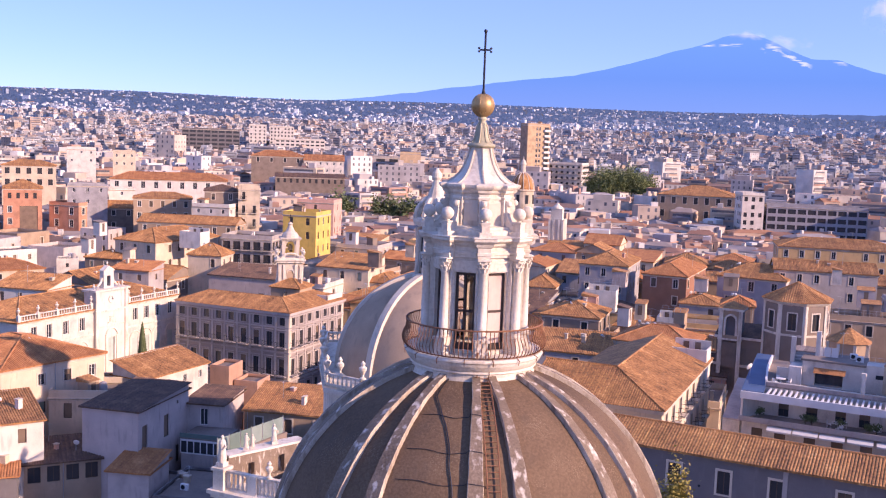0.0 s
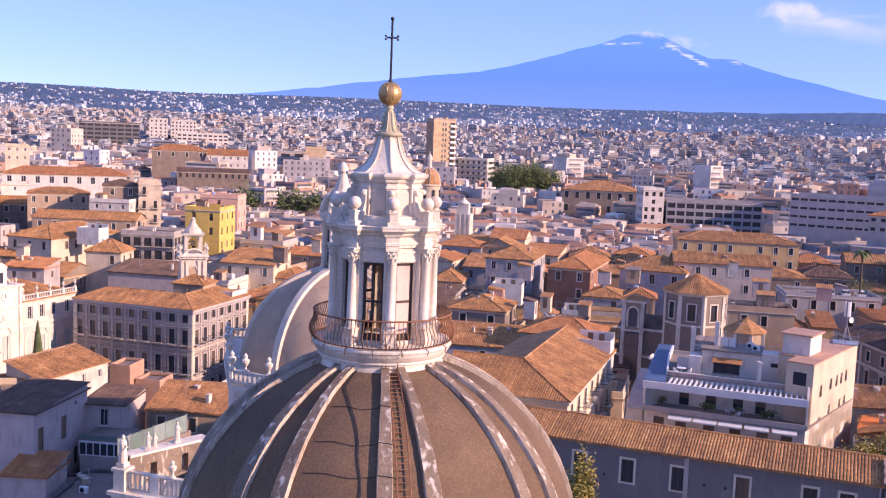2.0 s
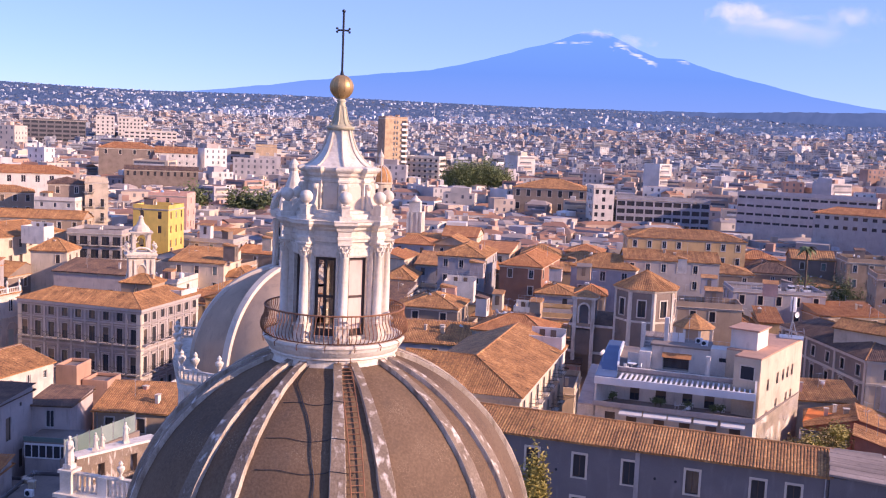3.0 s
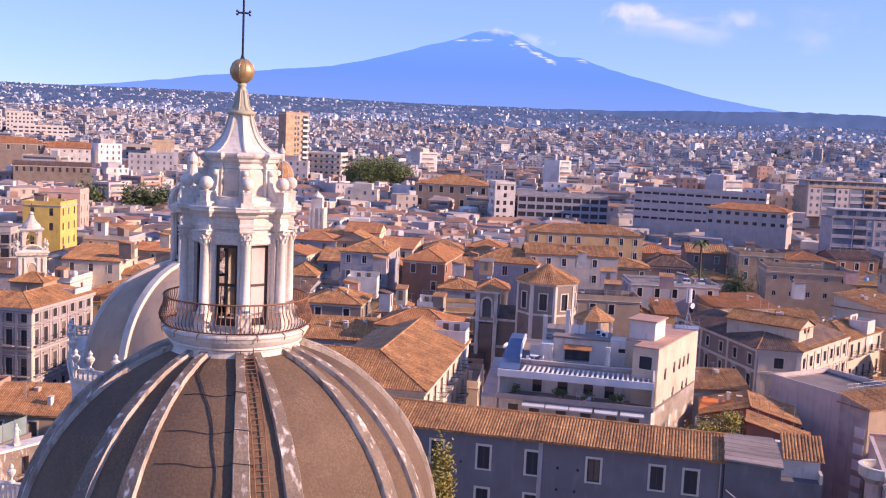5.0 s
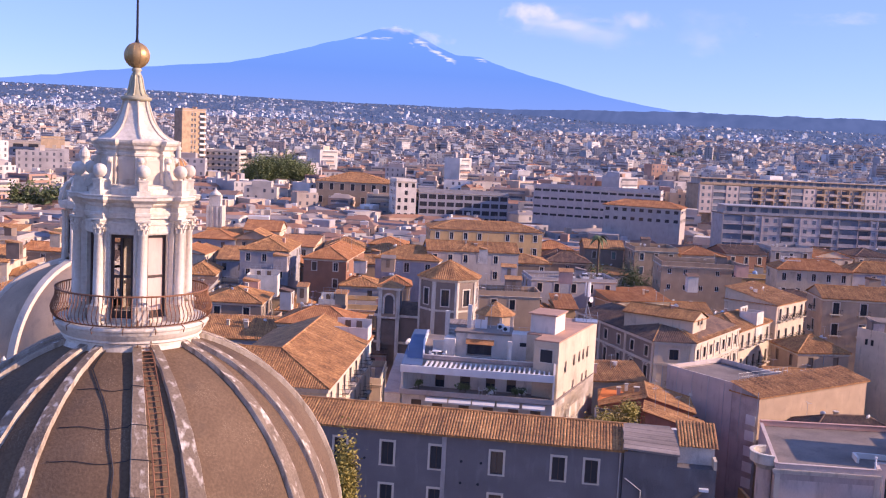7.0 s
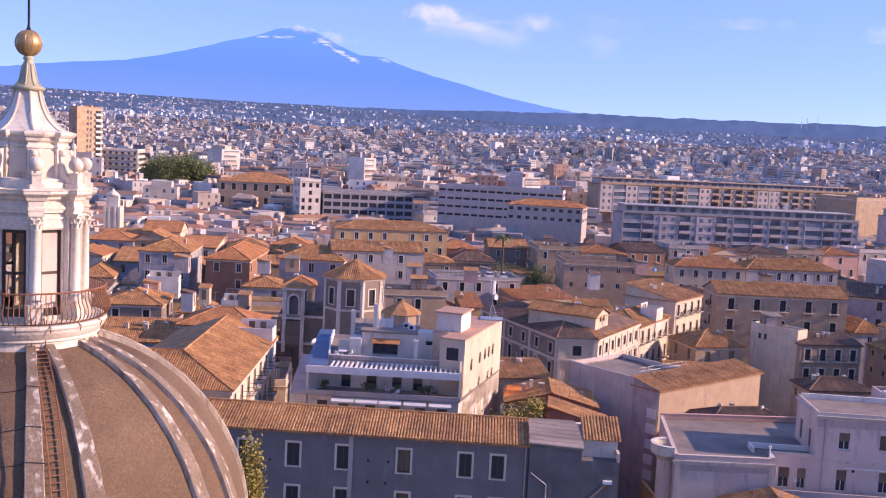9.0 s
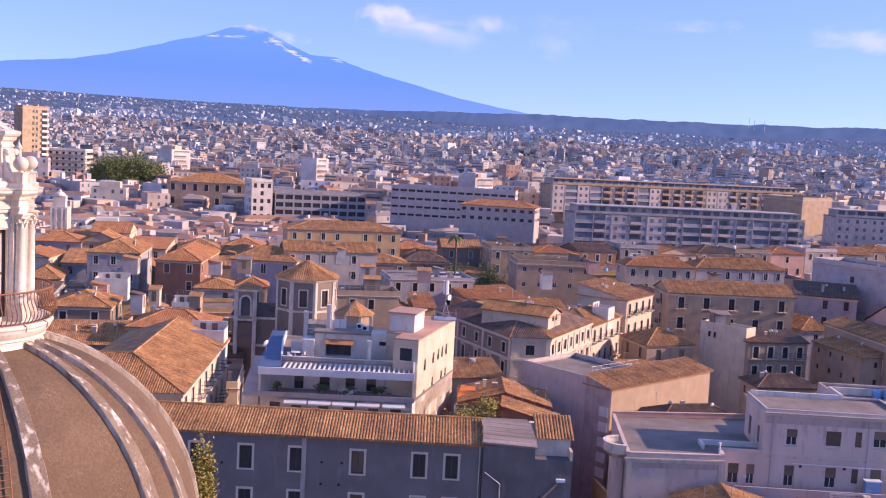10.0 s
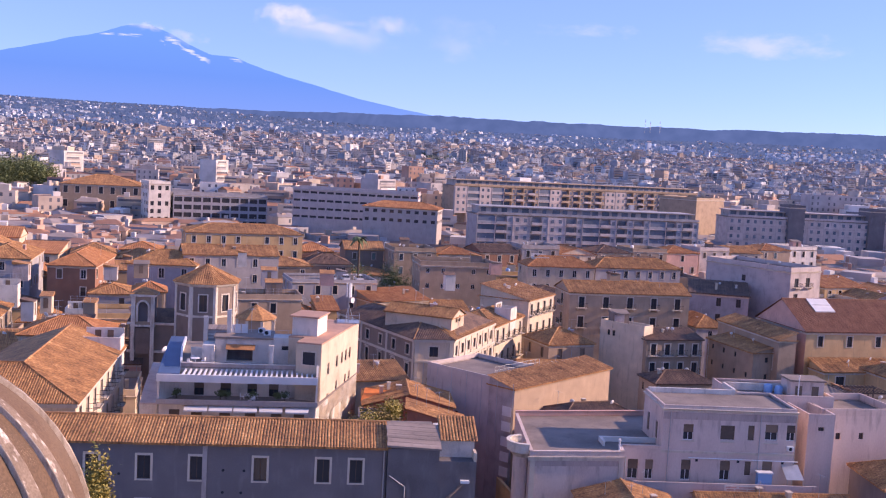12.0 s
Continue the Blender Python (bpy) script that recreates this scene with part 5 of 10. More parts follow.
def slab_block(label, ax, ay, ang, L, W, ze, floors, wall, seed, mix="bbwbg"):
    """A modern apartment slab: balcony bands, recessed backs, dividers and a terraced top floor."""
    rnd = random.Random(seed)
    b = thing("apartment_slab", label, "apartment block", pose(ax, ay, 0, 0, 0, ang), "apartment slabs")
    c = Matrix.Rotation(radians(ang), 3, "Z") @ Vector((L / 2, W / 2, 0))
    TAKEN.append((ax + c.x, ay + c.y, L / 2, W / 2, radians(ang)))
    zg = land(ax + c.x, ay + c.y) - 1
    part("core", Mesh().box(0, L, 1.6, W, zg, ze), WALLS[wall], b)
    part("roof", Mesh().box(-0.3, L + 0.3, 1.2, W + 0.2, ze, ze + 0.3), ROOF_FLAT, b)
    part("top_floor", Mesh().box(1.5, L - 1.5, 3.2, W - 1, ze + 0.3, ze + 2.9), WALLS["grey"], b)
    part("top_roof", Mesh().box(0.8, L - 0.8, 2.0, W - 0.5, ze + 2.9, ze + 3.2), WALLS[wall], b)
    part("roof_rail", Mesh().box(-0.2, L + 0.2, -0.1, 0.05, ze + 0.3, ze + 1.2), WALLS[wall], b)
    for k in range(int(L / 4)):
        part("top_window", Mesh().box(2 + 4 * k, 2 + 4 * k + rnd.uniform(1.5, 3.2), 3.1, 3.22, ze + 0.8, ze + 2.6), SLAB_GLASS, b)
    n = max(1, int(L / 6.6))
    w = L / n
    kinds = [rnd.choice(mix) for _ in range(n)]
    for f in range(floors):
        z = ze - 3.2 * (f + 1)
        part("floor_band", Mesh().box(-0.1, L + 0.1, 0, 1.6, z - 0.15, z + 0.12), WALLS["lilac"], b)
        for i in range(n):
            x0 = i * w
            if kinds[i] == "b":
                part("balcony_front", Mesh().box(x0 + 0.3, x0 + w * 0.62, -0.5, -0.35, z + 0.1, z + 1.05), WALLS["lilac"] if rnd.random() < 0.6 else WALLS[wall], b)
                part("window", Mesh().box(x0 + 0.5, x0 + w * 0.6, 1.5, 1.62, z + 0.15, z + 2.5), SLAB_GLASS, b)
                part("wall_panel", Mesh().box(x0 + w * 0.66, x0 + w, 0.1, 1.6, z + 0.12, z + 3.05), WALLS[wall], b)
                part("window", Mesh().box(x0 + w * 0.74, x0 + w * 0.9, 0.06, 0.16, z + 1.0, z + 2.3), SLAB_GLASS, b)
            elif kinds[i] == "w":
                part("wall_panel", Mesh().box(x0 + 0.05, x0 + w - 0.05, 0.1, 1.6, z + 0.12, z + 3.05), WALLS["lilac"], b)
                for q in (0.25, 0.7):
                    part("window", Mesh().box(x0 + w * q - 0.6, x0 + w * q + 0.6, 0.05, 0.15, z + 1.0, z + 2.4), SLAB_GLASS, b)
            else:
                part("glazed_loggia", Mesh().box(x0 + 0.1, x0 + w - 0.1, 0.3, 0.4, z + 0.12, z + 3.0), SLAB_GLASS, b)
                part("balcony_front", Mesh().box(x0 + 0.1, x0 + w - 0.1, 0.1, 0.25, z + 0.12, z + 1.1), WALLS["blue"], b)
    for i in range(n + 1):
        part("divider", Mesh().box(i * w - 0.12, i * w + 0.12, -0.05, 1.6, zg, ze), WALLS["lilac"] if i % 3 else WALLS["grey"], b)


def corner_palace():
    """A palace on a street corner: shaded wing coloured darker, cut corner with a balcony, sunlit wing coloured paler,
    one hipped roof.
    """
    pts = [(88.7, 169.9), (88.0, 140.9), (94.1, 138.5), (111.8, 151.2), (106.0, 159.3), (98.6, 153.8), (98.9, 169.9)]
    t = thing("palace", "corner palace with tall framed windows, balconies and a brown roof", "palace")
    ze, zg = 22.6, -1
    # Wall colour carries the light: stone for the shaded wing, cream for the sunlit.
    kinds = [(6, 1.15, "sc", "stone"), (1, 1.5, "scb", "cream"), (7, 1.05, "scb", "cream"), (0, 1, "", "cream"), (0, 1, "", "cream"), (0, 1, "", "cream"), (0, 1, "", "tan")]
    for (p, q), (n, w, st, wall) in zip(zip(pts, pts[1:] + pts[:1]), kinds):
        p, q = Vector((*p, 0)), Vector((*q, 0))
        u = (q - p).normalized()
        ln, a = (q - p).length, math.degrees(math.atan2(u.y, u.x))
        holes, tops = [], [(ze - 1.3, 1.7), (ze - 4.6, 2.9), (ze - 9.6, 3.0), (ze - 14.6, 3.0)]
        for i in range(n):
            c = ln * (i + 0.5) / n
            for zt, h in tops:
                holes.append((c - w / 2, c + w / 2, zt - h, zt))
                o = p + u * c
                wo = part("window", window_mesh(w, h, "s" if h < 2 else st, TRIM), None, t, m=pose(o.x, o.y, zt - h, 0, 0, a))
                if h > 2 and "b" in st:
                    balcony(w, TRIM, wo)
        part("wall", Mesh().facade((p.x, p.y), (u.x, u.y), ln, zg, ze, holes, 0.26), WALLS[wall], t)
        if n:
            for c in [0.35] + [ln * i / n for i in range(1, n) if n > 6 or i % 2 == 0] + [ln - 0.35]:
                part("pilaster", Mesh().box(c - 0.3, c + 0.3, -0.14, 0.02, zg, ze - 0.5), TRIM, t, m=pose(p.x, p.y, 0, 0, 0, a))
            for z in (ze - 0.5, ze - 4.0):
                part("cornice", Mesh().box(-0.1, ln + 0.1, -0.4 if z > ze - 1 else -0.2, 0.02, z, z + 0.42), TRIM, t, m=pose(p.x, p.y, 0, 0, 0, a))
    r1, rc, r4 = (93.7, 165.5, ze + 2.2), (94.3, 148.6, ze + 2.2), (106.2, 153.2, ze + 2.2)
    e = [(x, y, ze) for x, y in pts]
    e[0], e[1], e[2], e[3] = (88.2, 170.2, ze), (87.5, 140.6, ze), (94.1, 137.9, ze), (112.6, 151.1, ze)
    roof = part("roof", Mesh().add(e + [r1, rc, r4], [(0, 1, 8, 7), (1, 2, 8), (2, 3, 9, 8), (3, 4, 9), (4, 5, 8, 9), (5, 6, 7, 8), (6, 0, 7), (6, 5, 4, 3, 2, 1, 0)]), TILE_DARK, t)
    # Tiles likewise: dark on the shaded slopes, paler on the sunlit ones.
    rows = Mesh()
    tile_rows(rows, e[0], e[1], r1, rc, 0.3, 3)
    tile_rows(rows, e[1], e[2], rc, rc, 0.3, 4)
    tagged(part("roof_tiles", rows, TILE_DARK, roof), kind="stuff")
    rows = Mesh()
    tile_rows(rows, e[2], e[3], rc, r4, 0.3, 5)
    tile_rows(rows, e[3], e[4], r4, r4, 0.3, 6)
    tagged(part("roof_tiles", rows, TILE, roof), kind="stuff")
    part("ridge", Mesh().tube([Vector(r1), Vector(rc), Vector(r4)], 0.15, 6), TILE, roof)
    for k in (1, 2):
        part("ridge", Mesh().tube([Vector(e[k]), Vector(rc)], 0.13, 6), TILE, roof)
    TAKEN.append((93.5, 155, 6, 16, 0))
    TAKEN.append((101, 148, 11, 6, radians(36)))


house("white baroque palace with a balustraded roof and arched windows", -67.5, 160.8, 64, 38.8, 15, 22, "white", "hip", 2.6, rows=0, name="palace", category="palace", seed=2, group="", fine=True, trim=STONE,
      openings=[("f", u, 18.5, 1.2, 2.3, "sw") for u in (3.4, 6.6, 10.2, 13.9, 27.0, 30.0, 33.0, 36.6)] + [("f", u, 12.2, 1.5, 3.0, "gh") for u in (27.0, 30.0, 33.0, 36.6, 20.6, 13.9, 10.2)])
def grey_palace():
    """Palace on the square: a long shaded front, a sunny side front and a low L-shaped roof."""
    t = thing("palace", "weathered grey stone palace with balconies and a low tiled roof", "palace", pose(-48.9, 188.6, 0, 0, 0, -23.5))
    L, W, d, ze, zr = 25.0, 20.0, 8.5, 22.0, 23.9
    wm = WALLS["weathered"]
    tops = [(21.0, 1.5), (18.2, 2.7), (13.3, 3.0), (8.2, 3.2)]
    for o, u, ln, n, heading in (((0, 0), (1, 0), L, 9, 0), ((L, 0), (0, 1), W, 7, 90)):
        holes = []
        for i in range(n):
            c = ln * (i + 0.5) / n
            for zt, h in tops:
                holes.append((c - 0.6, c + 0.6, zt - h, zt))
                fine_window(1.2, h, "s" if h < 2 else ("scb" if (i + int(zt)) % 3 else "scbr"), WALLS["grey"], t, pose(o[0] + u[0] * c, o[1] + u[1] * c, zt - h, 0, 0, heading))
        part("wall", Mesh().facade(o, u, ln, -1, ze, holes, 0.28), wm, t)
        m = pose(o[0], o[1], 0, 0, 0, heading)
        for z, h, out in ((ze - 0.55, 0.5, 0.45), (ze - 1.0, 0.25, 0.2), (19.0, 0.25, 0.14), (14.4, 0.3, 0.2), (9.2, 0.35, 0.25)):
            part("string_course", Mesh().box(0, ln + out, -out, 0.01, z, z + h), WALLS["grey"], t, m=m)
        for c in [0.4] + [ln * i / n for i in range(1, n)] + [ln - 0.4]:
            wide = 0.42 if c in (0.4, ln - 0.4) else 0.2
            part("pilaster", Mesh().box(c - wide, c + wide, -0.12, 0.01, -1, ze - 1.0), WALLS["grey"] if wide < 0.4 else TRIM, t, m=m)
    part("rear_wall", Mesh().quad((L, W, -1), (L - d, W, -1), (L - d, W, ze), (L, W, ze)).quad((L - d, W, -1), (L - d, d, -1), (L - d, d, ze), (L - d, W, ze)).quad((L - d, d, -1), (0, d, -1), (0, d, ze), (L - d, d, ze)).quad((0, d, -1), (0, 0, -1), (0, 0, ze), (0, d, ze)), wm, t)
    k = 0.5
    e = [(-k, -k, ze), (L + k, -k, ze), (L + k, W + k, ze), (L - d - k, W + k, ze), (L - d - k, d + k, ze), (-k, d + k, ze)]
    r = [(d / 2, d / 2, zr), (L - d / 2, d / 2, zr), (L - d / 2, W - d / 2, zr)]
    roof = part("roof", Mesh().add(e + r, [(0, 1, 7, 6), (1, 2, 8, 7), (2, 3, 8), (3, 4, 7, 8), (4, 5, 6, 7), (5, 0, 6), (5, 4, 3, 2, 1, 0)]), TILE, t)
    for q, (p0, p1, q0, q1) in enumerate(((e[0], e[1], r[0], r[1]), (e[1], e[2], r[1], r[2]), (e[2], e[3], r[2], r[2]))):
        rows = Mesh()
        tile_rows(rows, p0, p1, q0, q1, 0.34, 30 + q)
        tagged(part("roof_tiles", rows, TILE, roof), kind="stuff")
    part("ridge", Mesh().tube([r[0], r[1], r[2]], 0.14, 6), TILE, roof)
    part("hip_ridge", Mesh().tube([e[1], r[1]], 0.13, 6), TILE, roof)
    part("roof_parapet", Mesh().box(L - 3.6, L - 0.2, W - 6.0, W - 5.7, ze, ze + 1.3).box(L - 0.5, L - 0.2, W - 6.0, W, ze, ze + 1.3), WALLS["white"], t, "white roof parapet")
    c = Matrix.Rotation(radians(-23.5), 3, "Z") @ Vector((L / 2, W / 2, 0))
    TAKEN.append((-48.9 + c.x, 188.6 + c.y, L / 2, W / 2, radians(-23.5)))


grey_palace()
house("small square house with a low pyramid roof by a bell tower", -33.6, 204.5, -18, 6.5, 6, 22.8, "tan", "hip", 1.5, rows=1, bay=3, win=(0.8, 1.0), style="h", seed=136, cornice=False)
house("plain lilac-white church nave with a dark roof", -52.6, 231.8, -17, 18, 10, 21, "lilac", "shed", 1.8, TILE_DARK, rows=1, bay=6, win=(1.3, 2.4), style="r", name="church_nave", category="church", seed=4, top_gap=3.5, storey=5)
house("small square turret house with a pyramid tiled roof", -60.5, 244.0, -10, 8.5, 8, 24, "cream", "hip", 2.6, rows=1, bay=2.8, win=(1.0, 2.0), style="s?", seed=5)
house("long cream house with a tiled roof beside a courtyard", -72.3, 257.7, 63, 25, 14, 25, "cream", "hip", 3, rows=2, seed=6, clutter=2)
house("modern grey framed block with glazed balconies", -57.5, 268, -8, 14, 12, 26, "grey", "flat", rows=3, storey=3.4, bay=2.6, win=(2.0, 2.2), style="b", seed=7, skip=0, name="office_block", category="block")
house("bright yellow plastered apartment house", -43.6, 284, -14, 10.0, 12, 31.6, "yellow", "flat", rows=3, bay=3.2, style="?", seed=8, clutter=2)
house("salmon pink house with a flat roof", -48.7, 349, -8, 13, 12, 31, "pink", "flat", rows=3, bay=3.2, style="?", seed=9, clutter=2)
house("white plastered flat-roofed block", -78.4, 321, -10, 12.5, 10, 30.3, "white", "flat", rows=2, bay=3, style="w", win=(0.9, 1.3), seed=10, clutter=2)
house("long white convent range with an orange tiled roof", -127.5, 391, 12, 44.5, 14, 34.6, "white", "hip", 2.6, TILE_ORANGE, rows=1, bay=4.5, win=(1.6, 2.6), style="w", seed=11, sides="f")
house("brown barracks range with an orange tiled roof", -102.4, 550.6, 9, 29, 16, 42.0, "stone", "hip", 3.0, TILE_ORANGE, rows=1, bay=6, win=(1.4, 2.4), style="s", seed=12, sides="f")
house("white barracks wing with a bright orange roof", -74.0, 553.0, 6.5, 22, 16, 40.4, "white", "gable", 3.0, TILE_ORANGE, rows=2, bay=3.4, win=(1.0, 1.4), style="w", seed=120, sides="f")
house("pale blue flat-roofed block beside a convent", -126.2, 342.5, 19, 13, 10, 34.2, "blue", "flat", rows=2, bay=4, style="w", win=(1.0, 1.4), seed=121, parapet=0.5)
house("low white annex of a convent", -116.2, 355.0, 17, 8.8, 9, 32.6, "white", "flat", rows=1, bay=4, style="w", win=(0.9, 1.2), seed=122, parapet=0.5)
house("brown town house with two low tiled roofs", -102.0, 336.9, 15, 19.0, 12, 31.0, "tan", "hip", 1.8, TILE, rows=2, bay=3.6, style="s?", seed=123)
house("brown plastered house with a low tiled roof", -75.4, 325.0, 12, 11, 12, 35.0, "stone", "hip", 1.8, TILE_DARK, rows=3, bay=3.4, style="s?", seed=124)
house("pale carved house front with tall windows", -64.2, 323.7, 10, 6.8, 10, 36.0, "cream", "flat", rows=3, storey=4.4, bay=2.2, win=(1.0, 2.4), style="sb", seed=125, parapet=1.2)
house("white flat-roofed house among tiled roofs", -180.0, 487.9, 19, 13.4, 12, 43.4, "white", "flat", rows=2, bay=3.4, win=(1.0, 1.3), style="w", seed=126)
house("cream flat-roofed house with square windows", -159.9, 494.8, 18, 10.6, 10, 42.4, "cream", "flat", rows=2, bay=2.6, win=(1.0, 1.4), style="w", seed=127)
house("dark grey office block with ribbon windows", -222.4, 872.0, 13, 49, 16, 56.0, "dark", "flat", rows=5, storey=3.6, bay=5.4, win=(5.0, 1.9), style="", seed=128, skip=0, name="office_block", category="block")
house("white twin apartment tower", -176.1, 933.5, 10, 16, 14, 61.4, "white", "flat", rows=6, storey=3.2, bay=3.2, win=(1.4, 1.6), style="", seed=129, name="apartment_tower", category="tower")
house("white wide apartment tower", -157.3, 937.0, 9, 22, 14, 60.6, "white", "flat", rows=6, storey=3.2, bay=3.0, win=(1.4, 1.6), style="", seed=130, name="apartment_tower", category="tower")
house("low white apartment range", -149.3, 918.0, 8, 45, 12, 49.6, "white", "flat", rows=3, storey=3.2, bay=4.4, win=(3.0, 1.4), style="", seed=132, name="apartment_block", category="block")
house("plain beige apartment tower", -23.8, 620.2, 2, 12.7, 12, 45.0, "apricot", "flat", rows=0, seed=133, name="apartment_tower", category="tower", side_wall="tan", openings=[("r", u, 41.5 - 3.1 * i, 1.4, 1.6, "w") for i in range(5) for u in (3, 8)])
house("grey block of flats with balcony bands", -49.3, 638.8, 3, 24.8, 12, 41.6, "grey", "flat", rows=5, storey=3.1, bay=6.2, win=(5.4, 1.8), style="", seed=134, skip=0, name="apartment_block", category="block")
house("long grey stone range with arched windows", -80.0, 494.0, 7, 34, 12, 33.4, "stone", "gable", 1.6, TILE_DARK, rows=1, bay=3.0, win=(1.2, 2.0), style="", seed=135, skip=0)
house("red and ochre tower house with small arched top windows", -144, 333, 22, 12, 12, 33, "pink", "hip", 2.6, TILE, rows=0, seed=13, name="tower_house", category="house", front_wall="salmon",
      openings=[("f", 2.0 + 2.6 * i, 29.6, 1.1, 1.9, "") for i in range(4)] + [("f", 2.0, z, 1.2, 2.0, "sw") for z in (17, 21, 25)] + [("f", 7.8, 18.5, 5.6, 8.6, "h")])
house("cream loggia building with an arched upper floor", -173, 399, 20, 20, 12, 38, "cream", "hip", 2.0, TILE, rows=2, storey=4.5, bay=3.2, win=(1.8, 2.4), style="s", seed=131, skip=0)
house("salmon plastered house with white trim", -133, 344, -18, 12, 10, 27.5, "salmon", "flat", rows=3, storey=4.2, bay=4, win=(1.6, 2.4), style="sw", seed=14, skip=0)
house("low wide house with a broad orange tiled roof", -56.2, 128.5, 55, 16, 18, 22, "cream", "hip", 2.5, TILE_ORANGE, rows=2, bay=3.2, style="s?", win=(1.1, 1.6), seed=15, top_gap=1.4)
house("white house with a tiled roof below the palace", -40.9, 140.4, 63.4, 13.9, 6, 18.5, "white", "shed", 2.0, rows=2, bay=2.8, win=(0.8, 1.2), style="w", seed=16, cornice=False, group="")
house("plain lilac house with a dark single-pitch roof", -44.0, 124.1, -14, 7.9, 13, 19, "lilac", "shed", 0.7, TILE_DARK, rows=0, group="", seed=17, cornice=False, openings=[("r", 1.6, 13.8, 1.3, 3.0, "h"), ("r", 7.0, 13.8, 1.3, 3.0, "h"), ("r", 10.0, 17.5, 0.5, 0.5, ""), ("r", 10.0, 9.5, 1.0, 2.4, "h")])
house("dark-roofed shaded house with a balcony terrace", -33.8, 134.6, -8, 5.6, 8.7, 17, "lilac", "shed", 0.4, TILE_DARK, rows=0, group="", seed=18, cornice=False, openings=[("f", 2.9, 14.0, 1.1, 2.3, "w")])
house("small low outbuilding with a tiled roof", -38.6, 117.5, -8, 5.2, 6, 13, "lilac", "shed", 1.0, TILE_ORANGE, rows=0, group="", seed=19, cornice=False)
house("pale plastered house with a tiled roof", -56, 115.5, 33, 10, 10, 18.0, "white", "shed", 1.6, rows=1, bay=4, style="h", win=(1, 1.8), seed=20, cornice=False)
house("cream terrace house with a flat roof", -51.8, 133.3, 5, 10, 8, 17.5, "cream", "flat", rows=1, bay=3.4, win=(1.1, 2.1), style="h", seed=21)
house("low tiled roof behind the dome", -26.3, 139, -10, 13, 9, 15, "tan", "shed", 2.0, rows=1, seed=22, cornice=False)
house("grey stone house with a low tiled hip roof", 20.0, 181.8, -20, 10.5, 11.5, 23, "stone", "hip", 2.0, rows=1, bay=3.4, style="s", seed=23, clutter=1)
house("low blue-grey house with a tiled roof", 17.0, 171.6, -16, 16, 8, 18.5, "blue", "shed", 2.6, rows=1, bay=5, style="s", win=(1.0, 1.2), seed=24, cornice=False)
house("blue-grey house with a brown hip roof", 36.4, 250.2, -20, 12.1, 20, 24.5, "blue", "hip", 2.6, rows=2, style="sw", seed=25, clutter=2)
house("brown stone house with a large hip roof", 48.8, 232.7, -25, 10.2, 24, 24.7, "brick", "hip", 2.4, TILE_ORANGE, rows=2, style="s?", seed=26, skip=0.4)
house("blue-grey palace with framed windows", 68.4, 240, -30, 16, 13, 24, "blue", "hip", 3, rows=2, bay=4, win=(1.3, 2.4), style="sw", seed=27, name="palace", category="palace")
house("long low range with a brown tiled roof", 80.7, 236, -14, 23, 11, 26.4, "grey", "gable", 2, rows=2, style="sw", seed=28, clutter=2)
house("ochre palace with a wide hip roof", 94.7, 275, -14, 33, 16, 28.3, "ochre", "hip", 2.2, rows=2, bay=4, style="sw", seed=29, clutter=3)
house("large grey-ochre public building with a tiled hip roof", 101, 459.7, -20, 34.4, 30, 33, "tan", "hip", 4.2, rows=2, storey=6, bay=4.5, win=(1.8, 3.0), style="s", seed=30, name="public_building", category="building", skip=0, sides="fr")
house("white and blue modern apartment block", 125.0, 410.1, -4.6, 8.9, 14, 36.2, "white", "flat", rows=5, storey=3.2, bay=2.6, win=(1.4, 1.8), style="", seed=31, name="apartment_block", category="block")
house("grey modern block with strip windows", 135.0, 409.0, -12.0, 39.0, 14, 31.9, "blue", "flat", rows=4, storey=3.2, bay=3.6, win=(3.2, 1.9), style="", seed=32, skip=0, name="office_block", category="block")
house("long pale grey modern block with ribbon windows", 178.4, 386.5, -36.0, 52.5, 14, 37.0, "lilac", "flat", rows=4, storey=3.4, bay=3.4, win=(2.8, 0.9), style="", seed=33, skip=0, name="office_block", category="block")
house("modern block with a wide red tiled roof", 185.4, 338.2, -40.9, 28.9, 14, 33.1, "grey", "hip", 2.2, TILE_ORANGE, rows=2, storey=3.3, bay=3, win=(1.6, 1.2), style="", seed=34, skip=0, name="apartment_block", category="block")
# Shade and sun in the wall colours: darker front, paler apricot sunlit side.
house("tall brown apartment tower with a pale balcony side", 47.0, 584.9, -60, 7.2, 15.7, 64.6, "tan", "flat", rows=0, seed=35, name="apartment_tower", category="tower", side_wall="apricot", clutter=5,
      openings=[("r", u, 61.4 - 3.1 * i, 1.2, 1.9, "w") for i in range(15) for u in (6.6, 8.6)] + [("r", 13.3, 61.2 - 3.1 * i, 3.4, 2.2, "") for i in range(15)])


def tower_balconies():
    """White balcony fronts up the sunny side of the apartment tower."""
    m = pose(47.0, 584.9, 0, 0, 0, -60)
    t = thing("balcony_stack", "stack of white balconies on an apartment tower", "balconies", m)
    for i in range(15):
        z = 61.0 - 3.1 * i
        part("balcony", Mesh().box(7.2, 8.3, 11.4, 15.4, z - 0.2, z).box(8.2, 8.35, 11.4, 15.4, z, z + 1.0).box(7.2, 8.3, 11.3, 11.45, z, z + 1.0), WHITE_PAINT, t)


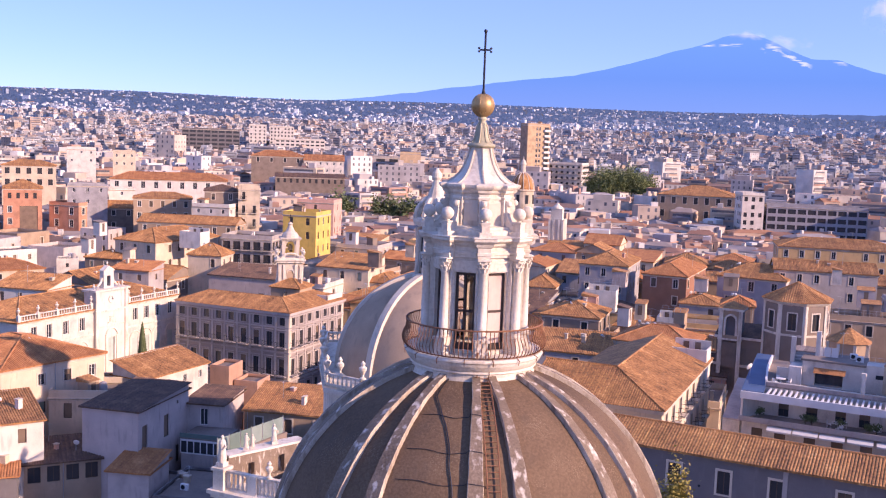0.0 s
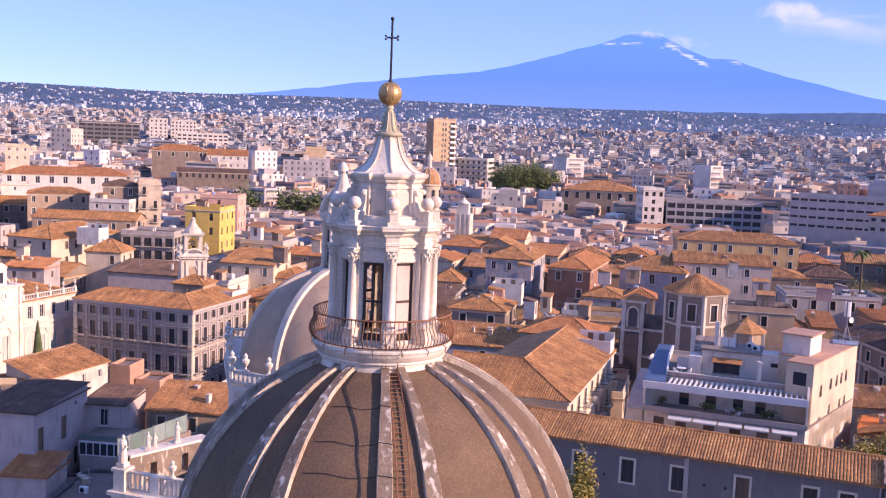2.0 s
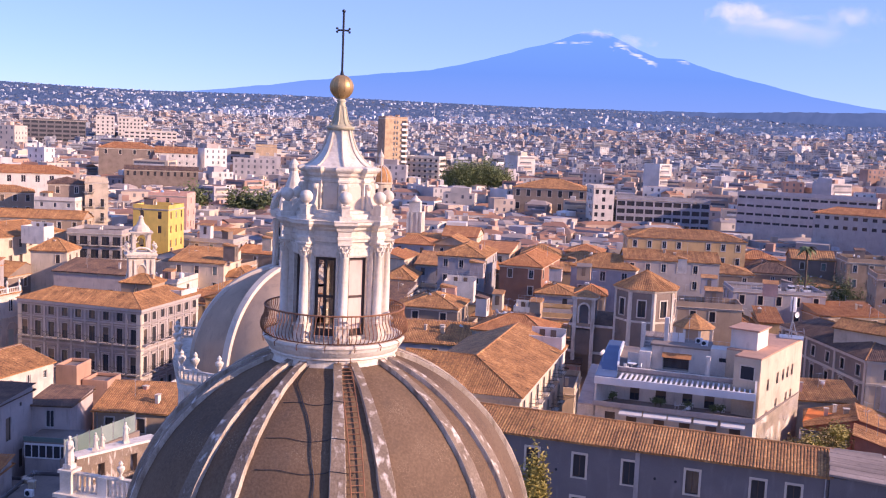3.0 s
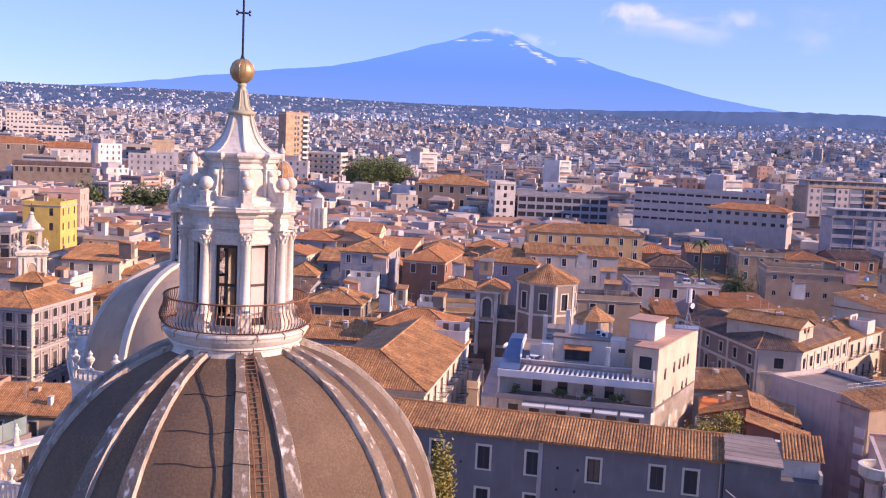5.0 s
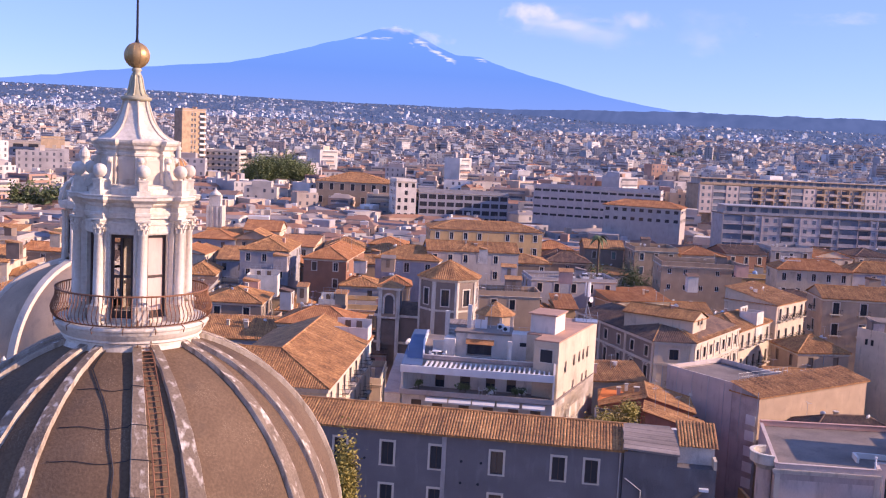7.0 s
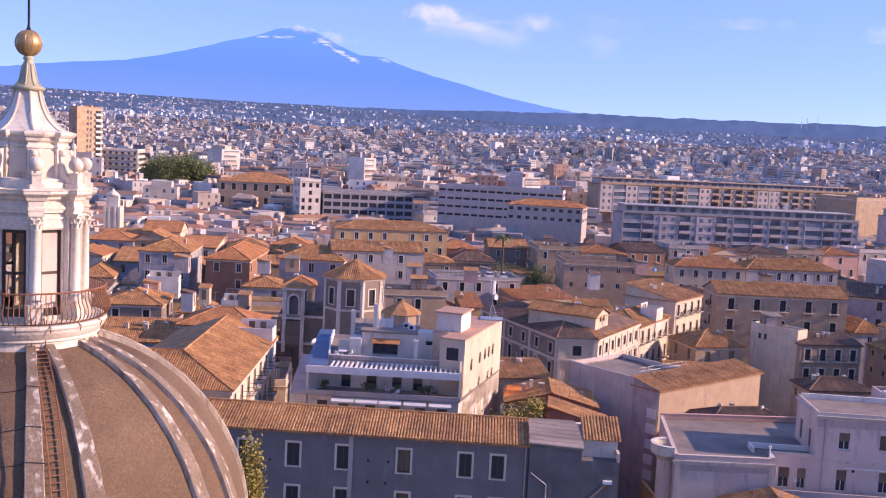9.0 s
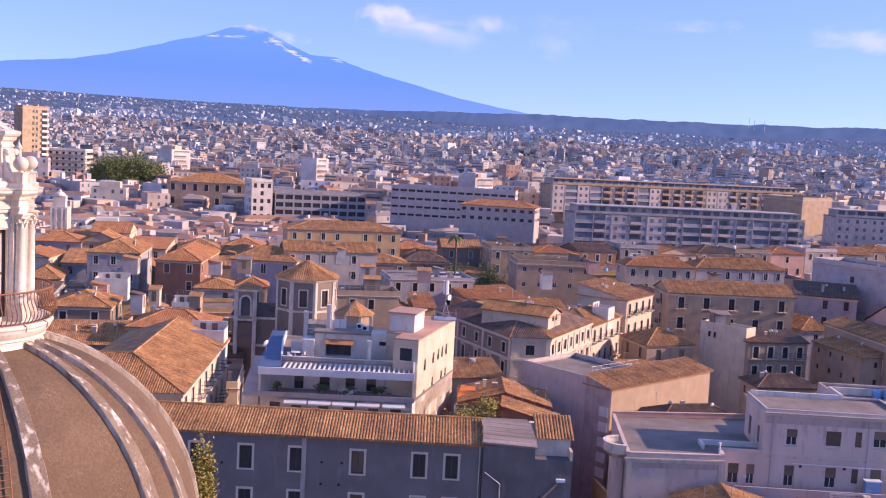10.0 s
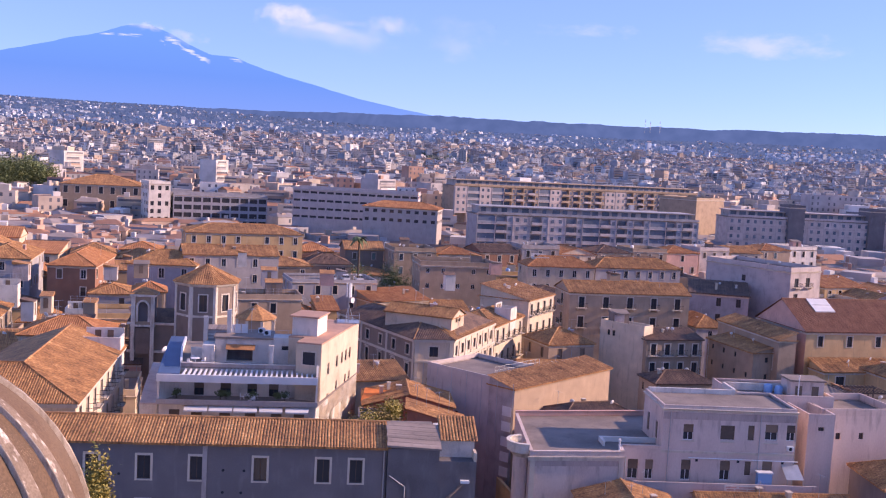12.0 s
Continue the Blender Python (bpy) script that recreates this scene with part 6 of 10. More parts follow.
tower_balconies()
house("cream ten-storey apartment slab with balconies", 65.3, 597.1, -18, 20, 24, 42.4, "white", "flat", rows=7, storey=3.2, bay=3, win=(1.3, 1.3), style="b", seed=36, name="apartment_block", category="block", skip=0, sides="fr")
house("long grey plastered monastery wing with framed windows", 6.5, 96.1, -27.7, 43.3, 7.6, 27, "dark", "gable", 1.25, TILE, rows=0, seed=37, name="monastery", category="monastery", cornice=False, group="",
      openings=[("f", u, z, 1.12, 2.1, "s") for u in (12.9, 17.8, 22.2, 26.7, 32.2, 37.7, 40.6) for z in (23.7, 19.7)] + [("f", u, z, 1.12, 2.1, "s") for u in (2.8, 7.8) for z in (23.7, 19.7)], pitch=0.27, fine=True)
def corner_house():
    """A long house on a street corner: two tiled wings that meet in a hip."""
    t = thing("house", "white corner house with an L-shaped brown tiled roof", "house", pose(25.8, 108.7, 0, 0, 0, -24.5), "town houses")
    ze, zr, d, A, B = 25.0, 27.7, 14.0, 16.0, 32.0      # eaves, ridge, depth of a wing, lengths of the two wings
    # local axes: x to the right along the front, the corner at the origin, y back
    body = Mesh().facade((-A, 0), (1, 0), A, -1, ze, [])
    side = [2.5 + 4.2 * i for i in range(7)]
    tops = [(22.0, 2.1), (17.8, 2.3), (13.6, 2.3)]
    body.facade((0, 0), (0, 1), B, -1, ze, [(u - 0.55, u + 0.55, z, z + h) for u in side for z, h in tops])
    body.quad((0, B, -1), (-d, B, -1), (-d, B, ze), (0, B, ze)).quad((-d, B, -1), (-d, d, -1), (-d, d, ze), (-d, B, ze))
    body.quad((-d, d, -1), (-A, d, -1), (-A, d, ze), (-d, d, ze)).quad((-A, d, -1), (-A, 0, -1), (-A, 0, ze), (-A, d, ze))
    part("wall", body, WALLS["cream"], t)
    for u in side:
        for z, h in tops:
            w = part("window", window_mesh(1.1, h, "s", TRIM), None, t, m=pose(0, u, z, 0, 0, 90))
            balcony(1.1, TRIM, w)
    o, m = 0.4, d / 2
    e = [(-A, -o, ze), (o, -o, ze), (o, B, ze), (-d - o, B, ze), (-d - o, d + o, ze), (-A, d + o, ze)]
    r = [(-A, m, zr), (-m, m, zr), (-m, B, zr)]
    roof = part("roof", Mesh().add(e + r, [(0, 1, 7, 6), (1, 2, 8, 7), (3, 4, 7, 8), (4, 5, 6, 7), (2, 3, 8), (5, 0, 6), (5, 4, 3, 2, 1, 0)]), TILE, t)
    for k, (p, q, a, b) in enumerate(((e[0], e[1], r[0], r[1]), (e[1], e[2], r[1], r[2]))):
        rows = Mesh()
        tile_rows(rows, p, q, a, b, 0.28, 90 + k)
        tagged(part("roof_tiles", rows, TILE, roof), kind="stuff")
    up = Vector((0, 0, 0.05))
    part("ridge", Mesh().tube([Vector(r[0]) + up, Vector(r[1]) + up, Vector(r[2]) + up], 0.14, 6), TILE, roof)
    part("hip_ridge", Mesh().tube([Vector(e[1]) + up, Vector(r[1]) + up], 0.14, 6), TILE, roof)
    part("cornice", Mesh().box(-A, 0.25, -0.28, 0.0, ze - 0.5, ze - 0.06), TRIM, t)
    part("cornice", Mesh().box(0.0, 0.28, 0.0, B, ze - 0.5, ze - 0.06), TRIM, t)
    for lx, ly, hl, hw in ((-8, 7, 8, 7), (-7, 22, 7, 11)):
        c = pose(25.8, 108.7, 0, 0, 0, -24.5) @ Vector((lx, ly, 0))
        TAKEN.append((c.x, c.y, hl, hw, radians(-24.5)))


corner_house()
house("tiled house with a white roof terrace", 28, 152, -24, 12, 10, 24.5, "cream", "hip", 2.0, TILE_ORANGE, rows=2, seed=382, style="sb", clutter=1)
house("tan church annex behind the terraces", 73, 188, -17, 15, 8, 23, "tan", "flat", rows=1, style="s", seed=40)
house("white building with a parking deck roof", 97, 209, -14, 20, 12, 23, "blue", "flat", rows=2, style="s", seed=41, parapet=0.5)
corner_palace()
house("pale attic storey with a small arched window", 95.8, 141.9, 35, 6.0, 12.5, 25.6, "cream", "gabley", 1.3, TILE, rows=0, seed=43, openings=[("f", 2.4, 24.5, 0.8, 1.0, ""), ("f", 3.9, 24.5, 0.8, 1.1, "")], cornice=False)
house("lower palace wing with pale window frames", 112.6, 151.9, 34, 17, 10, 21.6, "cream", "hip", 2.0, TILE, rows=2, storey=4.4, bay=2.8, win=(1.1, 2.4), style="sb", seed=431, skip=0)
house("house with a tall tiled roof behind the palace", 127.8, 161.2, 29, 14, 11, 24.7, "cream", "shed", 2.4, rows=3, storey=4.2, style="sb", seed=44, win=(1.1, 2.3), sides="f", bay=2.7, skip=0)
house("low house with a small tiled hip roof", 122, 147, -10, 10, 10, 18.5, "tan", "hip", 2.4, rows=1, style="h", seed=45)
house("big plain house with a long grey tiled roof", 86.6, 111.5, 15, 25, 4.6, 20.8, "lilac", "shed", 1.2, TILE, rows=0, front_wall="tan", seed=46, cornice=False, openings=[("r", 4, 15, 1.2, 2.0, "s")], group="")
house("plain lilac rear wing with a flat terrace roof", 85.4, 116.0, 15, 12, 12.2, 21.2, "lilac", "flat", rows=0, seed=461, cornice=False, openings=[("l", 5, 14.5, 0.6, 0.9, ""), ("l", 6.2, 14.5, 0.6, 0.9, "")], parapet=0.6, group="")
house("small tiled house with a terrace", 72, 133, -14, 9, 8, 18.5, "cream", "shed", 1.4, rows=0, seed=47, cornice=False)
house("small shed-roofed house with a red wall among roofs", 67.4, 109.1, -32, 7.2, 5.2, 18.5, "red", "shedr", 2.0, TILE, rows=0, seed=48, cornice=False)
house("flat-roofed block among old roofs", 60.9, 110.4, -28, 5.4, 5, 19.3, "dark", "flat", rows=0, seed=481, cornice=False, parapet=0.25, group="")
house("pale rose villa block with brown shutters and a flat roof", 91.1, 87.2, -29.5, 17.0, 8.8, 23.75, "rose", "flat", rows=0, seed=49, name="villa", category="house", group="", parapet=0.22, fine=True,
      openings=[("f", 3.3, 19.6, 1.3, 2.0, "rw"), ("f", 8.3, 19.8, 1.8, 1.8, "h"), ("f", 11.3, 19.8, 0.8, 1.9, "h"), ("f", 13.9, 19.9, 1.6, 2.0, "rw"), ("f", 16.4, 19.9, 1.1, 2.0, "rw"),
                ("f", 3.3, 14.5, 1.2, 2.6, "rw"), ("f", 8.3, 14.6, 1.3, 2.5, "rw"), ("f", 11.2, 15.3, 0.8, 1.8, "h"), ("f", 13.7, 14.7, 1.3, 2.6, "rw"), ("l", 2.4, 19.0, 1.1, 2.4, "h"), ("l", 6.2, 19.0, 1.0, 2.2, "h")])
house("small stair tower of the villa", 109.6, 79.8, -27, 3.6, 7, 21.6, "rose", "flat", rows=0, seed=491, group="", parapet=1.2, openings=[("f", 1.8, 20.6, 0.8, 0.5, "")], cornice=False)
house("rear flat-roofed wing of the villa", 106.2, 88.8, -29.5, 13.5, 9.5, 23.4, "rose", "flat", rows=0, seed=492, group="", parapet=0.3, cornice=False)
house("pale annex beside the villa", 113.4, 80.6, -22, 11.5, 9, 22, "rose", "flat", rows=0, seed=51, openings=[("f", 2.6, 18.8, 0.7, 0.9, ""), ("f", 6, 18.8, 0.7, 0.9, "")], cornice=False, group="")
house("cream palace with balconies and a brown tiled roof", 144.6, 168, -23, 28.1, 11, 25, "tan", "gable", 2.0, rows=2, storey=4.4, bay=5.2, win=(1.3, 2.4), style="sb", seed=52, name="palace", category="palace", skip=0)
house("tan four-storey house with a roof terrace", 136.2, 216.8, -22, 20, 12, 25.5, "tan", "flat", rows=2, bay=3.6, style="w", win=(1, 1.3), seed=53, clutter=4)
house("long house with a red tiled roof", 169, 214, -22, 19, 10, 25, "cream", "hip", 2.4, TILE_ORANGE, rows=2, style="sw", seed=54)
house("long house with a brown tiled roof", 188, 208, -18, 26, 10, 25, "blue", "hip", 2.4, rows=2, style="sw", seed=55, clutter=2)
house("large plain pale apartment block", 201.8, 180.8, -88, 25.7, 12, 30.2, "lilac", "flat", rows=0, seed=56, openings=[("f", 12, 26.2, 1.2, 1.5, ""), ("f", 12, 22.2, 1.2, 1.5, ""), ("r", 2.5, 26.2, 1.6, 2.2, "b"), ("r", 7, 26.2, 1.6, 2.2, "b"), ("r", 2.5, 22.4, 1.6, 2.2, "b")], clutter=3)
house("church with an orange tiled gable roof", 161.2, 119, -20, 44, 17.5, 24, "pink", "gable", 5.0, TILE_RED, rows=1, bay=6, style="s", seed=57, name="church", category="church", group="", sides="f", front_wall="ochre")
house("low brown chapel with arched windows along a church gable", 163.3, 142.1, -110, 23, 3.6, 22.4, "tan", "shed", 1.4, TILE, rows=0, seed=571, name="chapel", category="chapel", group="",
      openings=[("f", 8.5, 17.2, 1.5, 3.2, ""), ("f", 20.5, 16.4, 1.5, 3.2, "s")])
house("low brown lodge with small windows by a chapel", 156.3, 138.4, -106, 15.6, 6.0, 19.6, "tan", "shed", 1.4, TILE, rows=2, storey=3.2, bay=3.4, win=(0.7, 1.0), style="", seed=572, cornice=False)
house("low sunlit aisle with a tiled lean-to roof", 160, 113.5, -20, 20, 5, 17.5, "ochre", "shed", 1.6, TILE, rows=1, bay=5, win=(1.8, 2.6), style="s", seed=573, clutter=2)
house("shaded blue-grey house with a sloping roof", 184.5, 170.0, -45.6, 13.9, 11, 23.6, "blue", "shed", 2.2, TILE_DARK, rows=2, bay=3.4, style="", seed=58)
slab_block("long grey apartment slab with rows of recessed balconies", 210.3, 297.2, -18.4, 89, 14, 33.2, 6, "blue", 3)
slab_block("second long tan apartment slab with terraces", 268, 398, -7, 147, 14, 40, 4, "tan", 4)
house("tall tan end wall of a modern block", 350.5, 322, 12, 25, 20, 40, "tan", "flat", rows=0, seed=611, name="apartment_slab", category="apartment block")
slab_block("pale apartment slab with dark stair towers", 335, 289.5, -28, 92, 14, 34.5, 6, "lilac", 5, "wwbwwb")
for sx in (26, 62):
    house("dark rendered stair tower of an apartment slab", 335 + sx * 0.883 - 0.7, 289.5 - sx * 0.469 - 1.3, -28, 7, 10, 40, "dark", "flat", rows=0, seed=612, name="stair_tower", category="tower")
ROW = [("tan", "flat", 25.5), ("cream", "hip", 24.5), ("brick", "gable", 25), ("grey", "flat", 26.5), ("cream", "gabley", 24.5), ("stone", "hip", 25), ("tan", "flat", 25.5), ("pink", "hip", 25), ("lilac", "flat", 26), ("cream", "gable", 25), ("tan", "hip", 26), ("white", "flat", 26.5)]
for i, (wall, roof, ze) in enumerate(ROW):
    house({"flat": "old terraced house with a cluttered flat roof", "hip": "old town house with a tiled hip roof", "gable": "old town house with a long tiled roof", "gabley": "old gabled town house with a tiled roof"}[roof],
          148 + 14.6 * i, 250 - 1.2 * i, -17 + 3 * (i % 3), 12.5, 13, ze, wall, roof, 2.0, (TILE, TILE_ORANGE, TILE_DARK)[i % 3], rows=2, bay=3.2, style="s?", seed=620 + i, clutter=4)
house("small ochre house with an orange tiled roof", 240, 172, -10, 15, 10, 23, "ochre", "shed", 2.2, TILE_ORANGE, rows=1, style="s", seed=640, clutter=2)
house("white terrace house among tiled roofs", 228, 181, -15, 10, 9, 23.5, "white", "flat", rows=1, style="w", seed=641, clutter=3)
house("low shaded house with a row of windows", 138.0, 137.2, -17, 12.0, 6, 20.4, "tan", "shed", 1.3, TILE_DARK, rows=2, storey=3.6, bay=2.7, style="sb", win=(1.1, 2.1), seed=62, cornice=False, skip=0, sides="f")
house("plain tan house with a flat terrace roof", 138.3, 138.4, 14, 3.2, 10, 22.3, "cream", "flat", rows=0, openings=[("l", 2.0, 19.8, 0.6, 1.1, ""), ("l", 3.2, 19.8, 0.6, 1.1, "")], seed=63, cornice=False, parapet=0.4)

# stubby blocks at the end of the monastery wing
def monastery_end():
    t = thing("annex", "plain grey rendered annex with a sloping slab roof", "building", pose(6.5, 96.1, 0, 0, 0, -27.7))
    u0 = 43.35
    part("wall", Mesh().box(u0, u0 + 4.6, -0.35, 7.4, -1, 27.0), WALLS["dark"], t)
    part("roof", Mesh().box(u0 + 0.1, u0 + 4.5, 3.3, 7.3, 27.0, 27.5), ROOF_FLAT, t)
    for k in range(6):
        a, b = k / 6, (k + 0.94) / 6
        rise = lambda f: (-0.6 + 3.9 * f, 27.3 + 1.15 * f)
        (y0, z0), (y1, z1) = rise(a), rise(b)
        part("roof_board", Mesh().add([(u0 - 0.1 + 0.05 * (k % 2), y0, z0 - 0.1), (u0 + 4.75, y0, z0 - 0.35), (u0 + 4.75, y1, z1 - 0.35), (u0 - 0.1 + 0.05 * (k % 2), y1, z1 - 0.1)] + [(u0 - 0.1 + 0.05 * (k % 2), y0, z0 + 0.08), (u0 + 4.75, y0, z0 - 0.17), (u0 + 4.75, y1, z1 - 0.17), (u0 - 0.1 + 0.05 * (k % 2), y1, z1 + 0.08)],
             [(4, 5, 6, 7), (0, 1, 5, 4), (1, 2, 6, 5), (2, 3, 7, 6), (3, 0, 4, 7)]), WOOD_GREY, t, "weathered grey roof board" if k == 0 else "")
    part("lower_wall", Mesh().box(u0 + 4.6, u0 + 8.0, -0.1, 7.4, -1, 25.9), WALLS["dark"], t)
    part("niche", Mesh().box(u0 + 4.6, u0 + 7.9, 1.2, 7.2, 25.9, 27.4), WALLS["white"], t, "white recessed terrace wall")
    part("terrace_parapet", Mesh().box(u0 + 7.75, u0 + 8.0, -0.1, 1.2, 25.9, 26.7), WALLS["cream"], t)
    part("drainpipe", Mesh().tube([(u0 - 0.3, -0.15, 5), (u0 - 0.3, -0.15, 26.8)], 0.07, 6), METAL, t)
    part("drainpipe", Mesh().tube([(u0 + 1.6, -0.45, 5), (u0 + 1.6, -0.45, 23.6), (u0 + 0.2, -0.45, 24.6)], 0.06, 6), METAL, t)
    part("sloping_pipe", Mesh().tube([(u0 + 6.9, -0.2, 24.0), (u0 + 3.6, -0.45, 20.6)], 0.12, 6), WALLS["stone"], t)
    part("vent_box", Mesh().box(u0 + 6.6, u0 + 7.4, -0.5, -0.1, 24.0, 24.25), WHITE_PAINT, t)
    roof = part("roof", Mesh().add([(u0 + 4.7, 0.9, 27.5), (u0 + 8.2, 0.9, 27.5), (u0 + 8.2, 4.6, 28.8), (u0 + 4.7, 4.6, 28.8)], [(0, 1, 2, 3)]), TILE, t)
    rows = Mesh()
    tile_rows(rows, (u0 + 4.7, 0.9, 27.52), (u0 + 8.2, 0.9, 27.52), (u0 + 4.7, 4.6, 28.82), (u0 + 8.2, 4.6, 28.82), 0.27, 5)
    tagged(part("roof_tiles", rows, TILE, roof), kind="stuff")
    part("pilaster", Mesh().box(27.2, 27.6, -0.12, 0.02, 8, 26.9), WALLS["grey"], t)
    for u, z in ((29.0, 24.6), (30.8, 24.6), (29.0, 22.6), (30.6, 22.6), (15.2, 23.8), (20.1, 24.1), (u0 + 5.3, 22.4), (u0 + 6.8, 21.2)):
        part("putlog_hole", Mesh().lathe([(0.01, 0.0), (0.09, 0.0), (0.13, 0.012), (0.13, -0.05)], 8), DARK_IRON, t, m=pose(u, -0.13 if u > u0 else -0.02, z, 90, 0, 0))
    TAKEN.append((48, 77, 6, 6, 0))


monastery_end()


# roof balustrade and clock gable of the white palace
def palace_top():
    t = thing("clock_gable", "white carved palace gable with a clock and open bell arch", "gable", pose(-67.5, 160.8, 0, 0, 0, 64))
    part("wall", Mesh().facade((16.6, -0.45), (1, 0), 7.8, 10, 25.0, [(3.1, 4.7, 12.2, 16.4)], 0.4), WALLS["white"], t)
    part("gable_back", Mesh().box(16.6, 24.4, -0.02, 2.2, 10, 25.0).box(16.6, 16.75, -0.45, -0.02, 10, 25.0).box(24.25, 24.4, -0.45, -0.02, 10, 25.0), WALLS["white"], t)
    part("door_leaf", Mesh().box(19.7, 20.48, -0.12, -0.04, 12.2, 16.4).box(20.52, 21.3, -0.12, -0.04, 12.2, 16.4), PALE_SHUTTER, t)
    part("arch_moulding", Mesh().tube([(20.5 + 1.5 * math.cos(a), -0.52, 16.6 + 1.5 * math.sin(a)) for a in np.linspace(0, math.pi, 13)], 0.18, 6), STONE, t)
    for x in (19.2, 21.8):
        part("pilaster", Mesh().box(x - 0.22, x + 0.22, -0.62, -0.45, 10, 16.7), STONE, t)
    part("crest", Mesh().lathe([(0.01, 0.25), (0.45, 0.2), (0.6, 0.0)], 10).box(-0.9, 0.9, -0.5, -0.3, 0.0, 0.2).box(-0.5, 0.5, 0.5, 0.7, 0.0, 0.2), STONE, t, "carved stone crest", m=pose(20.5, -0.45, 19.6, 90, 0, 0))
    part("string_course", Mesh().box(16.6, 24.4, -0.6, -0.45, 18.5, 18.75), STONE, t)
    for x in (16.9, 24.1):
        part("pilaster", Mesh().box(x - 0.35, x + 0.35, -0.7, -0.45, 10, 25.0), STONE, t)
    part("cornice", Mesh().box(16.2, 24.8, -0.9, 2.4, 25.0, 25.35), STONE, t)
    part("cornice", Mesh().box(16.4, 24.6, -0.75, -0.45, 21.3, 21.6), STONE, t)
    part("clock_face", Mesh().lathe([(0.01, 0), (0.75, 0.0), (0.8, 0.08), (0.7, 0.14), (0.01, 0.12)], 24), WALLS["white"], t, m=pose(20.5, -0.48, 23.4, 90, 0, 0))
    part("clock_hand", Mesh().box(-0.04, 0.04, -0.7, -0.66, 0, 0.55).box(-0.04, 0.35, -0.7, -0.66, -0.04, 0.04), DARK_IRON, t, m=pose(20.5, 0, 23.4))
    part("bell_arch", Mesh().facade((19.3, 0.2), (1, 0), 2.4, 25.35, 28.4, [(0.75, 1.65, 25.7, 27.6)], 0.9), WALLS["white"], t)
    part("bell_arch_back", Mesh().box(19.3, 20.05, 0.25, 1.2, 25.35, 28.4).box(20.95, 21.7, 0.25, 1.2, 25.35, 28.4).box(20.05, 20.95, 0.25, 1.2, 27.6, 28.4), WALLS["white"], t)
    part("pediment", Mesh().prism([(19.1, 0.05), (21.9, 0.05), (21.9, 1.3), (19.1, 1.3)], 28.4, 28.6).add([(19.2, 0.1, 28.6), (21.8, 0.1, 28.6), (20.5, 0.1, 29.4), (19.2, 1.2, 28.6), (21.8, 1.2, 28.6), (20.5, 1.2, 29.4)], [(0, 1, 2), (5, 4, 3), (1, 4, 5, 2), (3, 0, 2, 5)]), STONE, t)
    part("finial", urn_mesh(0.6), STONE, t, m=pose(20.5, 0.6, 29.3))
    for s in (-1, 1):
        part("scroll", Mesh().tube([(20.5 + s * 1.25, 0.6, 27.2), (20.5 + s * 1.6, 0.6, 26.4), (20.5 + s * 2.3, 0.6, 25.8), (20.5 + s * 2.7, 0.6, 25.4)], 0.2, 6), STONE, t)
        part("finial", urn_mesh(0.7), STONE, t, m=pose(20.5 + s * 3.5, 0.3, 25.35))
        part("finial", urn_mesh(0.55), STONE, t, m=pose(20.5 + s * 2.6, 0.3, 25.35))
    bal = thing("roof_balustrade", "white stone roof balustrade with finials on a palace", "balustrade", pose(-67.5, 160.8, 0, 0, 0, 64))
    baluster_row(bal, (0, -0.1), (16.2, -0.1), 22.05, 1.0, 0.55)
    baluster_row(bal, (24.8, -0.1), (38.8, -0.1), 22.05, 1.0, 0.55)
    um = urn_mesh(0.85).data("finial", STONE)
    for x in (0.2, 4.2, 8.2, 12.2, 15.9, 25.2, 28.6, 32.0, 35.4, 38.6):
        part("pier", Mesh().box(x - 0.25, x + 0.25, -0.35, 0.15, 22.05, 23.15), STONE, bal)
        part("finial", um, None, bal, m=pose(x, -0.1, 23.15))
    for u in (27.0, 30.0, 33.0, 36.6, 13.9, 10.2):
        part("arch_moulding", Mesh().tube([(u + 1.25 * math.cos(a), -0.06, 15.4 + 1.1 * math.sin(a)) for a in np.linspace(0, math.pi, 11)] , 0.12, 5), STONE, t)
        part("pilaster", Mesh().box(u - 1.5, u - 1.3, -0.12, 0.0, 10, 15.6), STONE, t)
    part("string_course", Mesh().box(0, 16.5, -0.15, 0.0, 17.3, 17.6), STONE, t)
    part("string_course", Mesh().box(24.5, 38.8, -0.15, 0.0, 17.3, 17.6), STONE, t)


def baluster_row(parent, p, q, z, h=0.9, step=0.32, mat=None):
    """A balustrade from p to q: plinth, balusters as parts and a rail."""
    mat = mat or STONE
    p, q = Vector((p[0], p[1], 0)), Vector((q[0], q[1], 0))
    d = q - p
    n = max(2, int(d.length / step))
    up = Vector((0, 0, 1))
    part("plinth", Mesh().beam(p + up * (z + 0.08), q + up * (z + 0.08), 0.34, 0.16), mat, parent)
    part("handrail", Mesh().beam(p + up * (z + h - 0.07), q + up * (z + h - 0.07), 0.36, 0.14), mat, parent)
    b = Mesh().lathe([(0.07, 0.16), (0.09, 0.22), (0.12, 0.38), (0.07, 0.58), (0.08, h - 0.14)], 8).data("baluster", mat)
    for i in range(n):
        c = p + d * ((i + 0.5) / n)
        part("baluster", b, None, parent, m=pose(c.x, c.y, z))


def urn_mesh(s=1.0):
    return Mesh().lathe([(0.28 * s, 0), (0.28 * s, 0.12 * s), (0.12 * s, 0.22 * s), (0.1 * s, 0.4 * s), (0.32 * s, 0.8 * s), (0.34 * s, 1.0 * s), (0.14 * s, 1.15 * s), (0.2 * s, 1.35 * s), (0.02, 1.6 * s)], 12)


palace_top()
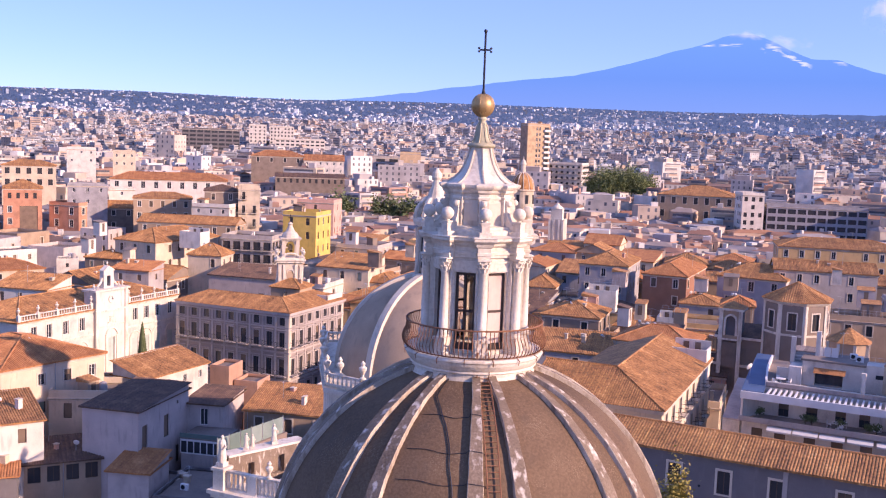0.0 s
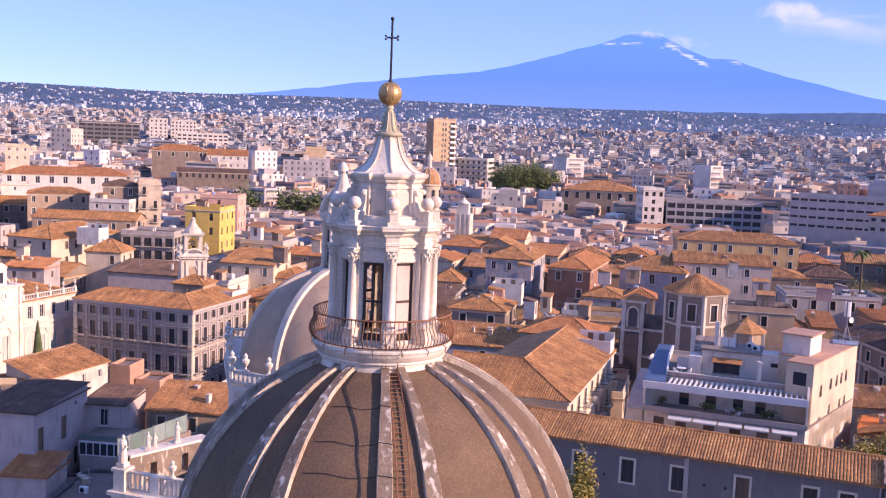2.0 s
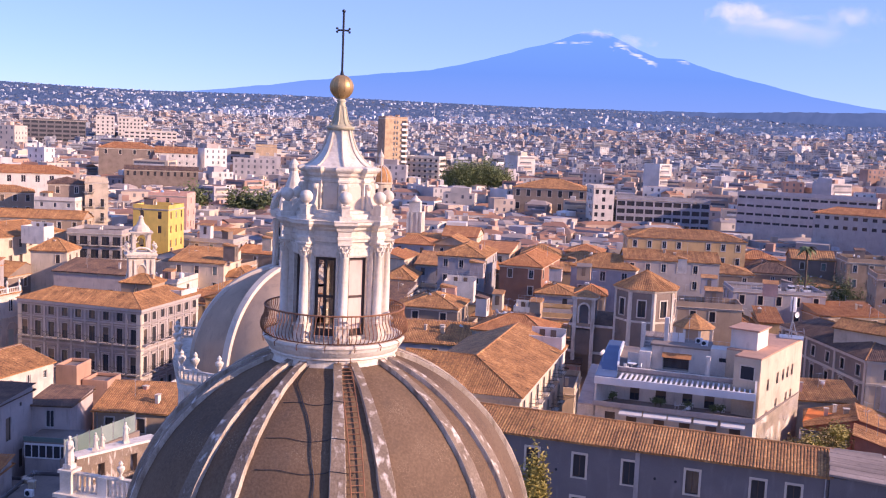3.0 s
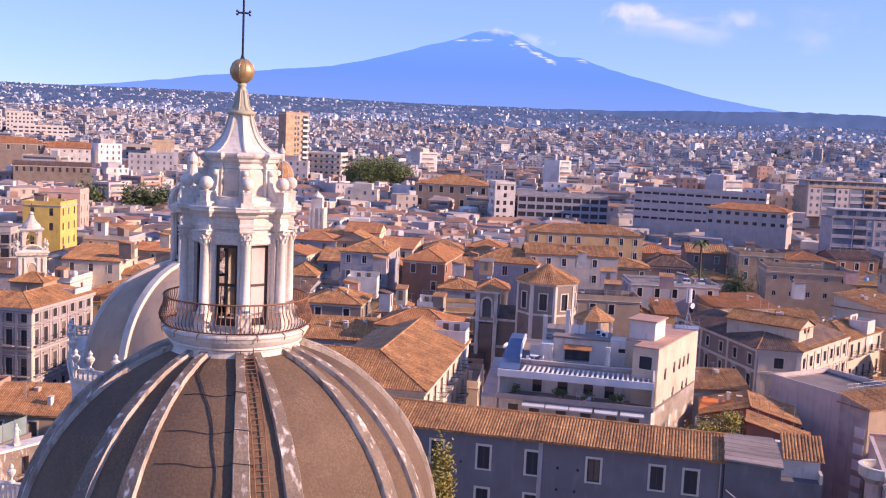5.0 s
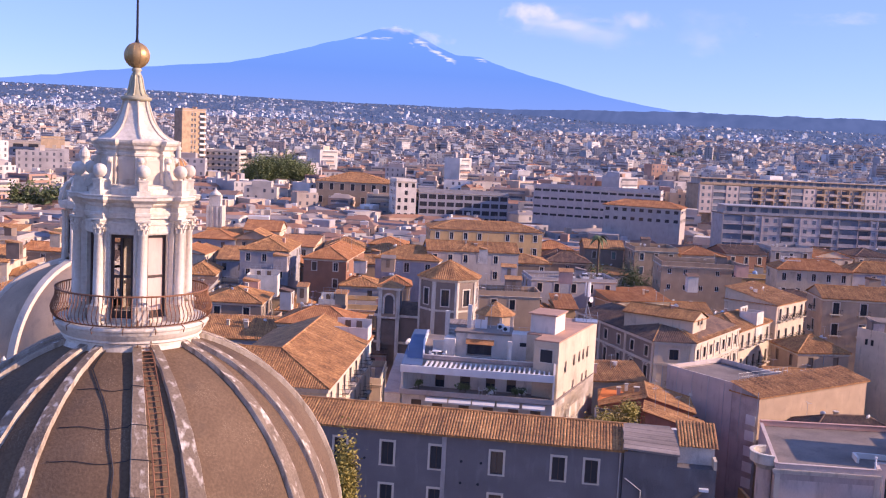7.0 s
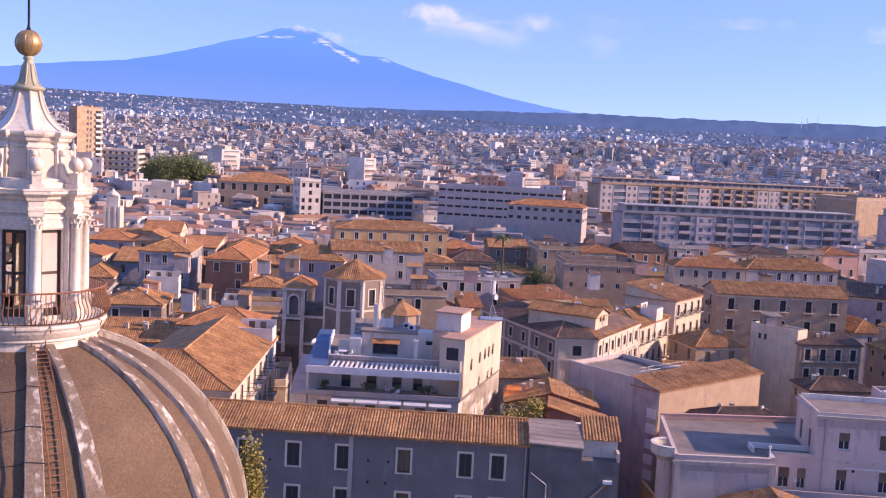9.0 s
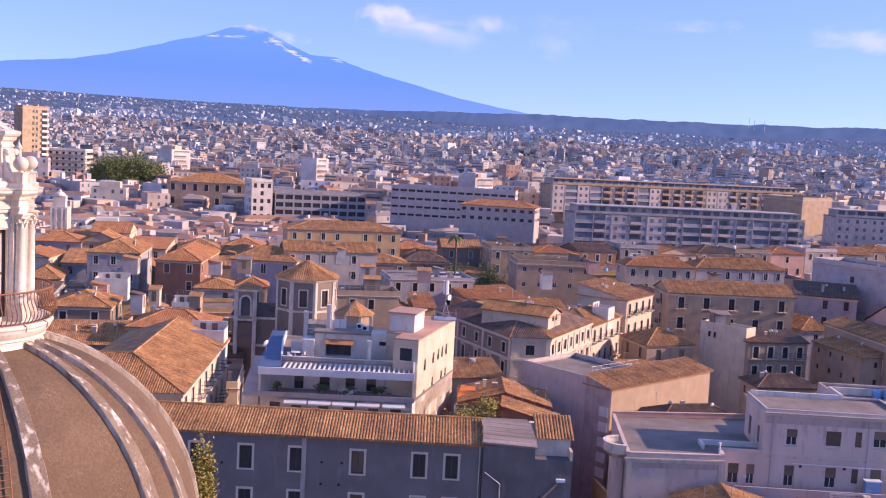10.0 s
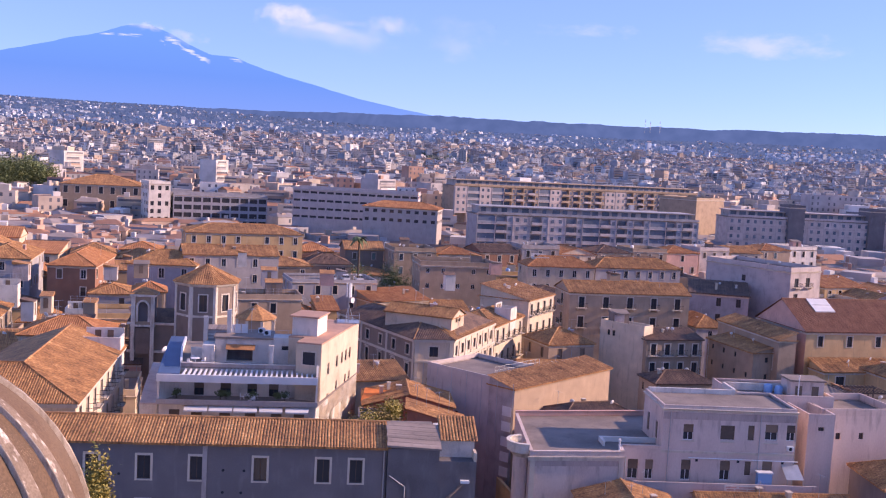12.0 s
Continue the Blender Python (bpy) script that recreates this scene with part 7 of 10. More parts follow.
# low tiled roofs at the foot of the villa, and a terrace bar by the lilac house
house("low gabled tiled roof beside the villa yard", 74.7, 81.8, -30, 11, 8, 14.2, "tan", "gabley", 1.6, TILE, rows=0, seed=90, cornice=False)
house("long low tiled roof beside the villa yard", 91.0, 79.8, -28, 19, 5, 13.1, "tan", "gable", 1.2, TILE, rows=0, seed=91, cornice=False)
house("low house with a brown tiled hip roof", 110.6, 69.0, -32, 15, 10, 16, "dark", "hip", 2.6, TILE, rows=0, seed=92, cornice=False)
house("low tiled shed in a yard", -49.5, 119.5, 25, 9, 6, 12.6, "tan", "shed", 1.5, TILE_DARK, rows=1, bay=2.0, win=(1.5, 2.0), style="", seed=93, cornice=False, skip=0, top_gap=0.5)
house("terrace pavilion with a terracotta tiled roof", -55, 113.8, 20, 6.5, 4.5, 12.5, "dark", "shed", 0.9, TILE_ORANGE, rows=0, seed=94, cornice=False)
house("low house with a patched tiled hip roof", 91.5, 106.6, -14, 13, 7.5, 16.8, "tan", "hip", 1.7, TILE_DARK, rows=0, seed=95, cornice=False, clutter=1)
house("small gabled tiled house among roofs", 67.1, 120.0, -28, 12.4, 9, 18.3, "red", "gabley", 1.7, TILE, rows=0, seed=96, cornice=False, clutter=1)


def blue_roof_house():
    """Pale house whose flat roof has a blue painted parapet."""
    h = house("pale cream house with a blue painted roof parapet", -55.6, 143.0, 12, 10.5, 6, 16.6, "cream", "flat", rows=2, storey=3.2, bay=3.4, win=(1.0, 1.6), style="h", seed=97, parapet=0.3, cornice=False, group="")
    for i in range(9):
        part("parapet_block", Mesh().box(5.4 + 0.55 * i, 5.8 + 0.55 * i, -0.05, 0.3, 16.6, 17.6 - 0.05 * (i % 3)), BLUE_SHEET, h, "blue painted parapet block" if i == 0 else "")
    part("parapet_wall", Mesh().box(5.2, 10.5, 0.0, 0.22, 16.9, 17.35), BLUE_SHEET, h)
    part("roof_sheet", Mesh().box(0.4, 5.0, 0.4, 5.6, 16.5, 16.6), WALLS["blue"], h)


blue_roof_house()
house("terracotta rendered stair block", -35.2, 156.6, -14, 3.3, 5, 16.8, "terracotta", "flat", rows=0, seed=98, cornice=False, parapet=0.4, group="")
house("low terracotta rendered annex", -31.4, 157.0, -14, 4.0, 5, 14.4, "terracotta", "flat", rows=0, seed=99, cornice=False, parapet=0.4, group="")
house("roof terrace house with an orange tiled lean-to", -66.0, 203.0, -14, 8.5, 6, 25.6, "grey", "shed", 1.3, TILE_ORANGE, rows=1, bay=3, win=(0.9, 1.2), style="h", seed=100, cornice=False)
house("long two-storey range with a brown tiled roof", -120.2, 348.5, 12, 25, 11, 26.4, "stone", "gable", 2.2, TILE, rows=2, storey=4.2, bay=4.5, win=(1.2, 1.8), style="s", seed=101)
house("low brown range with a long tiled roof", -89.5, 300, -6, 30, 10, 26.6, "tan", "gable", 2.0, TILE, rows=1, bay=4.0, style="s?", seed=102)


def villa_wing():
    """Low flat-roofed wing of the villa on an uneven plan, with a curved corner parapet and kerbs round its roof."""
    poly = [(74.2, 92.0), (84.9, 87.2), (86.6, 89.6), (91.0, 87.1), (95.3, 94.9), (97.2, 94.0), (101.0, 100.4), (83.5, 107.1)]
    w = thing("villa_wing", "low pale rose wing with a broad grey flat roof", "house", pose(0, 0, 0))
    TAKEN.append((87, 96, 9, 8, radians(-25)))
    body = Mesh()
    edges = []
    for a, b in zip(poly, poly[1:] + poly[:1]):
        d = Vector((b[0] - a[0], b[1] - a[1], 0))
        edges.append((a, d.length, math.degrees(math.atan2(d.y, d.x)), d.normalized()))
    for i, (a, ln, hd, d) in enumerate(edges):
        holes = {2: [(1.0, 2.3, 14.5, 17.0), (3.2, 4.2, 14.5, 17.0)], 7: [(3.0, 4.2, 13.0, 16.0), (8.0, 9.2, 13.0, 16.0)]}.get(i, [])
        body.facade(a, (d.x, d.y), ln, -1, 18.4, holes, 0.26)
        for p, q, z0, z1 in holes:
            fine_window(q - p, z1 - z0, "rw" if i == 2 else "h", TRIM, w, pose(a[0] + d.x * (p + q) / 2, a[1] + d.y * (p + q) / 2, z0, 0, 0, hd))
    part("wall", body, WALLS["rose"], w)
    part("roof", Mesh().prism([(x * 0.996 + 87 * 0.004, y * 0.996 + 96 * 0.004) for x, y in poly], 18.0, 18.36), ROOF_FLAT, w)
    for i, h, mat in ((0, 0.28, "rose"), (1, 0.28, "rose"), (2, 0.28, "rose"), (6, 0.65, "pink"), (7, 0.35, "rose")):
        a, ln, hd, d = edges[i]
        part("parapet", Mesh().box(0.02, ln - 0.02, 0.0, 0.3, 18.4, 18.4 + h).box(-0.05, ln + 0.05, -0.07, 0.37, 18.4 + h, 18.48 + h), WALLS[mat], w, m=pose(a[0], a[1], 0, 0, 0, hd))
    a, ln, hd, d = edges[0]
    front = pose(a[0], a[1], 0, 0, 0, hd)
    part("cornice", Mesh().box(-0.3, ln + 0.2, -0.18, 0.0, 17.9, 18.1).box(-0.2, ln + 0.1, -0.1, 0.0, 17.6, 17.9), TRIM, w, m=front)
    part("stained_band", Mesh().box(0.0, ln, -0.03, 0.0, 16.9, 17.6), STREAKS, w, "rain-streaked plaster under a cornice", m=front)
    for x in (0.35, ln - 0.35):
        part("pilaster", Mesh().box(x - 0.3, x + 0.3, -0.12, 0.0, 8.0, 17.6), TRIM, w, m=front)
    part("downpipe", Mesh().tube([(ln + 0.15, -0.1, 18.2), (ln + 0.15, -0.1, 9)], 0.07, 6), METAL, w, m=front)
    part("vent_pipe", Mesh().tube([(ln - 0.5, 0.5, 18.4), (ln - 0.5, 0.5, 20.0)], 0.1, 8).tube([(ln - 0.5, 0.5, 20.0), (ln - 0.5, 0.5, 20.12)], 0.18, 8), WHITE_PAINT, w, m=front)
    cm = pose(a[0], a[1], 0, 0, 0, hd)
    arc = dict(cx=0.1, cy=3.0, a0=math.pi / 2, a1=math.pi * 1.5)
    part("curved_parapet", Mesh().lathe([(1.95, 18.1), (2.2, 18.1), (2.2, 19.1), (2.3, 19.15), (2.3, 19.3), (1.85, 19.3), (1.85, 19.15), (1.95, 19.1), (1.95, 18.1)], 14, **arc), STONE, w, "curved stone parapet", m=cm)
    part("curved_floor", Mesh().lathe([(0.05, 18.15), (2.0, 18.15), (1.5, 17.4), (0.05, 17.0)], 14, **arc), STONE, w, m=cm)
    part("curved_wall", Mesh().lathe([(1.4, 0.0), (1.4, 17.4)], 14, **arc), WALLS["rose"], w, m=cm)
    kerb = pose(91.1, 87.2, 0, 0, 0, -29.5)
    part("roof_kerb", Mesh().box(-7.3, -7.0, 0.3, 2.4, 18.36, 19.0).box(-7.3, -0.02, 2.4, 2.7, 18.36, 19.0), WALLS["white"], w, "white roof kerb", m=kerb)


def villa_details():
    """Stair hut, water tanks, kerbs and an awning on and round the white villa."""
    m0 = pose(91.1, 87.2, 0, 0, 0, -29.5)
    W = lambda x, y, z: m0 @ Vector((x, y, z))
    p = W(20.3, 10.0, 22.7)
    hut = thing("stair_hut", "white stair hut with two dark doors on a flat roof", "hut", pose(p.x, p.y, p.z, 0, 0, -29.5))
    part("wall", Mesh().box(0, 4.6, 0, 3.4, 0, 2.7), WALLS["rose"], hut)
    part("roof", Mesh().box(-0.2, 4.8, -0.2, 3.6, 2.7, 2.9), ROOF_FLAT, hut)
    for x in (0.6, 2.9):
        part("door", Mesh().box(x, x + 0.95, -0.04, 0.05, 0.05, 2.1), SHUTTER, hut)
    part("pipe", Mesh().tube([(1.0, -0.15, 0), (1.0, -0.15, 3.6)], 0.09, 6), WHITE_PAINT, hut)
    for i, (x, y) in enumerate(((18.2, 12.6), (19.4, 11.8))):
        q = W(x, y, 22.75)
        tank = thing("water_tank", "pale blue plastic water tank on a roof", "water tank", pose(q.x, q.y, q.z), "water tanks")
        part("body", Mesh().lathe([(0.01, 0), (0.55, 0.0), (0.58, 0.1), (0.58, 1.3), (0.5, 1.5), (0.2, 1.6)], 16), PLASTIC_BLUE, tank, smooth=True)
        part("lid", Mesh().lathe([(0.2, 1.58), (0.22, 1.66), (0.01, 1.68)], 12), PLASTIC_BLUE, tank)
    band = thing("facade_band", "moulded white band along the villa front", "moulding", m0)
    part("moulding", Mesh().box(-0.05, 17.0, -0.14, 0.0, 17.95, 18.25), TRIM, band)
    part("gutter", Mesh().tube([(3.5, -0.2, 17.4), (17.5, -0.2, 17.3)], 0.07, 6), WHITE_PAINT, band)
    for x, z in ((16.3, 18.75),):
        q = W(x, -0.45, z)
        ac = thing("air_conditioner", "white wall-mounted air conditioner", "air conditioner", pose(q.x, q.y, q.z, 0, 0, -29.5), "air conditioners")
        part("case", Mesh().box(-0.4, 0.4, -0.15, 0.42, 0, 0.55), WHITE_PAINT, ac)
        part("fan_grille", Mesh().lathe([(0.01, 0), (0.2, 0.0), (0.22, 0.02)], 14), DARK_IRON, ac, m=pose(-0.05, -0.16, 0.28, 90, 0, 0))
    q = W(12.9, -1.6, 14.2)
    box = thing("garden_cabinet", "pale blue plastic cabinet on a terrace", "cabinet", pose(q.x, q.y, q.z, 0, 0, -29.5))
    part("body", Mesh().box(-0.9, 0.9, 0, 0.8, 0, 1.9), PLASTIC_BLUE, box)
    part("roof", Mesh().box(-1.0, 1.0, -0.1, 0.9, 1.9, 2.05), WHITE_PAINT, box)
    ter = thing("villa_terrace", "grey terrace in front of the villa", "terrace", m0)
    part("floor", Mesh().box(-4, 19, -2.5, -0.02, -1, 14.2), ROOF_FLAT, ter)
    part("parapet", Mesh().box(-4, 19, -2.7, -2.5, -1, 15.0), WALLS["lilac"], ter)
    sign = thing("signboard", "pale signboard with rows of dark bars on a terrace wall", "sign", m0)
    part("board", Mesh().box(7.4, 11.6, -2.78, -2.7, 14.1, 14.85), WALLS["white"], sign)
    for x0, x1, z in ((7.6, 9.0, 14.55), (9.2, 11.4, 14.55), (7.7, 8.6, 14.25), (8.8, 10.2, 14.25), (10.4, 11.3, 14.25)):
        part("bar", Mesh().box(x0, x1, -2.8, -2.78, z, z + 0.16), WALLS["pink"], sign)
    part("stained_band", Mesh().box(0.0, 17.0, -0.03, -0.003, 22.2, 23.1), STREAKS, band, "rain-streaked plaster under a cornice")
    for x in (0.9, 12.4, 17.0):
        part("downpipe", Mesh().tube([(x, -0.12, 23.2), (x, -0.12, 14.3)], 0.05, 6), METAL, band)
    for x in (4.6, 9.9, 15.6):
        part("vent_grille", Mesh().box(x - 0.16, x + 0.16, -0.04, -0.003, 16.9, 17.2), DARK_IRON, band)
    for x in (3.3, 8.3, 13.9):
        part("sill", Mesh().box(x - 0.9, x + 0.9, -0.16, -0.003, 19.45, 19.58), TRIM, band)
    part("roof_kerb", Mesh().box(0.3, 12.0, 8.3, 8.6, 23.6, 24.25), WALLS["white"], band)
    part("roof_kerb", Mesh().box(11.9, 12.2, 8.6, 13.2, 23.6, 24.3).box(12.2, 21.0, 13.0, 13.3, 23.3, 24.3), WALLS["white"], band)
    aw = thing("awning", "sloping grey awning over a terrace door", "awning", m0)
    part("canopy", Mesh().add([(15.4, 0.0, 16.9), (17.6, 0.0, 16.9), (17.6, -2.2, 15.6), (15.4, -2.2, 15.6)], [(0, 3, 2, 1)]), METAL, aw)
    for x in (15.5, 17.5):
        part("post", Mesh().tube([(x, -2.15, 14.2), (x, -2.15, 15.6)], 0.05, 5), METAL, aw)


villa_wing()
villa_details()


def scaffold():
    """Netting frames against the corner of the plain house."""
    s = thing("scaffolding", "pale scaffolding with netting on a house corner", "scaffolding", pose(86.6, 111.5, 0, 0, 0, 105))
    for i in range(7):
        part("upright", Mesh().tube([(-0.2 + 2.9 * i, 0.6, 14.0 if i > 0 else 6.0), (-0.2 + 2.9 * i, 0.6, 21.6)], 0.05, 5), METAL, s)
    for k in range(5):
        part("net", Mesh().box(0.0, 1.6, 0.55, 0.58, 8 + 2.2 * k, 9.4 + 2.2 * k), AWNING, s)


scaffold()
tagged(part("alley_wall", Mesh().box(0, 24, 0, 0.4, 0, 7.5), WALLS["ochre"], m=pose(83.6, 106, 0, 0, 0, 70)), "long ochre wall beside an alley", "wall", kind="structure")


def winter_garden():
    """A terrace with a glazed winter garden, hedge and pots in the yard below the lilac houses."""
    t = thing("winter_garden", "white framed winter garden under a planted terrace", "winter garden", pose(-32.8, 129.2, 0, 0, 0, -12))
    part("wall", Mesh().box(0, 5.6, 0.1, 5.6, 0, 13.6), WALLS["lilac"], t)
    part("terrace_floor", Mesh().box(-0.15, 5.75, -0.1, 5.6, 13.6, 13.8), ROOF_FLAT, t)
    part("rail", Mesh().box(-0.1, 5.7, -0.08, 0.06, 13.8, 14.35), GREEN_SHUTTER, t)
    part("sill", Mesh().box(0, 5.6, -0.06, 0.12, 11.6, 11.75), WHITE_PAINT, t)
    part("head", Mesh().box(0, 5.6, -0.06, 0.12, 13.3, 13.6), WHITE_PAINT, t)
    for i in range(7):
        part("mullion", Mesh().box(0.93 * i - 0.06, 0.93 * i + 0.06, -0.05, 0.11, 11.75, 13.3), WHITE_PAINT, t)
    for i in range(6):
        part("pane", Mesh().box(0.93 * i + 0.06, 0.93 * i + 0.87, 0.03, 0.07, 11.75, 13.3), GLASS, t)
    house("dark flat-roofed outbuilding in a yard", -32.6, 115.2, -8, 8.6, 11, 10.6, "dark", "flat", rows=0, seed=700, cornice=False, parapet=0.3)
    house("low dark shed with a felt roof", -35.5, 120.5, -8, 5.5, 7, 9.6, "dark", "flat", rows=0, seed=701, cornice=False, parapet=0.2)
    ac = thing("air_conditioner", "white air conditioner standing on a dark roof", "air conditioner", pose(-29.6, 118.6, 10.45, 0, 0, -20), "air conditioners")
    part("case", Mesh().box(-0.5, 0.5, -0.2, 0.25, 0, 0.75), WHITE_PAINT, ac)
    part("fan_grille", Mesh().lathe([(0.01, 0), (0.28, 0.0), (0.3, 0.02)], 14), DARK_IRON, ac, m=pose(-0.1, -0.21, 0.38, 90, 0, 0))


winter_garden()

house("low house with a red tiled roof beside a garden", 111.8, 197.5, 0, 15, 9, 19.6, "tan", "shed", 1.8, TILE_ORANGE, rows=1, bay=4, style="s", seed=710)
TAKEN.append((141, 233, 17, 7, -0.2))


def roof_terrace(x, y, z, ang, w, d):
    """A white walled terrace cut into a tiled roof."""
    t = thing("roof_terrace", "small white walled terrace set into a tiled roof", "terrace", pose(x, y, z, 0, 0, ang), "roof terraces")
    part("floor", Mesh().box(0, w, 0, d, -2.5, 0.9), ROOF_FLAT, t)
    part("front_wall", Mesh().box(-0.15, w + 0.15, -0.2, 0.0, -2.5, 1.9), WALLS["white"], t)
    part("back_wall", Mesh().box(-0.15, w + 0.15, d, d + 0.2, -2.5, 2.6), WALLS["white"], t)
    for x0 in (-0.2, w):
        part("side_wall", Mesh().box(x0, x0 + 0.2, 0.0, d, -2.5, 1.9), WALLS["white"], t)
    for q in (0.3, 0.65):
        part("door", Mesh().box(w * q - 0.4, w * q + 0.4, d - 0.05, d + 0.02, 0.9, 2.3), SHUTTER, t)


roof_terrace(33.0, 135.6, 25.0, -24, 4.6, 3.2)
roof_terrace(41.0, 180.5, 21.5, -20, 4.0, 3.5)
roof_terrace(31.5, 205.5, 22.5, -18, 6.0, 3.5)
roof_terrace(119.5, 156.5, 22.2, 34, 3.5, 3.0)
roof_terrace(173.0, 216.5, 25.2, -22, 4.0, 3.0)
roof_terrace(-67.0, 262.0, 26.0, -20, 6.0, 4.0)


# ---- low houses behind the white palace ----
TAKEN.append((135, 122, 12, 9, radians(-17)))
house("low dark tiled house in the shade of taller ones", 127.6, 124.0, -20, 11, 7, 15.6, "tan", "hip", 1.6, TILE_DARK, rows=1, bay=3, win=(0.9, 1.4), style="h", seed=810, cornice=False)
TAKEN.append((-102, 248, 16, 18, radians(-19)))
TAKEN.append((-103, 300, 12, 10, radians(-19)))
house("low house with a bright orange tiled roof", -104.5, 225.0, 40, 16, 12, 20.6, "cream", "hip", 2.0, TILE_ORANGE, rows=1, bay=3.4, win=(0.9, 1.2), style="s", seed=800, cornice=False)
house("low white house with a flat roof", -112.0, 252.0, 50, 12, 8, 21.6, "white", "flat", rows=1, bay=3.2, win=(0.9, 1.4), style="h", seed=801, cornice=False, parapet=0.4)
house("white cube house on a roof terrace", -93.6, 246.5, 18, 5.0, 5, 21.2, "white", "flat", rows=2, storey=2.6, bay=2.6, win=(0.7, 1.0), style="", seed=802, cornice=False, parapet=0.3, skip=0, sides="fr")
house("mauve rendered house with a flat roof", -106.2, 298.5, -16, 9.6, 9, 23.6, "lilac", "flat", rows=2, storey=3.4, bay=2.4, win=(0.9, 1.7), style="h", seed=803, cornice=False, parapet=0.5, skip=0)
house("brown house with a low hip roof beside a terrace", -92.0, 262.0, -14, 12, 9, 20.2, "stone", "hip", 1.6, TILE, rows=1, bay=3, win=(0.9, 1.4), style="s?", seed=804, cornice=False)
house("white rear wing of a palace with a tiled roof", -86.0, 193.8, -14, 12, 8, 22.6, "white", "shed", 2.0, TILE, rows=1, bay=3.6, win=(0.9, 1.8), style="h", seed=805, cornice=False)
house("small gabled house behind a palace", -79.0, 226.0, -18, 11, 9, 20.4, "tan", "gable", 1.8, TILE, rows=1, bay=3, win=(0.9, 1.4), style="s?", seed=806, cornice=False)


# ---- the rest of the town ----
GRID = radians(-19)
CG, SG = math.cos(GRID), math.sin(GRID)


def is_free(x, y, r):
    for cx, cy, hl, hw, a in TAKEN:
        dx, dy = x - cx, y - cy
        u, v = dx * math.cos(a) + dy * math.sin(a), -dx * math.sin(a) + dy * math.cos(a)
        if abs(u) < hl + r and abs(v) < hw + r:
            return False
    return True


MID_WALLS = ["cream", "cream", "tan", "tan", "white", "ochre", "pink", "grey", "stone", "stone", "blue", "lilac"]
LABELS = {"cream": "cream", "tan": "tan", "white": "white", "ochre": "ochre", "pink": "pink", "grey": "grey", "stone": "dark stone", "blue": "blue-grey", "lilac": "pale lilac"}


def filling():
    """Ordinary houses in blocks between the hand-placed ones."""
    rnd = random.Random(11)
    count = 0
    for iv in range(-4, 34):
        for iu in range(-34, 40):
            if iu % 6 == 0 or iv % 5 == 0:
                continue
            u, v = iu * 13.0 + rnd.uniform(-1, 1), 60 + iv * 13.5 + rnd.uniform(-1, 1)
            x, y = u * CG - v * SG, u * SG + v * CG
            d, az = math.hypot(x, y), math.degrees(math.atan2(x, y))
            if not (95 < d < 335 and -27 < az < 61) or math.hypot(x - AX, y - AY) < 50:
                continue
            if d < 130 and az < 40 or d < 188 and az < -5:
                continue
            L, W = rnd.uniform(11, 14.5), rnd.uniform(11, 14)
            if not is_free(x, y, 4.8):
                continue
            ze = land(x, y) + rnd.uniform(10.5, 13.6) + (0 if d < 250 else rnd.uniform(0, 1.5)) + (3 if rnd.random() < 0.08 else 0)
            wall = rnd.choice(MID_WALLS)
            flat = rnd.random() < 0.28
            a = math.degrees(GRID) + rnd.uniform(-5, 5)
            o = Matrix.Rotation(radians(a), 3, "Z") @ Vector((L / 2, W / 2, 0))
            near = near_lot = d < 300
            if d < 265 and rnd.random() < 0.62:              # a lower or higher neighbour takes part of the lot
                cut = L * rnd.uniform(0.35, 0.48)
                L -= cut
                w2, f2 = rnd.choice(MID_WALLS), rnd.random() < 0.45
                n = Matrix.Rotation(radians(a), 3, "Z") @ Vector((L + 0.05, rnd.uniform(-0.8, 1.2), 0))
                house(LABELS[w2] + (" narrow house with a flat roof terrace" if f2 else " narrow house with a tiled roof"), x - o.x + n.x, y - o.y + n.y, a, cut, W * rnd.uniform(0.75, 1.0), ze + rnd.choice([-3.2, -2.4, -1.6, 1.5]), w2,
                      "flat" if f2 else rnd.choice(["shed", "shedl", "shedr", "gabley"]), rnd.uniform(1.0, 1.7), rnd.choice([TILE, TILE_ORANGE, TILE_DARK]), rows=2 if near_lot else 1, bay=3.0, style=rnd.choice(["s?", "?", "w"]),
                      seed=count + 500, clutter=2 if near_lot else 0, pitch=0.34 if near_lot else 0.6, sides="fr", skip=0.2, cornice=False)
            house(LABELS[wall] + (" plastered house with a flat roof terrace" if flat else " plastered house with a brown tiled roof"), x - o.x, y - o.y, a, L, W, ze, wall,
                  "flat" if flat else rnd.choice(["hip", "gable", "gabley", "shed", "hip"]), rnd.uniform(1.6, 2.6), rnd.choice([TILE, TILE, TILE_ORANGE, TILE_DARK]),
                  rows=2 if near else 1, bay=3.6 if near else 4.6, style=rnd.choice(["s?", "?", "w"]), seed=count, clutter=4 if d < 210 else 2 if near else 0, pitch=0.34 if near else 0.6,
                  sides="fr" if d > 180 else "flr", skip=0.25, cornice=near)
            count += 1


filling()


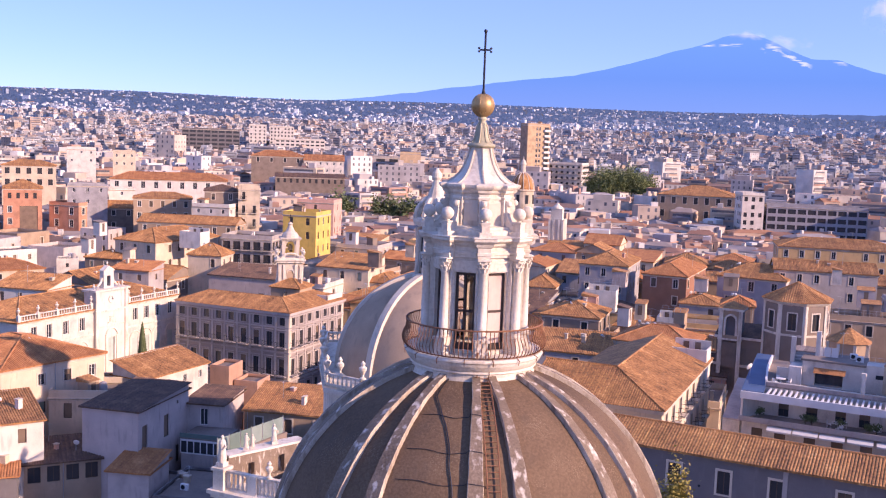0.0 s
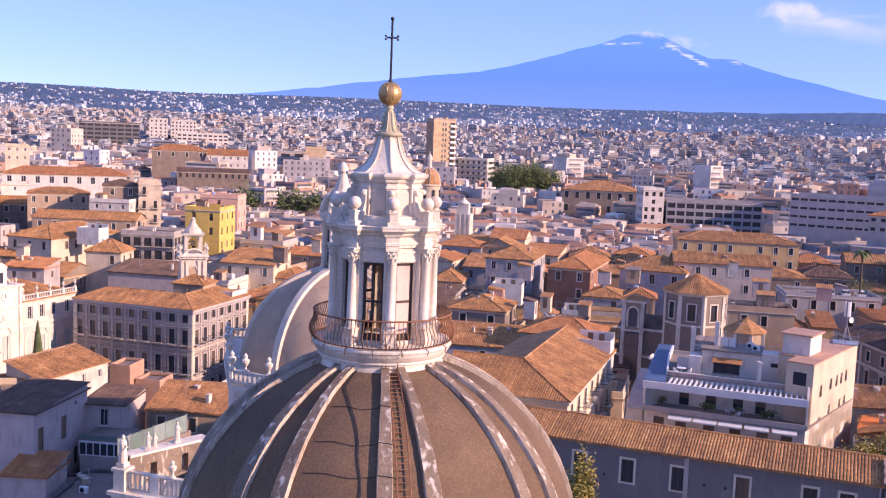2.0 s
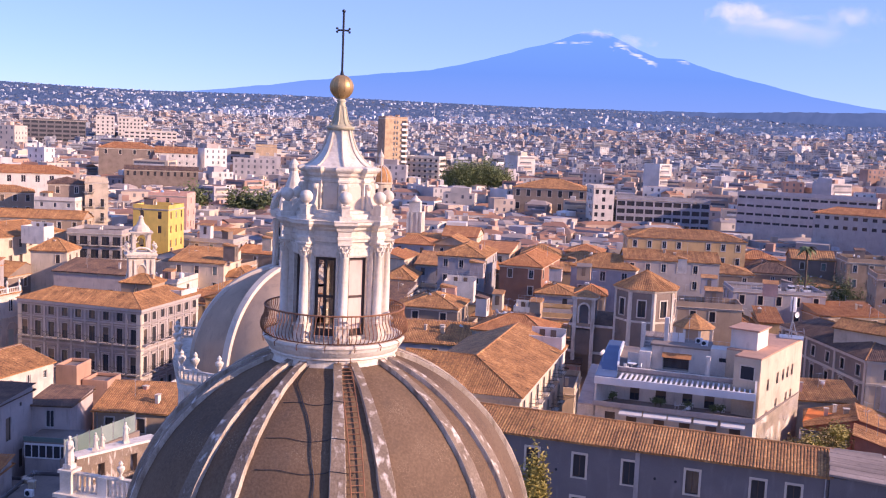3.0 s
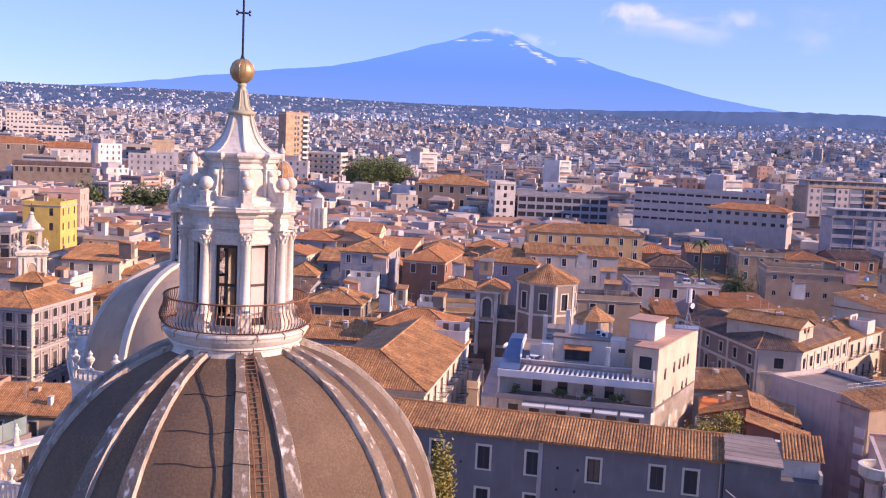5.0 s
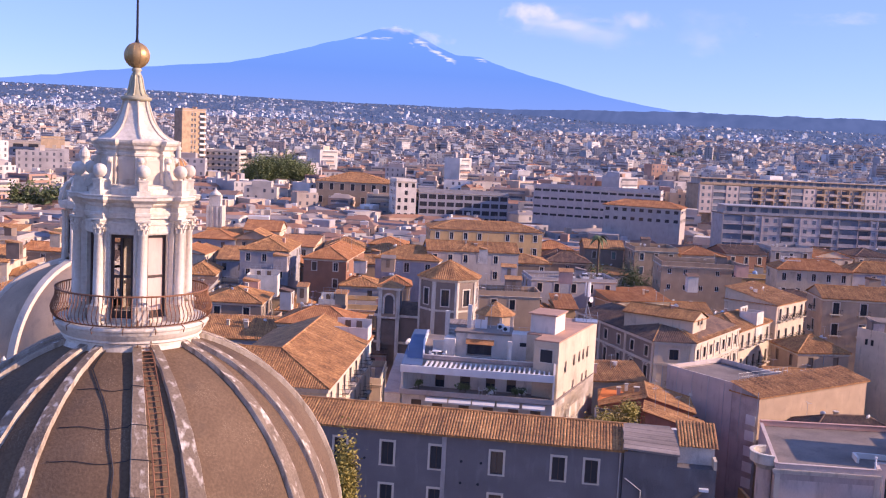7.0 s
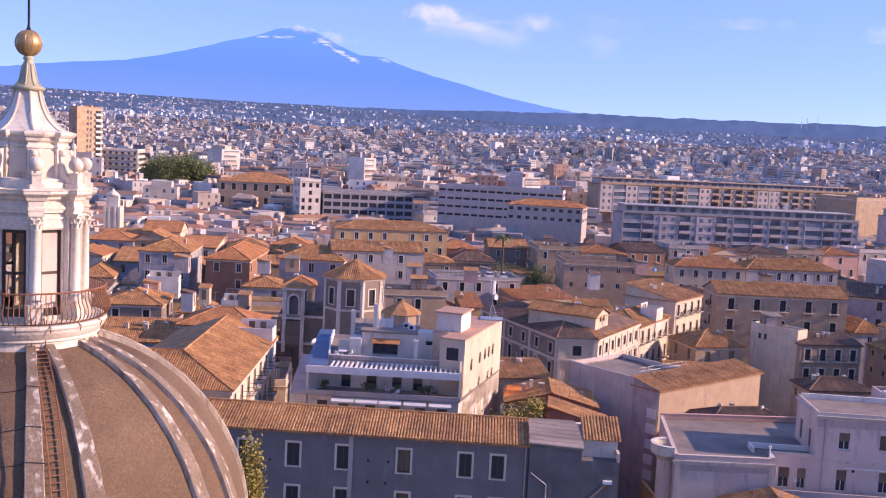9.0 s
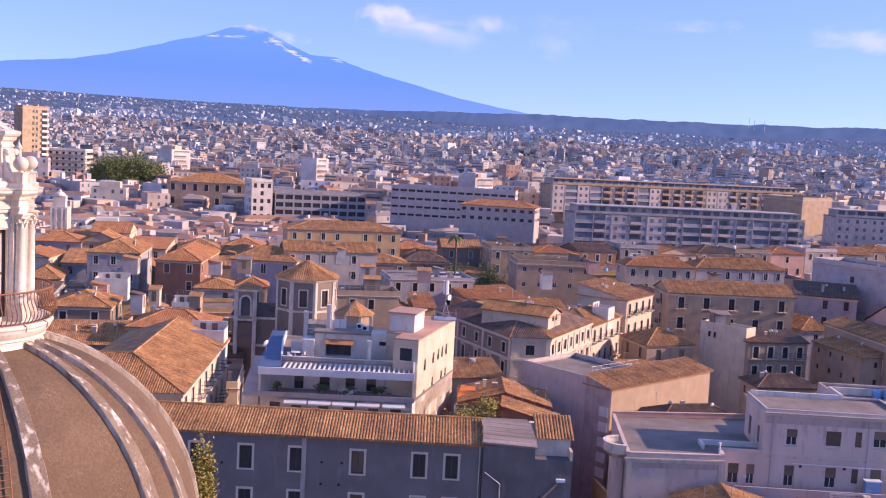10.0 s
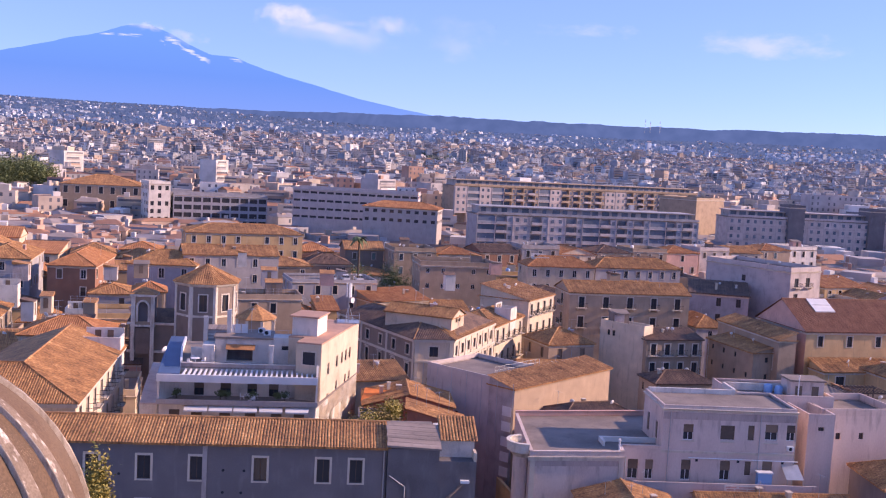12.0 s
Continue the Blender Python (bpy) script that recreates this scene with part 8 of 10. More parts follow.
def far_material(name, colors, rough=0.9):
    """Plaster of the far town: one of a few colours for each house, slightly uneven."""
    m = bpy.data.materials.new(name)
    m.use_nodes = True
    n, l = m.node_tree.nodes, m.node_tree.links
    b = n["Principled BSDF"]
    b.inputs["Roughness"].default_value = rough
    ri = n.new("ShaderNodeNewGeometry")
    rp = n.new("ShaderNodeValToRGB")
    rp.color_ramp.interpolation = "CONSTANT"
    e = rp.color_ramp.elements
    for i, c in enumerate(colors):
        el = e[i] if i < 2 else e.new(i / len(colors))
        el.position, el.color = i / len(colors), (*c, 1)
    l.new(ri.outputs["Random Per Island"], rp.inputs[0])
    co = n.new("ShaderNodeTexCoord")
    ns = n.new("ShaderNodeTexNoise")
    ns.inputs["Scale"].default_value, ns.inputs["Detail"].default_value = 0.15, 5
    l.new(co.outputs["Object"], ns.inputs["Vector"])
    mr = n.new("ShaderNodeMapRange")
    mr.inputs[1].default_value, mr.inputs[2].default_value, mr.inputs[3].default_value, mr.inputs[4].default_value = 0.3, 0.7, 0.75, 1.15
    l.new(ns.outputs[0], mr.inputs[0])
    mx = n.new("ShaderNodeVectorMath")
    mx.operation = "SCALE"
    l.new(rp.outputs[0], mx.inputs[0])
    l.new(mr.outputs[0], mx.inputs["Scale"])
    l.new(mx.outputs[0], b.inputs["Base Color"])
    return m


# Muted greys, some bluish: distance haze is worked into these wall colours.
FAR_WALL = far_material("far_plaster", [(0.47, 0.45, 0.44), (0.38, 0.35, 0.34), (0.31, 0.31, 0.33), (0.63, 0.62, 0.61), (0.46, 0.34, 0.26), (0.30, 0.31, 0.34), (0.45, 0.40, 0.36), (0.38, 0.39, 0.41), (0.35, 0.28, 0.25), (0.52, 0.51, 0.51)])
# Hill houses bluer still, the haze mixed into their base colour.
HILL_WALL = far_material("hazed_hill_plaster", [(0.50, 0.54, 0.62), (0.36, 0.40, 0.48), (0.30, 0.34, 0.42), (0.66, 0.70, 0.78), (0.42, 0.42, 0.46), (0.56, 0.60, 0.68)])
FAR_ROOF = far_material("far_roof", [(0.36, 0.18, 0.10), (0.28, 0.15, 0.10), (0.34, 0.27, 0.23), (0.42, 0.21, 0.11), (0.30, 0.26, 0.25), (0.24, 0.15, 0.11)])
FAR_DARK = far_material("far_window", [(0.12, 0.12, 0.14), (0.16, 0.15, 0.16), (0.10, 0.10, 0.12)], 0.4)


def far_town(name, d0, d1, step, sizes, floors, storey, seed, fill, tiled, wall, window_step):
    """A quarter of far houses: walls, roofs, stair heads, rows of windows or balcony bands."""
    rnd = random.Random(seed)
    wv, wf, rv, rf, nv, nf, bv, bf = [], [], [], [], [], [], [], []
    n = int(d1 / step) + 2

    def quads(vs, fs, c):
        o = len(vs)
        vs += c
        fs.append((o, o + 1, o + 2, o + 3))

    def box(P, x0, x1, y0, y1, z0, z1, cap):
        o = len(wv)
        wv.extend([P(x0, y0, z0), P(x1, y0, z0), P(x1, y1, z0), P(x0, y1, z0), P(x0, y0, z1), P(x1, y0, z1), P(x1, y1, z1), P(x0, y1, z1)])
        wf.extend([(o, o + 1, o + 5, o + 4), (o + 1, o + 2, o + 6, o + 5), (o + 2, o + 3, o + 7, o + 6), (o + 3, o, o + 4, o + 7)])
        if cap:
            wf.append((o + 4, o + 5, o + 6, o + 7))

    for iv in range(-2, n):
        for iu in range(-n, n):
            u, v = (iu + rnd.uniform(-0.35, 0.35)) * step, (iv + rnd.uniform(-0.35, 0.35)) * step
            x, y = u * CG - v * SG, u * SG + v * CG
            d = math.hypot(x, y)
            if not d0 < d < d1:
                continue
            az = math.degrees(math.atan2(x, y))
            if not -27 < az < 61:
                continue
            k = 1.0 if d < 1800 else 2.6
            green = noise.noise(Vector((x, y, 0)) * 0.0022 * k) + 0.5 * noise.noise(Vector((x, y, 5)) * 0.006 * k)
            if green > fill + rnd.uniform(-0.2, 0.2) or (d < 720 and not is_free(x, y, step * 0.45)):
                continue
            if d > 1800 and rnd.random() < min(0.9, (d - 1300) / 1700):
                continue
            L, W = rnd.uniform(*sizes) / 2 * rnd.choice([1, 1, 1, 1.5]), rnd.uniform(*sizes) / 2
            f = rnd.choice(floors)
            if d < 450:
                f = min(f, 3)
            elif rnd.random() < 0.02:             # blocks of flats that stand above the rest
                L, W, f = L * rnd.uniform(1.0, 1.5), W, f + rnd.choice([2, 3, 4])
            h = f * storey + rnd.uniform(0, 0.6)
            zg = land(x, y)
            a = GRID + rnd.choice([0, 0, 0, 0.35, -0.3, 0.8]) + rnd.uniform(-0.1, 0.1)
            ca, sa = math.cos(a), math.sin(a)
            P = lambda p, q, z: (x + p * ca - q * sa, y + p * sa + q * ca, z)
            box(P, -L, L, -W, W, zg - 4, zg + h, False)
            top = zg + h
            if f < 5 and rnd.random() < tiled:
                t, kx = top + rnd.uniform(0.3, 0.55) * storey, 1.03
                o, e = len(rv), rnd.choice([0.35, 0.6, 1.03])
                rv += [P(-L * kx, -W * kx, top), P(L * kx, -W * kx, top), P(L * kx, W * kx, top), P(-L * kx, W * kx, top), P(-L * e, 0, t), P(L * e, 0, t)]
                rf += [(o, o + 1, o + 5, o + 4), (o + 1, o + 2, o + 5), (o + 2, o + 3, o + 4, o + 5), (o + 3, o, o + 4)]
            else:
                quads(rv, rf, [P(-L, -W, top - 0.25), P(L, -W, top - 0.25), P(L, W, top - 0.25), P(-L, W, top - 0.25)])
                if rnd.random() < 0.35:          # set-back attic storey
                    e = rnd.uniform(0.55, 0.8)
                    box(P, -L * e, L * rnd.uniform(0.3, 0.9), -W * 0.6, W * 0.9, top - 0.3, top + storey * 0.8, True)
            for q in range(rnd.choice([0, 1, 1, 2, 3])):      # stair heads, tanks, chimneys
                bx, by, bs = rnd.uniform(-0.8, 0.8) * L, rnd.uniform(-0.8, 0.6) * W, rnd.uniform(0.15, 0.5) * storey
                box(P, bx - bs, bx + bs, by - bs, by + bs, top - 0.3, top + rnd.uniform(0.3, 0.9) * storey, True)
            if not window_step:
                continue
            bands = f >= 4 and rnd.random() < 0.55
            for face, ln in (("f", L), ("r", W)):
                Q = (lambda p, z, out: P(p, -W - out, z)) if face == "f" else (lambda p, z, out: P(L + out, p, z))
                for r in range(min(f, 6)):
                    zt = top - 0.28 * storey - storey * r
                    if bands:
                        p0, p1 = -ln * rnd.uniform(0.7, 0.95), ln * rnd.uniform(0.5, 0.95)
                        quads(nv, nf, [Q(p0, zt - 0.55 * storey, 0.05), Q(p1, zt - 0.55 * storey, 0.05), Q(p1, zt, 0.05), Q(p0, zt, 0.05)])
                        quads(bv, bf, [Q(p0, zt - 0.62 * storey, 0.5), Q(p1, zt - 0.62 * storey, 0.5), Q(p1, zt - 0.32 * storey, 0.5), Q(p0, zt - 0.32 * storey, 0.5)])
                        quads(bv, bf, [Q(p0, zt - 0.62 * storey, 0.0), Q(p1, zt - 0.62 * storey, 0.0), Q(p1, zt - 0.62 * storey, 0.5), Q(p0, zt - 0.62 * storey, 0.5)])
                        continue
                    cols = max(1, int(2 * ln / window_step))
                    ww, wh = 0.16 * window_step * rnd.uniform(0.9, 1.2), 0.5 * storey
                    for c in range(cols):
                        if rnd.random() < 0.18:
                            continue
                        p = -ln + 2 * ln * (c + 0.5) / cols
                        quads(nv, nf, [Q(p - ww, zt - wh, 0.05), Q(p + ww, zt - wh, 0.05), Q(p + ww, zt, 0.05), Q(p - ww, zt, 0.05)])
    town = thing(name, "mass of far plastered houses with flat and tiled roofs", "town", kind="stuff")
    for pn, vs, fs, mat in (("walls", wv, wf, wall), ("roofs", rv, rf, FAR_ROOF), ("windows", nv, nf, FAR_DARK), ("balconies", bv, bf, wall)):
        if vs:
            g = Mesh()
            g.v, g.f = vs, fs
            tagged(part(pn, g, mat, town), kind="stuff")


MID_WALL = far_material("old_town_plaster", [(0.58, 0.50, 0.42), (0.50, 0.40, 0.32), (0.42, 0.36, 0.33), (0.70, 0.66, 0.62), (0.54, 0.38, 0.28), (0.40, 0.37, 0.37), (0.60, 0.49, 0.36), (0.46, 0.42, 0.41), (0.44, 0.27, 0.20), (0.62, 0.57, 0.52)])
far_town("town_middle", 328, 720, 13.0, (8, 15), (3, 3, 4, 4, 5), 3.1, 21, 0.6, 0.5, MID_WALL, 3.0)
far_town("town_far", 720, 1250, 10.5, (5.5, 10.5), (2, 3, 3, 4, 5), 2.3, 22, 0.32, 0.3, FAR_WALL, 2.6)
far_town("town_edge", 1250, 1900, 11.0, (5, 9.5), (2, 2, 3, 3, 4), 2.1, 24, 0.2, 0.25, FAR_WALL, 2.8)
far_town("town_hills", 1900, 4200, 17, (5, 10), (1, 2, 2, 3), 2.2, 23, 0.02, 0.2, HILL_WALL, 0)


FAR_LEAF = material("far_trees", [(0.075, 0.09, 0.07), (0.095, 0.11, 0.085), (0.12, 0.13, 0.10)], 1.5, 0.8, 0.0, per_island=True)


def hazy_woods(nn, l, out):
    """Woods of the distance, with the blue-green haze of the hills behind them put into a glowing colour."""
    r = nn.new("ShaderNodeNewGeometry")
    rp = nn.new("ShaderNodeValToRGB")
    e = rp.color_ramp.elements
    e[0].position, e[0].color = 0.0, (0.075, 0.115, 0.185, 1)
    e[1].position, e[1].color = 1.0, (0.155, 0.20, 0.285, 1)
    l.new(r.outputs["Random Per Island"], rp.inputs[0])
    # Haze painted as glow: the woods do not take the sun.
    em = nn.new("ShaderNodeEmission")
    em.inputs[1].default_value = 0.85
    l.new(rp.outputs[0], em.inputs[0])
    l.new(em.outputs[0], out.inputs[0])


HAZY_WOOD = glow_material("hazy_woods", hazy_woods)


def far_trees(name, label, d0, d1, step, seed, level, size, mat):
    """Clumps of trees between the far houses."""
    rnd = random.Random(seed)
    g = Mesh()
    vs, fs = [], []
    n = int(d1 / step) + 2
    for iv in range(-n, n):
        for iu in range(-n, n):
            x, y = (iu + rnd.uniform(-0.5, 0.5)) * step, (iv + rnd.uniform(-0.5, 0.5)) * step
            d = math.hypot(x, y)
            az = math.degrees(math.atan2(x, y))
            if y < -0.3 * x or not d0 < d < d1 or not -27 < az < 61:
                continue
            k = 1.0 if d < 1800 else 2.6
            green = noise.noise(Vector((x, y, 0)) * 0.0022 * k) + 0.5 * noise.noise(Vector((x, y, 5)) * 0.006 * k)
            if green < level + rnd.uniform(-0.3, 0.2):
                continue
            z = land(x, y)
            for k in range(3):
                r = size * rnd.uniform(0.5, 1.0)
                cx, cy, cz = x + rnd.uniform(-1, 1) * size, y + rnd.uniform(-1, 1) * size, z + r * rnd.uniform(0.3, 0.8)
                o = len(vs)
                for i in range(5):
                    a = 2 * math.pi * i / 5 + rnd.random()
                    vs.append((cx + r * math.cos(a) * rnd.uniform(0.7, 1.2), cy + r * math.sin(a) * rnd.uniform(0.7, 1.2), cz - r * rnd.uniform(0.3, 0.7)))
                    vs.append((cx + 0.7 * r * math.cos(a + 0.6), cy + 0.7 * r * math.sin(a + 0.6), cz + r * rnd.uniform(0.2, 0.6)))
                vs.append((cx, cy, cz + r * rnd.uniform(0.7, 1.1)))
                for i in range(5):
                    j = (i + 1) % 5
                    fs += [(o + 2 * i, o + 2 * j, o + 2 * i + 1), (o + 2 * j, o + 2 * j + 1, o + 2 * i + 1), (o + 2 * i + 1, o + 2 * j + 1, o + 10)]
    g.v, g.f = vs, fs
    tagged(part(name, g, mat), label, "trees", kind="stuff")


far_trees("far_trees", "dark green trees and gardens between far houses", 420, 1500, 20, 31, 0.25, 2.6, FAR_LEAF)
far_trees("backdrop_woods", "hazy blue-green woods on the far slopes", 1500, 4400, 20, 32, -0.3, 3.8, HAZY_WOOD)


# ---- landmarks ----
def abbey_dome():
    """The second church with its plastered dome and urns, behind the great dome."""
    ch = thing("abbey_church", "pale stone church with a plastered ribbed dome and white lantern", "church", Matrix.Translation((0, 0, -5.4)) @ Matrix.Diagonal((1.1, 1.1, 1.1, 1)) @ pose(-0.1, 100, 0))
    R, zc = 9.4, 31.0
    prof = [(R * math.sin(radians(a)), zc + R * 1.02 * math.cos(radians(a))) for a in np.linspace(90, 8, 24)]
    part("dome_shell", Mesh().lathe(prof, 72), WALLS["tan"], ch, "buff plastered dome", smooth=True)
    for k in range(8):
        a = -38 + 45 * k
        vs, fs = [], []
        rows = np.linspace(89, 10, 24)
        for al in rows:
            for du, up in ((-0.42, -0.05), (-0.34, 0.3), (0.34, 0.3), (0.42, -0.05)):
                r = (R + up) * math.sin(radians(al))
                vs.append(turned(a + math.degrees(du / max(r, 1.0)), r, zc + (R * 1.02 + up) * math.cos(radians(al))))
        for i in range(len(rows) - 1):
            for j in range(3):
                fs.append((i * 4 + j, i * 4 + j + 1, i * 4 + j + 5, i * 4 + j + 4))
        part("dome_rib", Mesh().add(vs, fs), TRIM, ch)
    body = [(-9.4, -8.2), (-6.0, -10.5), (9, -9), (10, 11), (-11.6, 11), (-11.0, 2)]
    part("wall", Mesh().prism(body, -1, 31.0), STONE, ch)
    part("cornice", Mesh().prism([(x * 1.05, y * 1.05) for x, y in body], 30.2, 30.7), STONE, ch)
    for i in range(len(body)):
        p, q = body[i], body[(i + 1) % len(body)]
        baluster_row(ch, (p[0] * 1.02, p[1] * 1.02), (q[0] * 1.02, q[1] * 1.02), 31.0, 1.1, 0.5)
    um = urn_mesh(1.1).data("stone_urn", STONE)
    for x, y in ((-9.6, -8.4), (-8.3, -9.3), (-6.1, -10.7), (-11.2, 2.0), (-10.5, -2.5), (-2, -10.2), (2, -9.9), (-11.6, 6)):
        part("stone_urn", um, None, ch, m=pose(x, y, 32.1))
    z0 = 40.2
    part("lantern_base", Mesh().lathe([(2.3, z0 - 0.4), (2.3, z0 + 0.3), (1.9, z0 + 0.4), (1.6, z0 + 0.5)], 16), STONE, ch)
    part("lantern_drum", Mesh().lathe([(1.25, z0 + 0.5), (1.25, z0 + 5.2)], 8), STONE, ch)
    for k in range(8):
        part("lantern_column", Mesh().lathe([(0.24, z0 + 0.5), (0.2, z0 + 0.8), (0.17, z0 + 4.7), (0.26, z0 + 5.1)], 10, cx=1.75), STONE, ch, smooth=True, m=pose(0, 0, 0, 0, 0, 45 * k + 10))
        part("lantern_window", Mesh().box(1.12, 1.28, -0.3, 0.3, z0 + 1.0, z0 + 4.2), GLASS, ch, m=pose(0, 0, 0, 0, 0, 45 * k + 32.5))
        part("lantern_scroll", Mesh().tube([(2.1, 0, z0 + 6.0), (1.9, 0, z0 + 6.9), (1.5, 0, z0 + 7.5), (1.0, 0, z0 + 8.0)], 0.22, 6), STONE, ch, m=pose(0, 0, 0, 0, 0, 45 * k + 10))
    part("lantern_cornice", Mesh().lathe([(1.3, z0 + 5.1), (2.1, z0 + 5.3), (2.25, z0 + 5.7), (2.25, z0 + 5.95), (1.3, z0 + 6.1)], 16), STONE, ch)
    part("lantern_spire", Mesh().lathe([(1.3, z0 + 6.0), (1.25, z0 + 7.3), (1.35, z0 + 7.5), (0.9, z0 + 8.2), (0.5, z0 + 9.2), (0.35, z0 + 9.8), (0.5, z0 + 10.1), (0.45, z0 + 10.5), (0.1, z0 + 11.0)], 12), STONE, ch)


abbey_dome()


def statue(x, y, z, s, ang, mat=None):
    """A worn stone figure, one plain mesh."""
    rnd = random.Random(int(x * 31 + y * 17))
    g = Mesh()
    prof = [(0.30, 0), (0.34, 0.25), (0.28, 0.8), (0.26, 1.2), (0.30, 1.5), (0.22, 1.72), (0.09, 1.8), (0.13, 1.92), (0.13, 2.05), (0.02, 2.15)]
    vs_prof = [(r * s * rnd.uniform(0.92, 1.08), h * s) for r, h in prof]
    g.lathe(vs_prof, 10)
    g.tube([(0.2 * s, 0, 1.5 * s), (0.42 * s, -0.1 * s, 1.25 * s), (0.3 * s, -0.3 * s, 1.1 * s)], 0.08 * s, 6)
    g.box(-0.34 * s, 0.34 * s, -0.34 * s, 0.34 * s, -0.3 * s, 0.02)
    tagged(part("statue", g, mat or STONE, smooth=False, m=pose(x, y, z, 0, 0, ang)), "weathered white stone statue on a church parapet", "statue", "parapet statues")


def church_front():
    """Upper part of the great church's front, with balustrade, volutes and figures."""
    P, ang = Vector((-14.4, 66.2, 0)), -25.0
    ch = thing("baroque_church", "pale stone baroque church front top with balustrade and buttresses", "church", pose(P.x, P.y, 0, 0, 0, ang))
    L = 9.0
    part("wall", Mesh().box(0, L, 0, 3.0, 0, 29.6), STONE, ch)
    part("cornice", Mesh().box(-0.45, L + 0.2, -0.45, 3.2, 29.6, 29.85).box(-0.25, L, -0.25, 3.0, 29.3, 29.6), STONE, ch)
    part("corner_pedestal", Mesh().box(-0.1, 0.75, -0.2, 0.7, 29.85, 31.2).box(-0.2, 0.85, -0.3, 0.8, 31.2, 31.4), STONE, ch)
    baluster_row(ch, (0.8, 0.2), (2.6, 0.2), 29.85, 1.4, 0.3)
    part("parapet_block", Mesh().box(2.6, 3.3, 0, 0.5, 29.85, 31.2), STONE, ch)
    baluster_row(ch, (3.3, 0.2), (5.3, 0.2), 29.85, 1.4, 0.3)
    part("parapet_block", Mesh().box(5.3, 8.9, 0, 0.5, 29.85, 31.2), STONE, ch)
    # a worn wall with arches runs back from the corner and carries the figures
    a, b = Vector((0.5, 0.7, 0)), Vector((2.9, 6.6, 0))
    d = (b - a).normalized()
    sw = Mesh().facade((a.x, a.y), (d.x, d.y), (b - a).length, 29.0, 31.9, [(1.2, 2.1, 30.0, 31.2), (3.6, 4.6, 30.0, 31.3)], 0.5)
    part("scroll_wall", sw, RIB, ch)
    up = Vector((0, 0, 1))
    side = Vector((d.y, -d.x, 0))
    part("wall_back", Mesh().beam(a - side * 0.75 + up * 30.45, b - side * 0.75 + up * 30.45, 0.5, 2.9), RIB, ch)
    part("coping", Mesh().beam(a - side * 0.45 + up * 31.98, b - side * 0.45 + up * 31.98, 1.15, 0.16), STONE, ch)
    part("roof", Mesh().box(0.2, L, 0.5, 9.0, 28.2, 28.9), ROOF_FLAT, ch)
    part("side_wall", Mesh().box(0, L, 3.0, 9.0, 0, 28.4), STONE, ch)
    vault = [(2.4 + 5.6 * (1 - math.cos(q)) / 2, 28.9 + 1.9 * math.sin(q)) for q in np.linspace(0.25, math.pi, 9)]
    part("white_roof", Mesh().add([(x, y, z) for x, z in vault for y in (1.2, 7.5)], [(2 * i, 2 * i + 1, 2 * i + 3, 2 * i + 2) for i in range(8)] + [tuple(range(0, 18, 2))]), WHITE_PAINT, ch, "white painted vaulted roof")
    m = ch.matrix_basis
    for k, s in ((0.0, 0.88), (0.26, 0.5), (0.34, 0.42), (0.62, 0.6)):
        c = m @ (Vector((0.32, 0.25, 31.7)) if k == 0 else (a + (b - a) * k - side * 0.4 + up * (32.05 + 0.3 * s)))
        statue(c.x, c.y, c.z, s, ang + 90 * k)
    u = m @ Vector((4.2, 0.2, 31.25))
    tagged(part("stone_urn", urn_mesh(0.75), STONE, m=pose(u.x, u.y, 31.25)), "carved stone urn on a church balustrade", "urn")
    f = thing("terrace_fence", "green mesh fence along a church roof edge", "fence", pose(-15.3, 70.7, 0, 0, 0, 60))
    for i in range(7):
        part("post", Mesh().tube([(1.25 * i, 0, 28.0), (1.25 * i, 0, 32.0)], 0.04, 5), METAL, f)
    for i in range(6):
        part("mesh_panel", Mesh().box(1.25 * i + 0.05, 1.25 * i + 1.2, -0.015, 0.015, 30.6, 31.9), GREEN_SHUTTER, f)
    part("base_wall", Mesh().box(-0.2, 7.8, -0.2, 0.2, 0, 30.6), WALLS["stone"], f)


church_front()


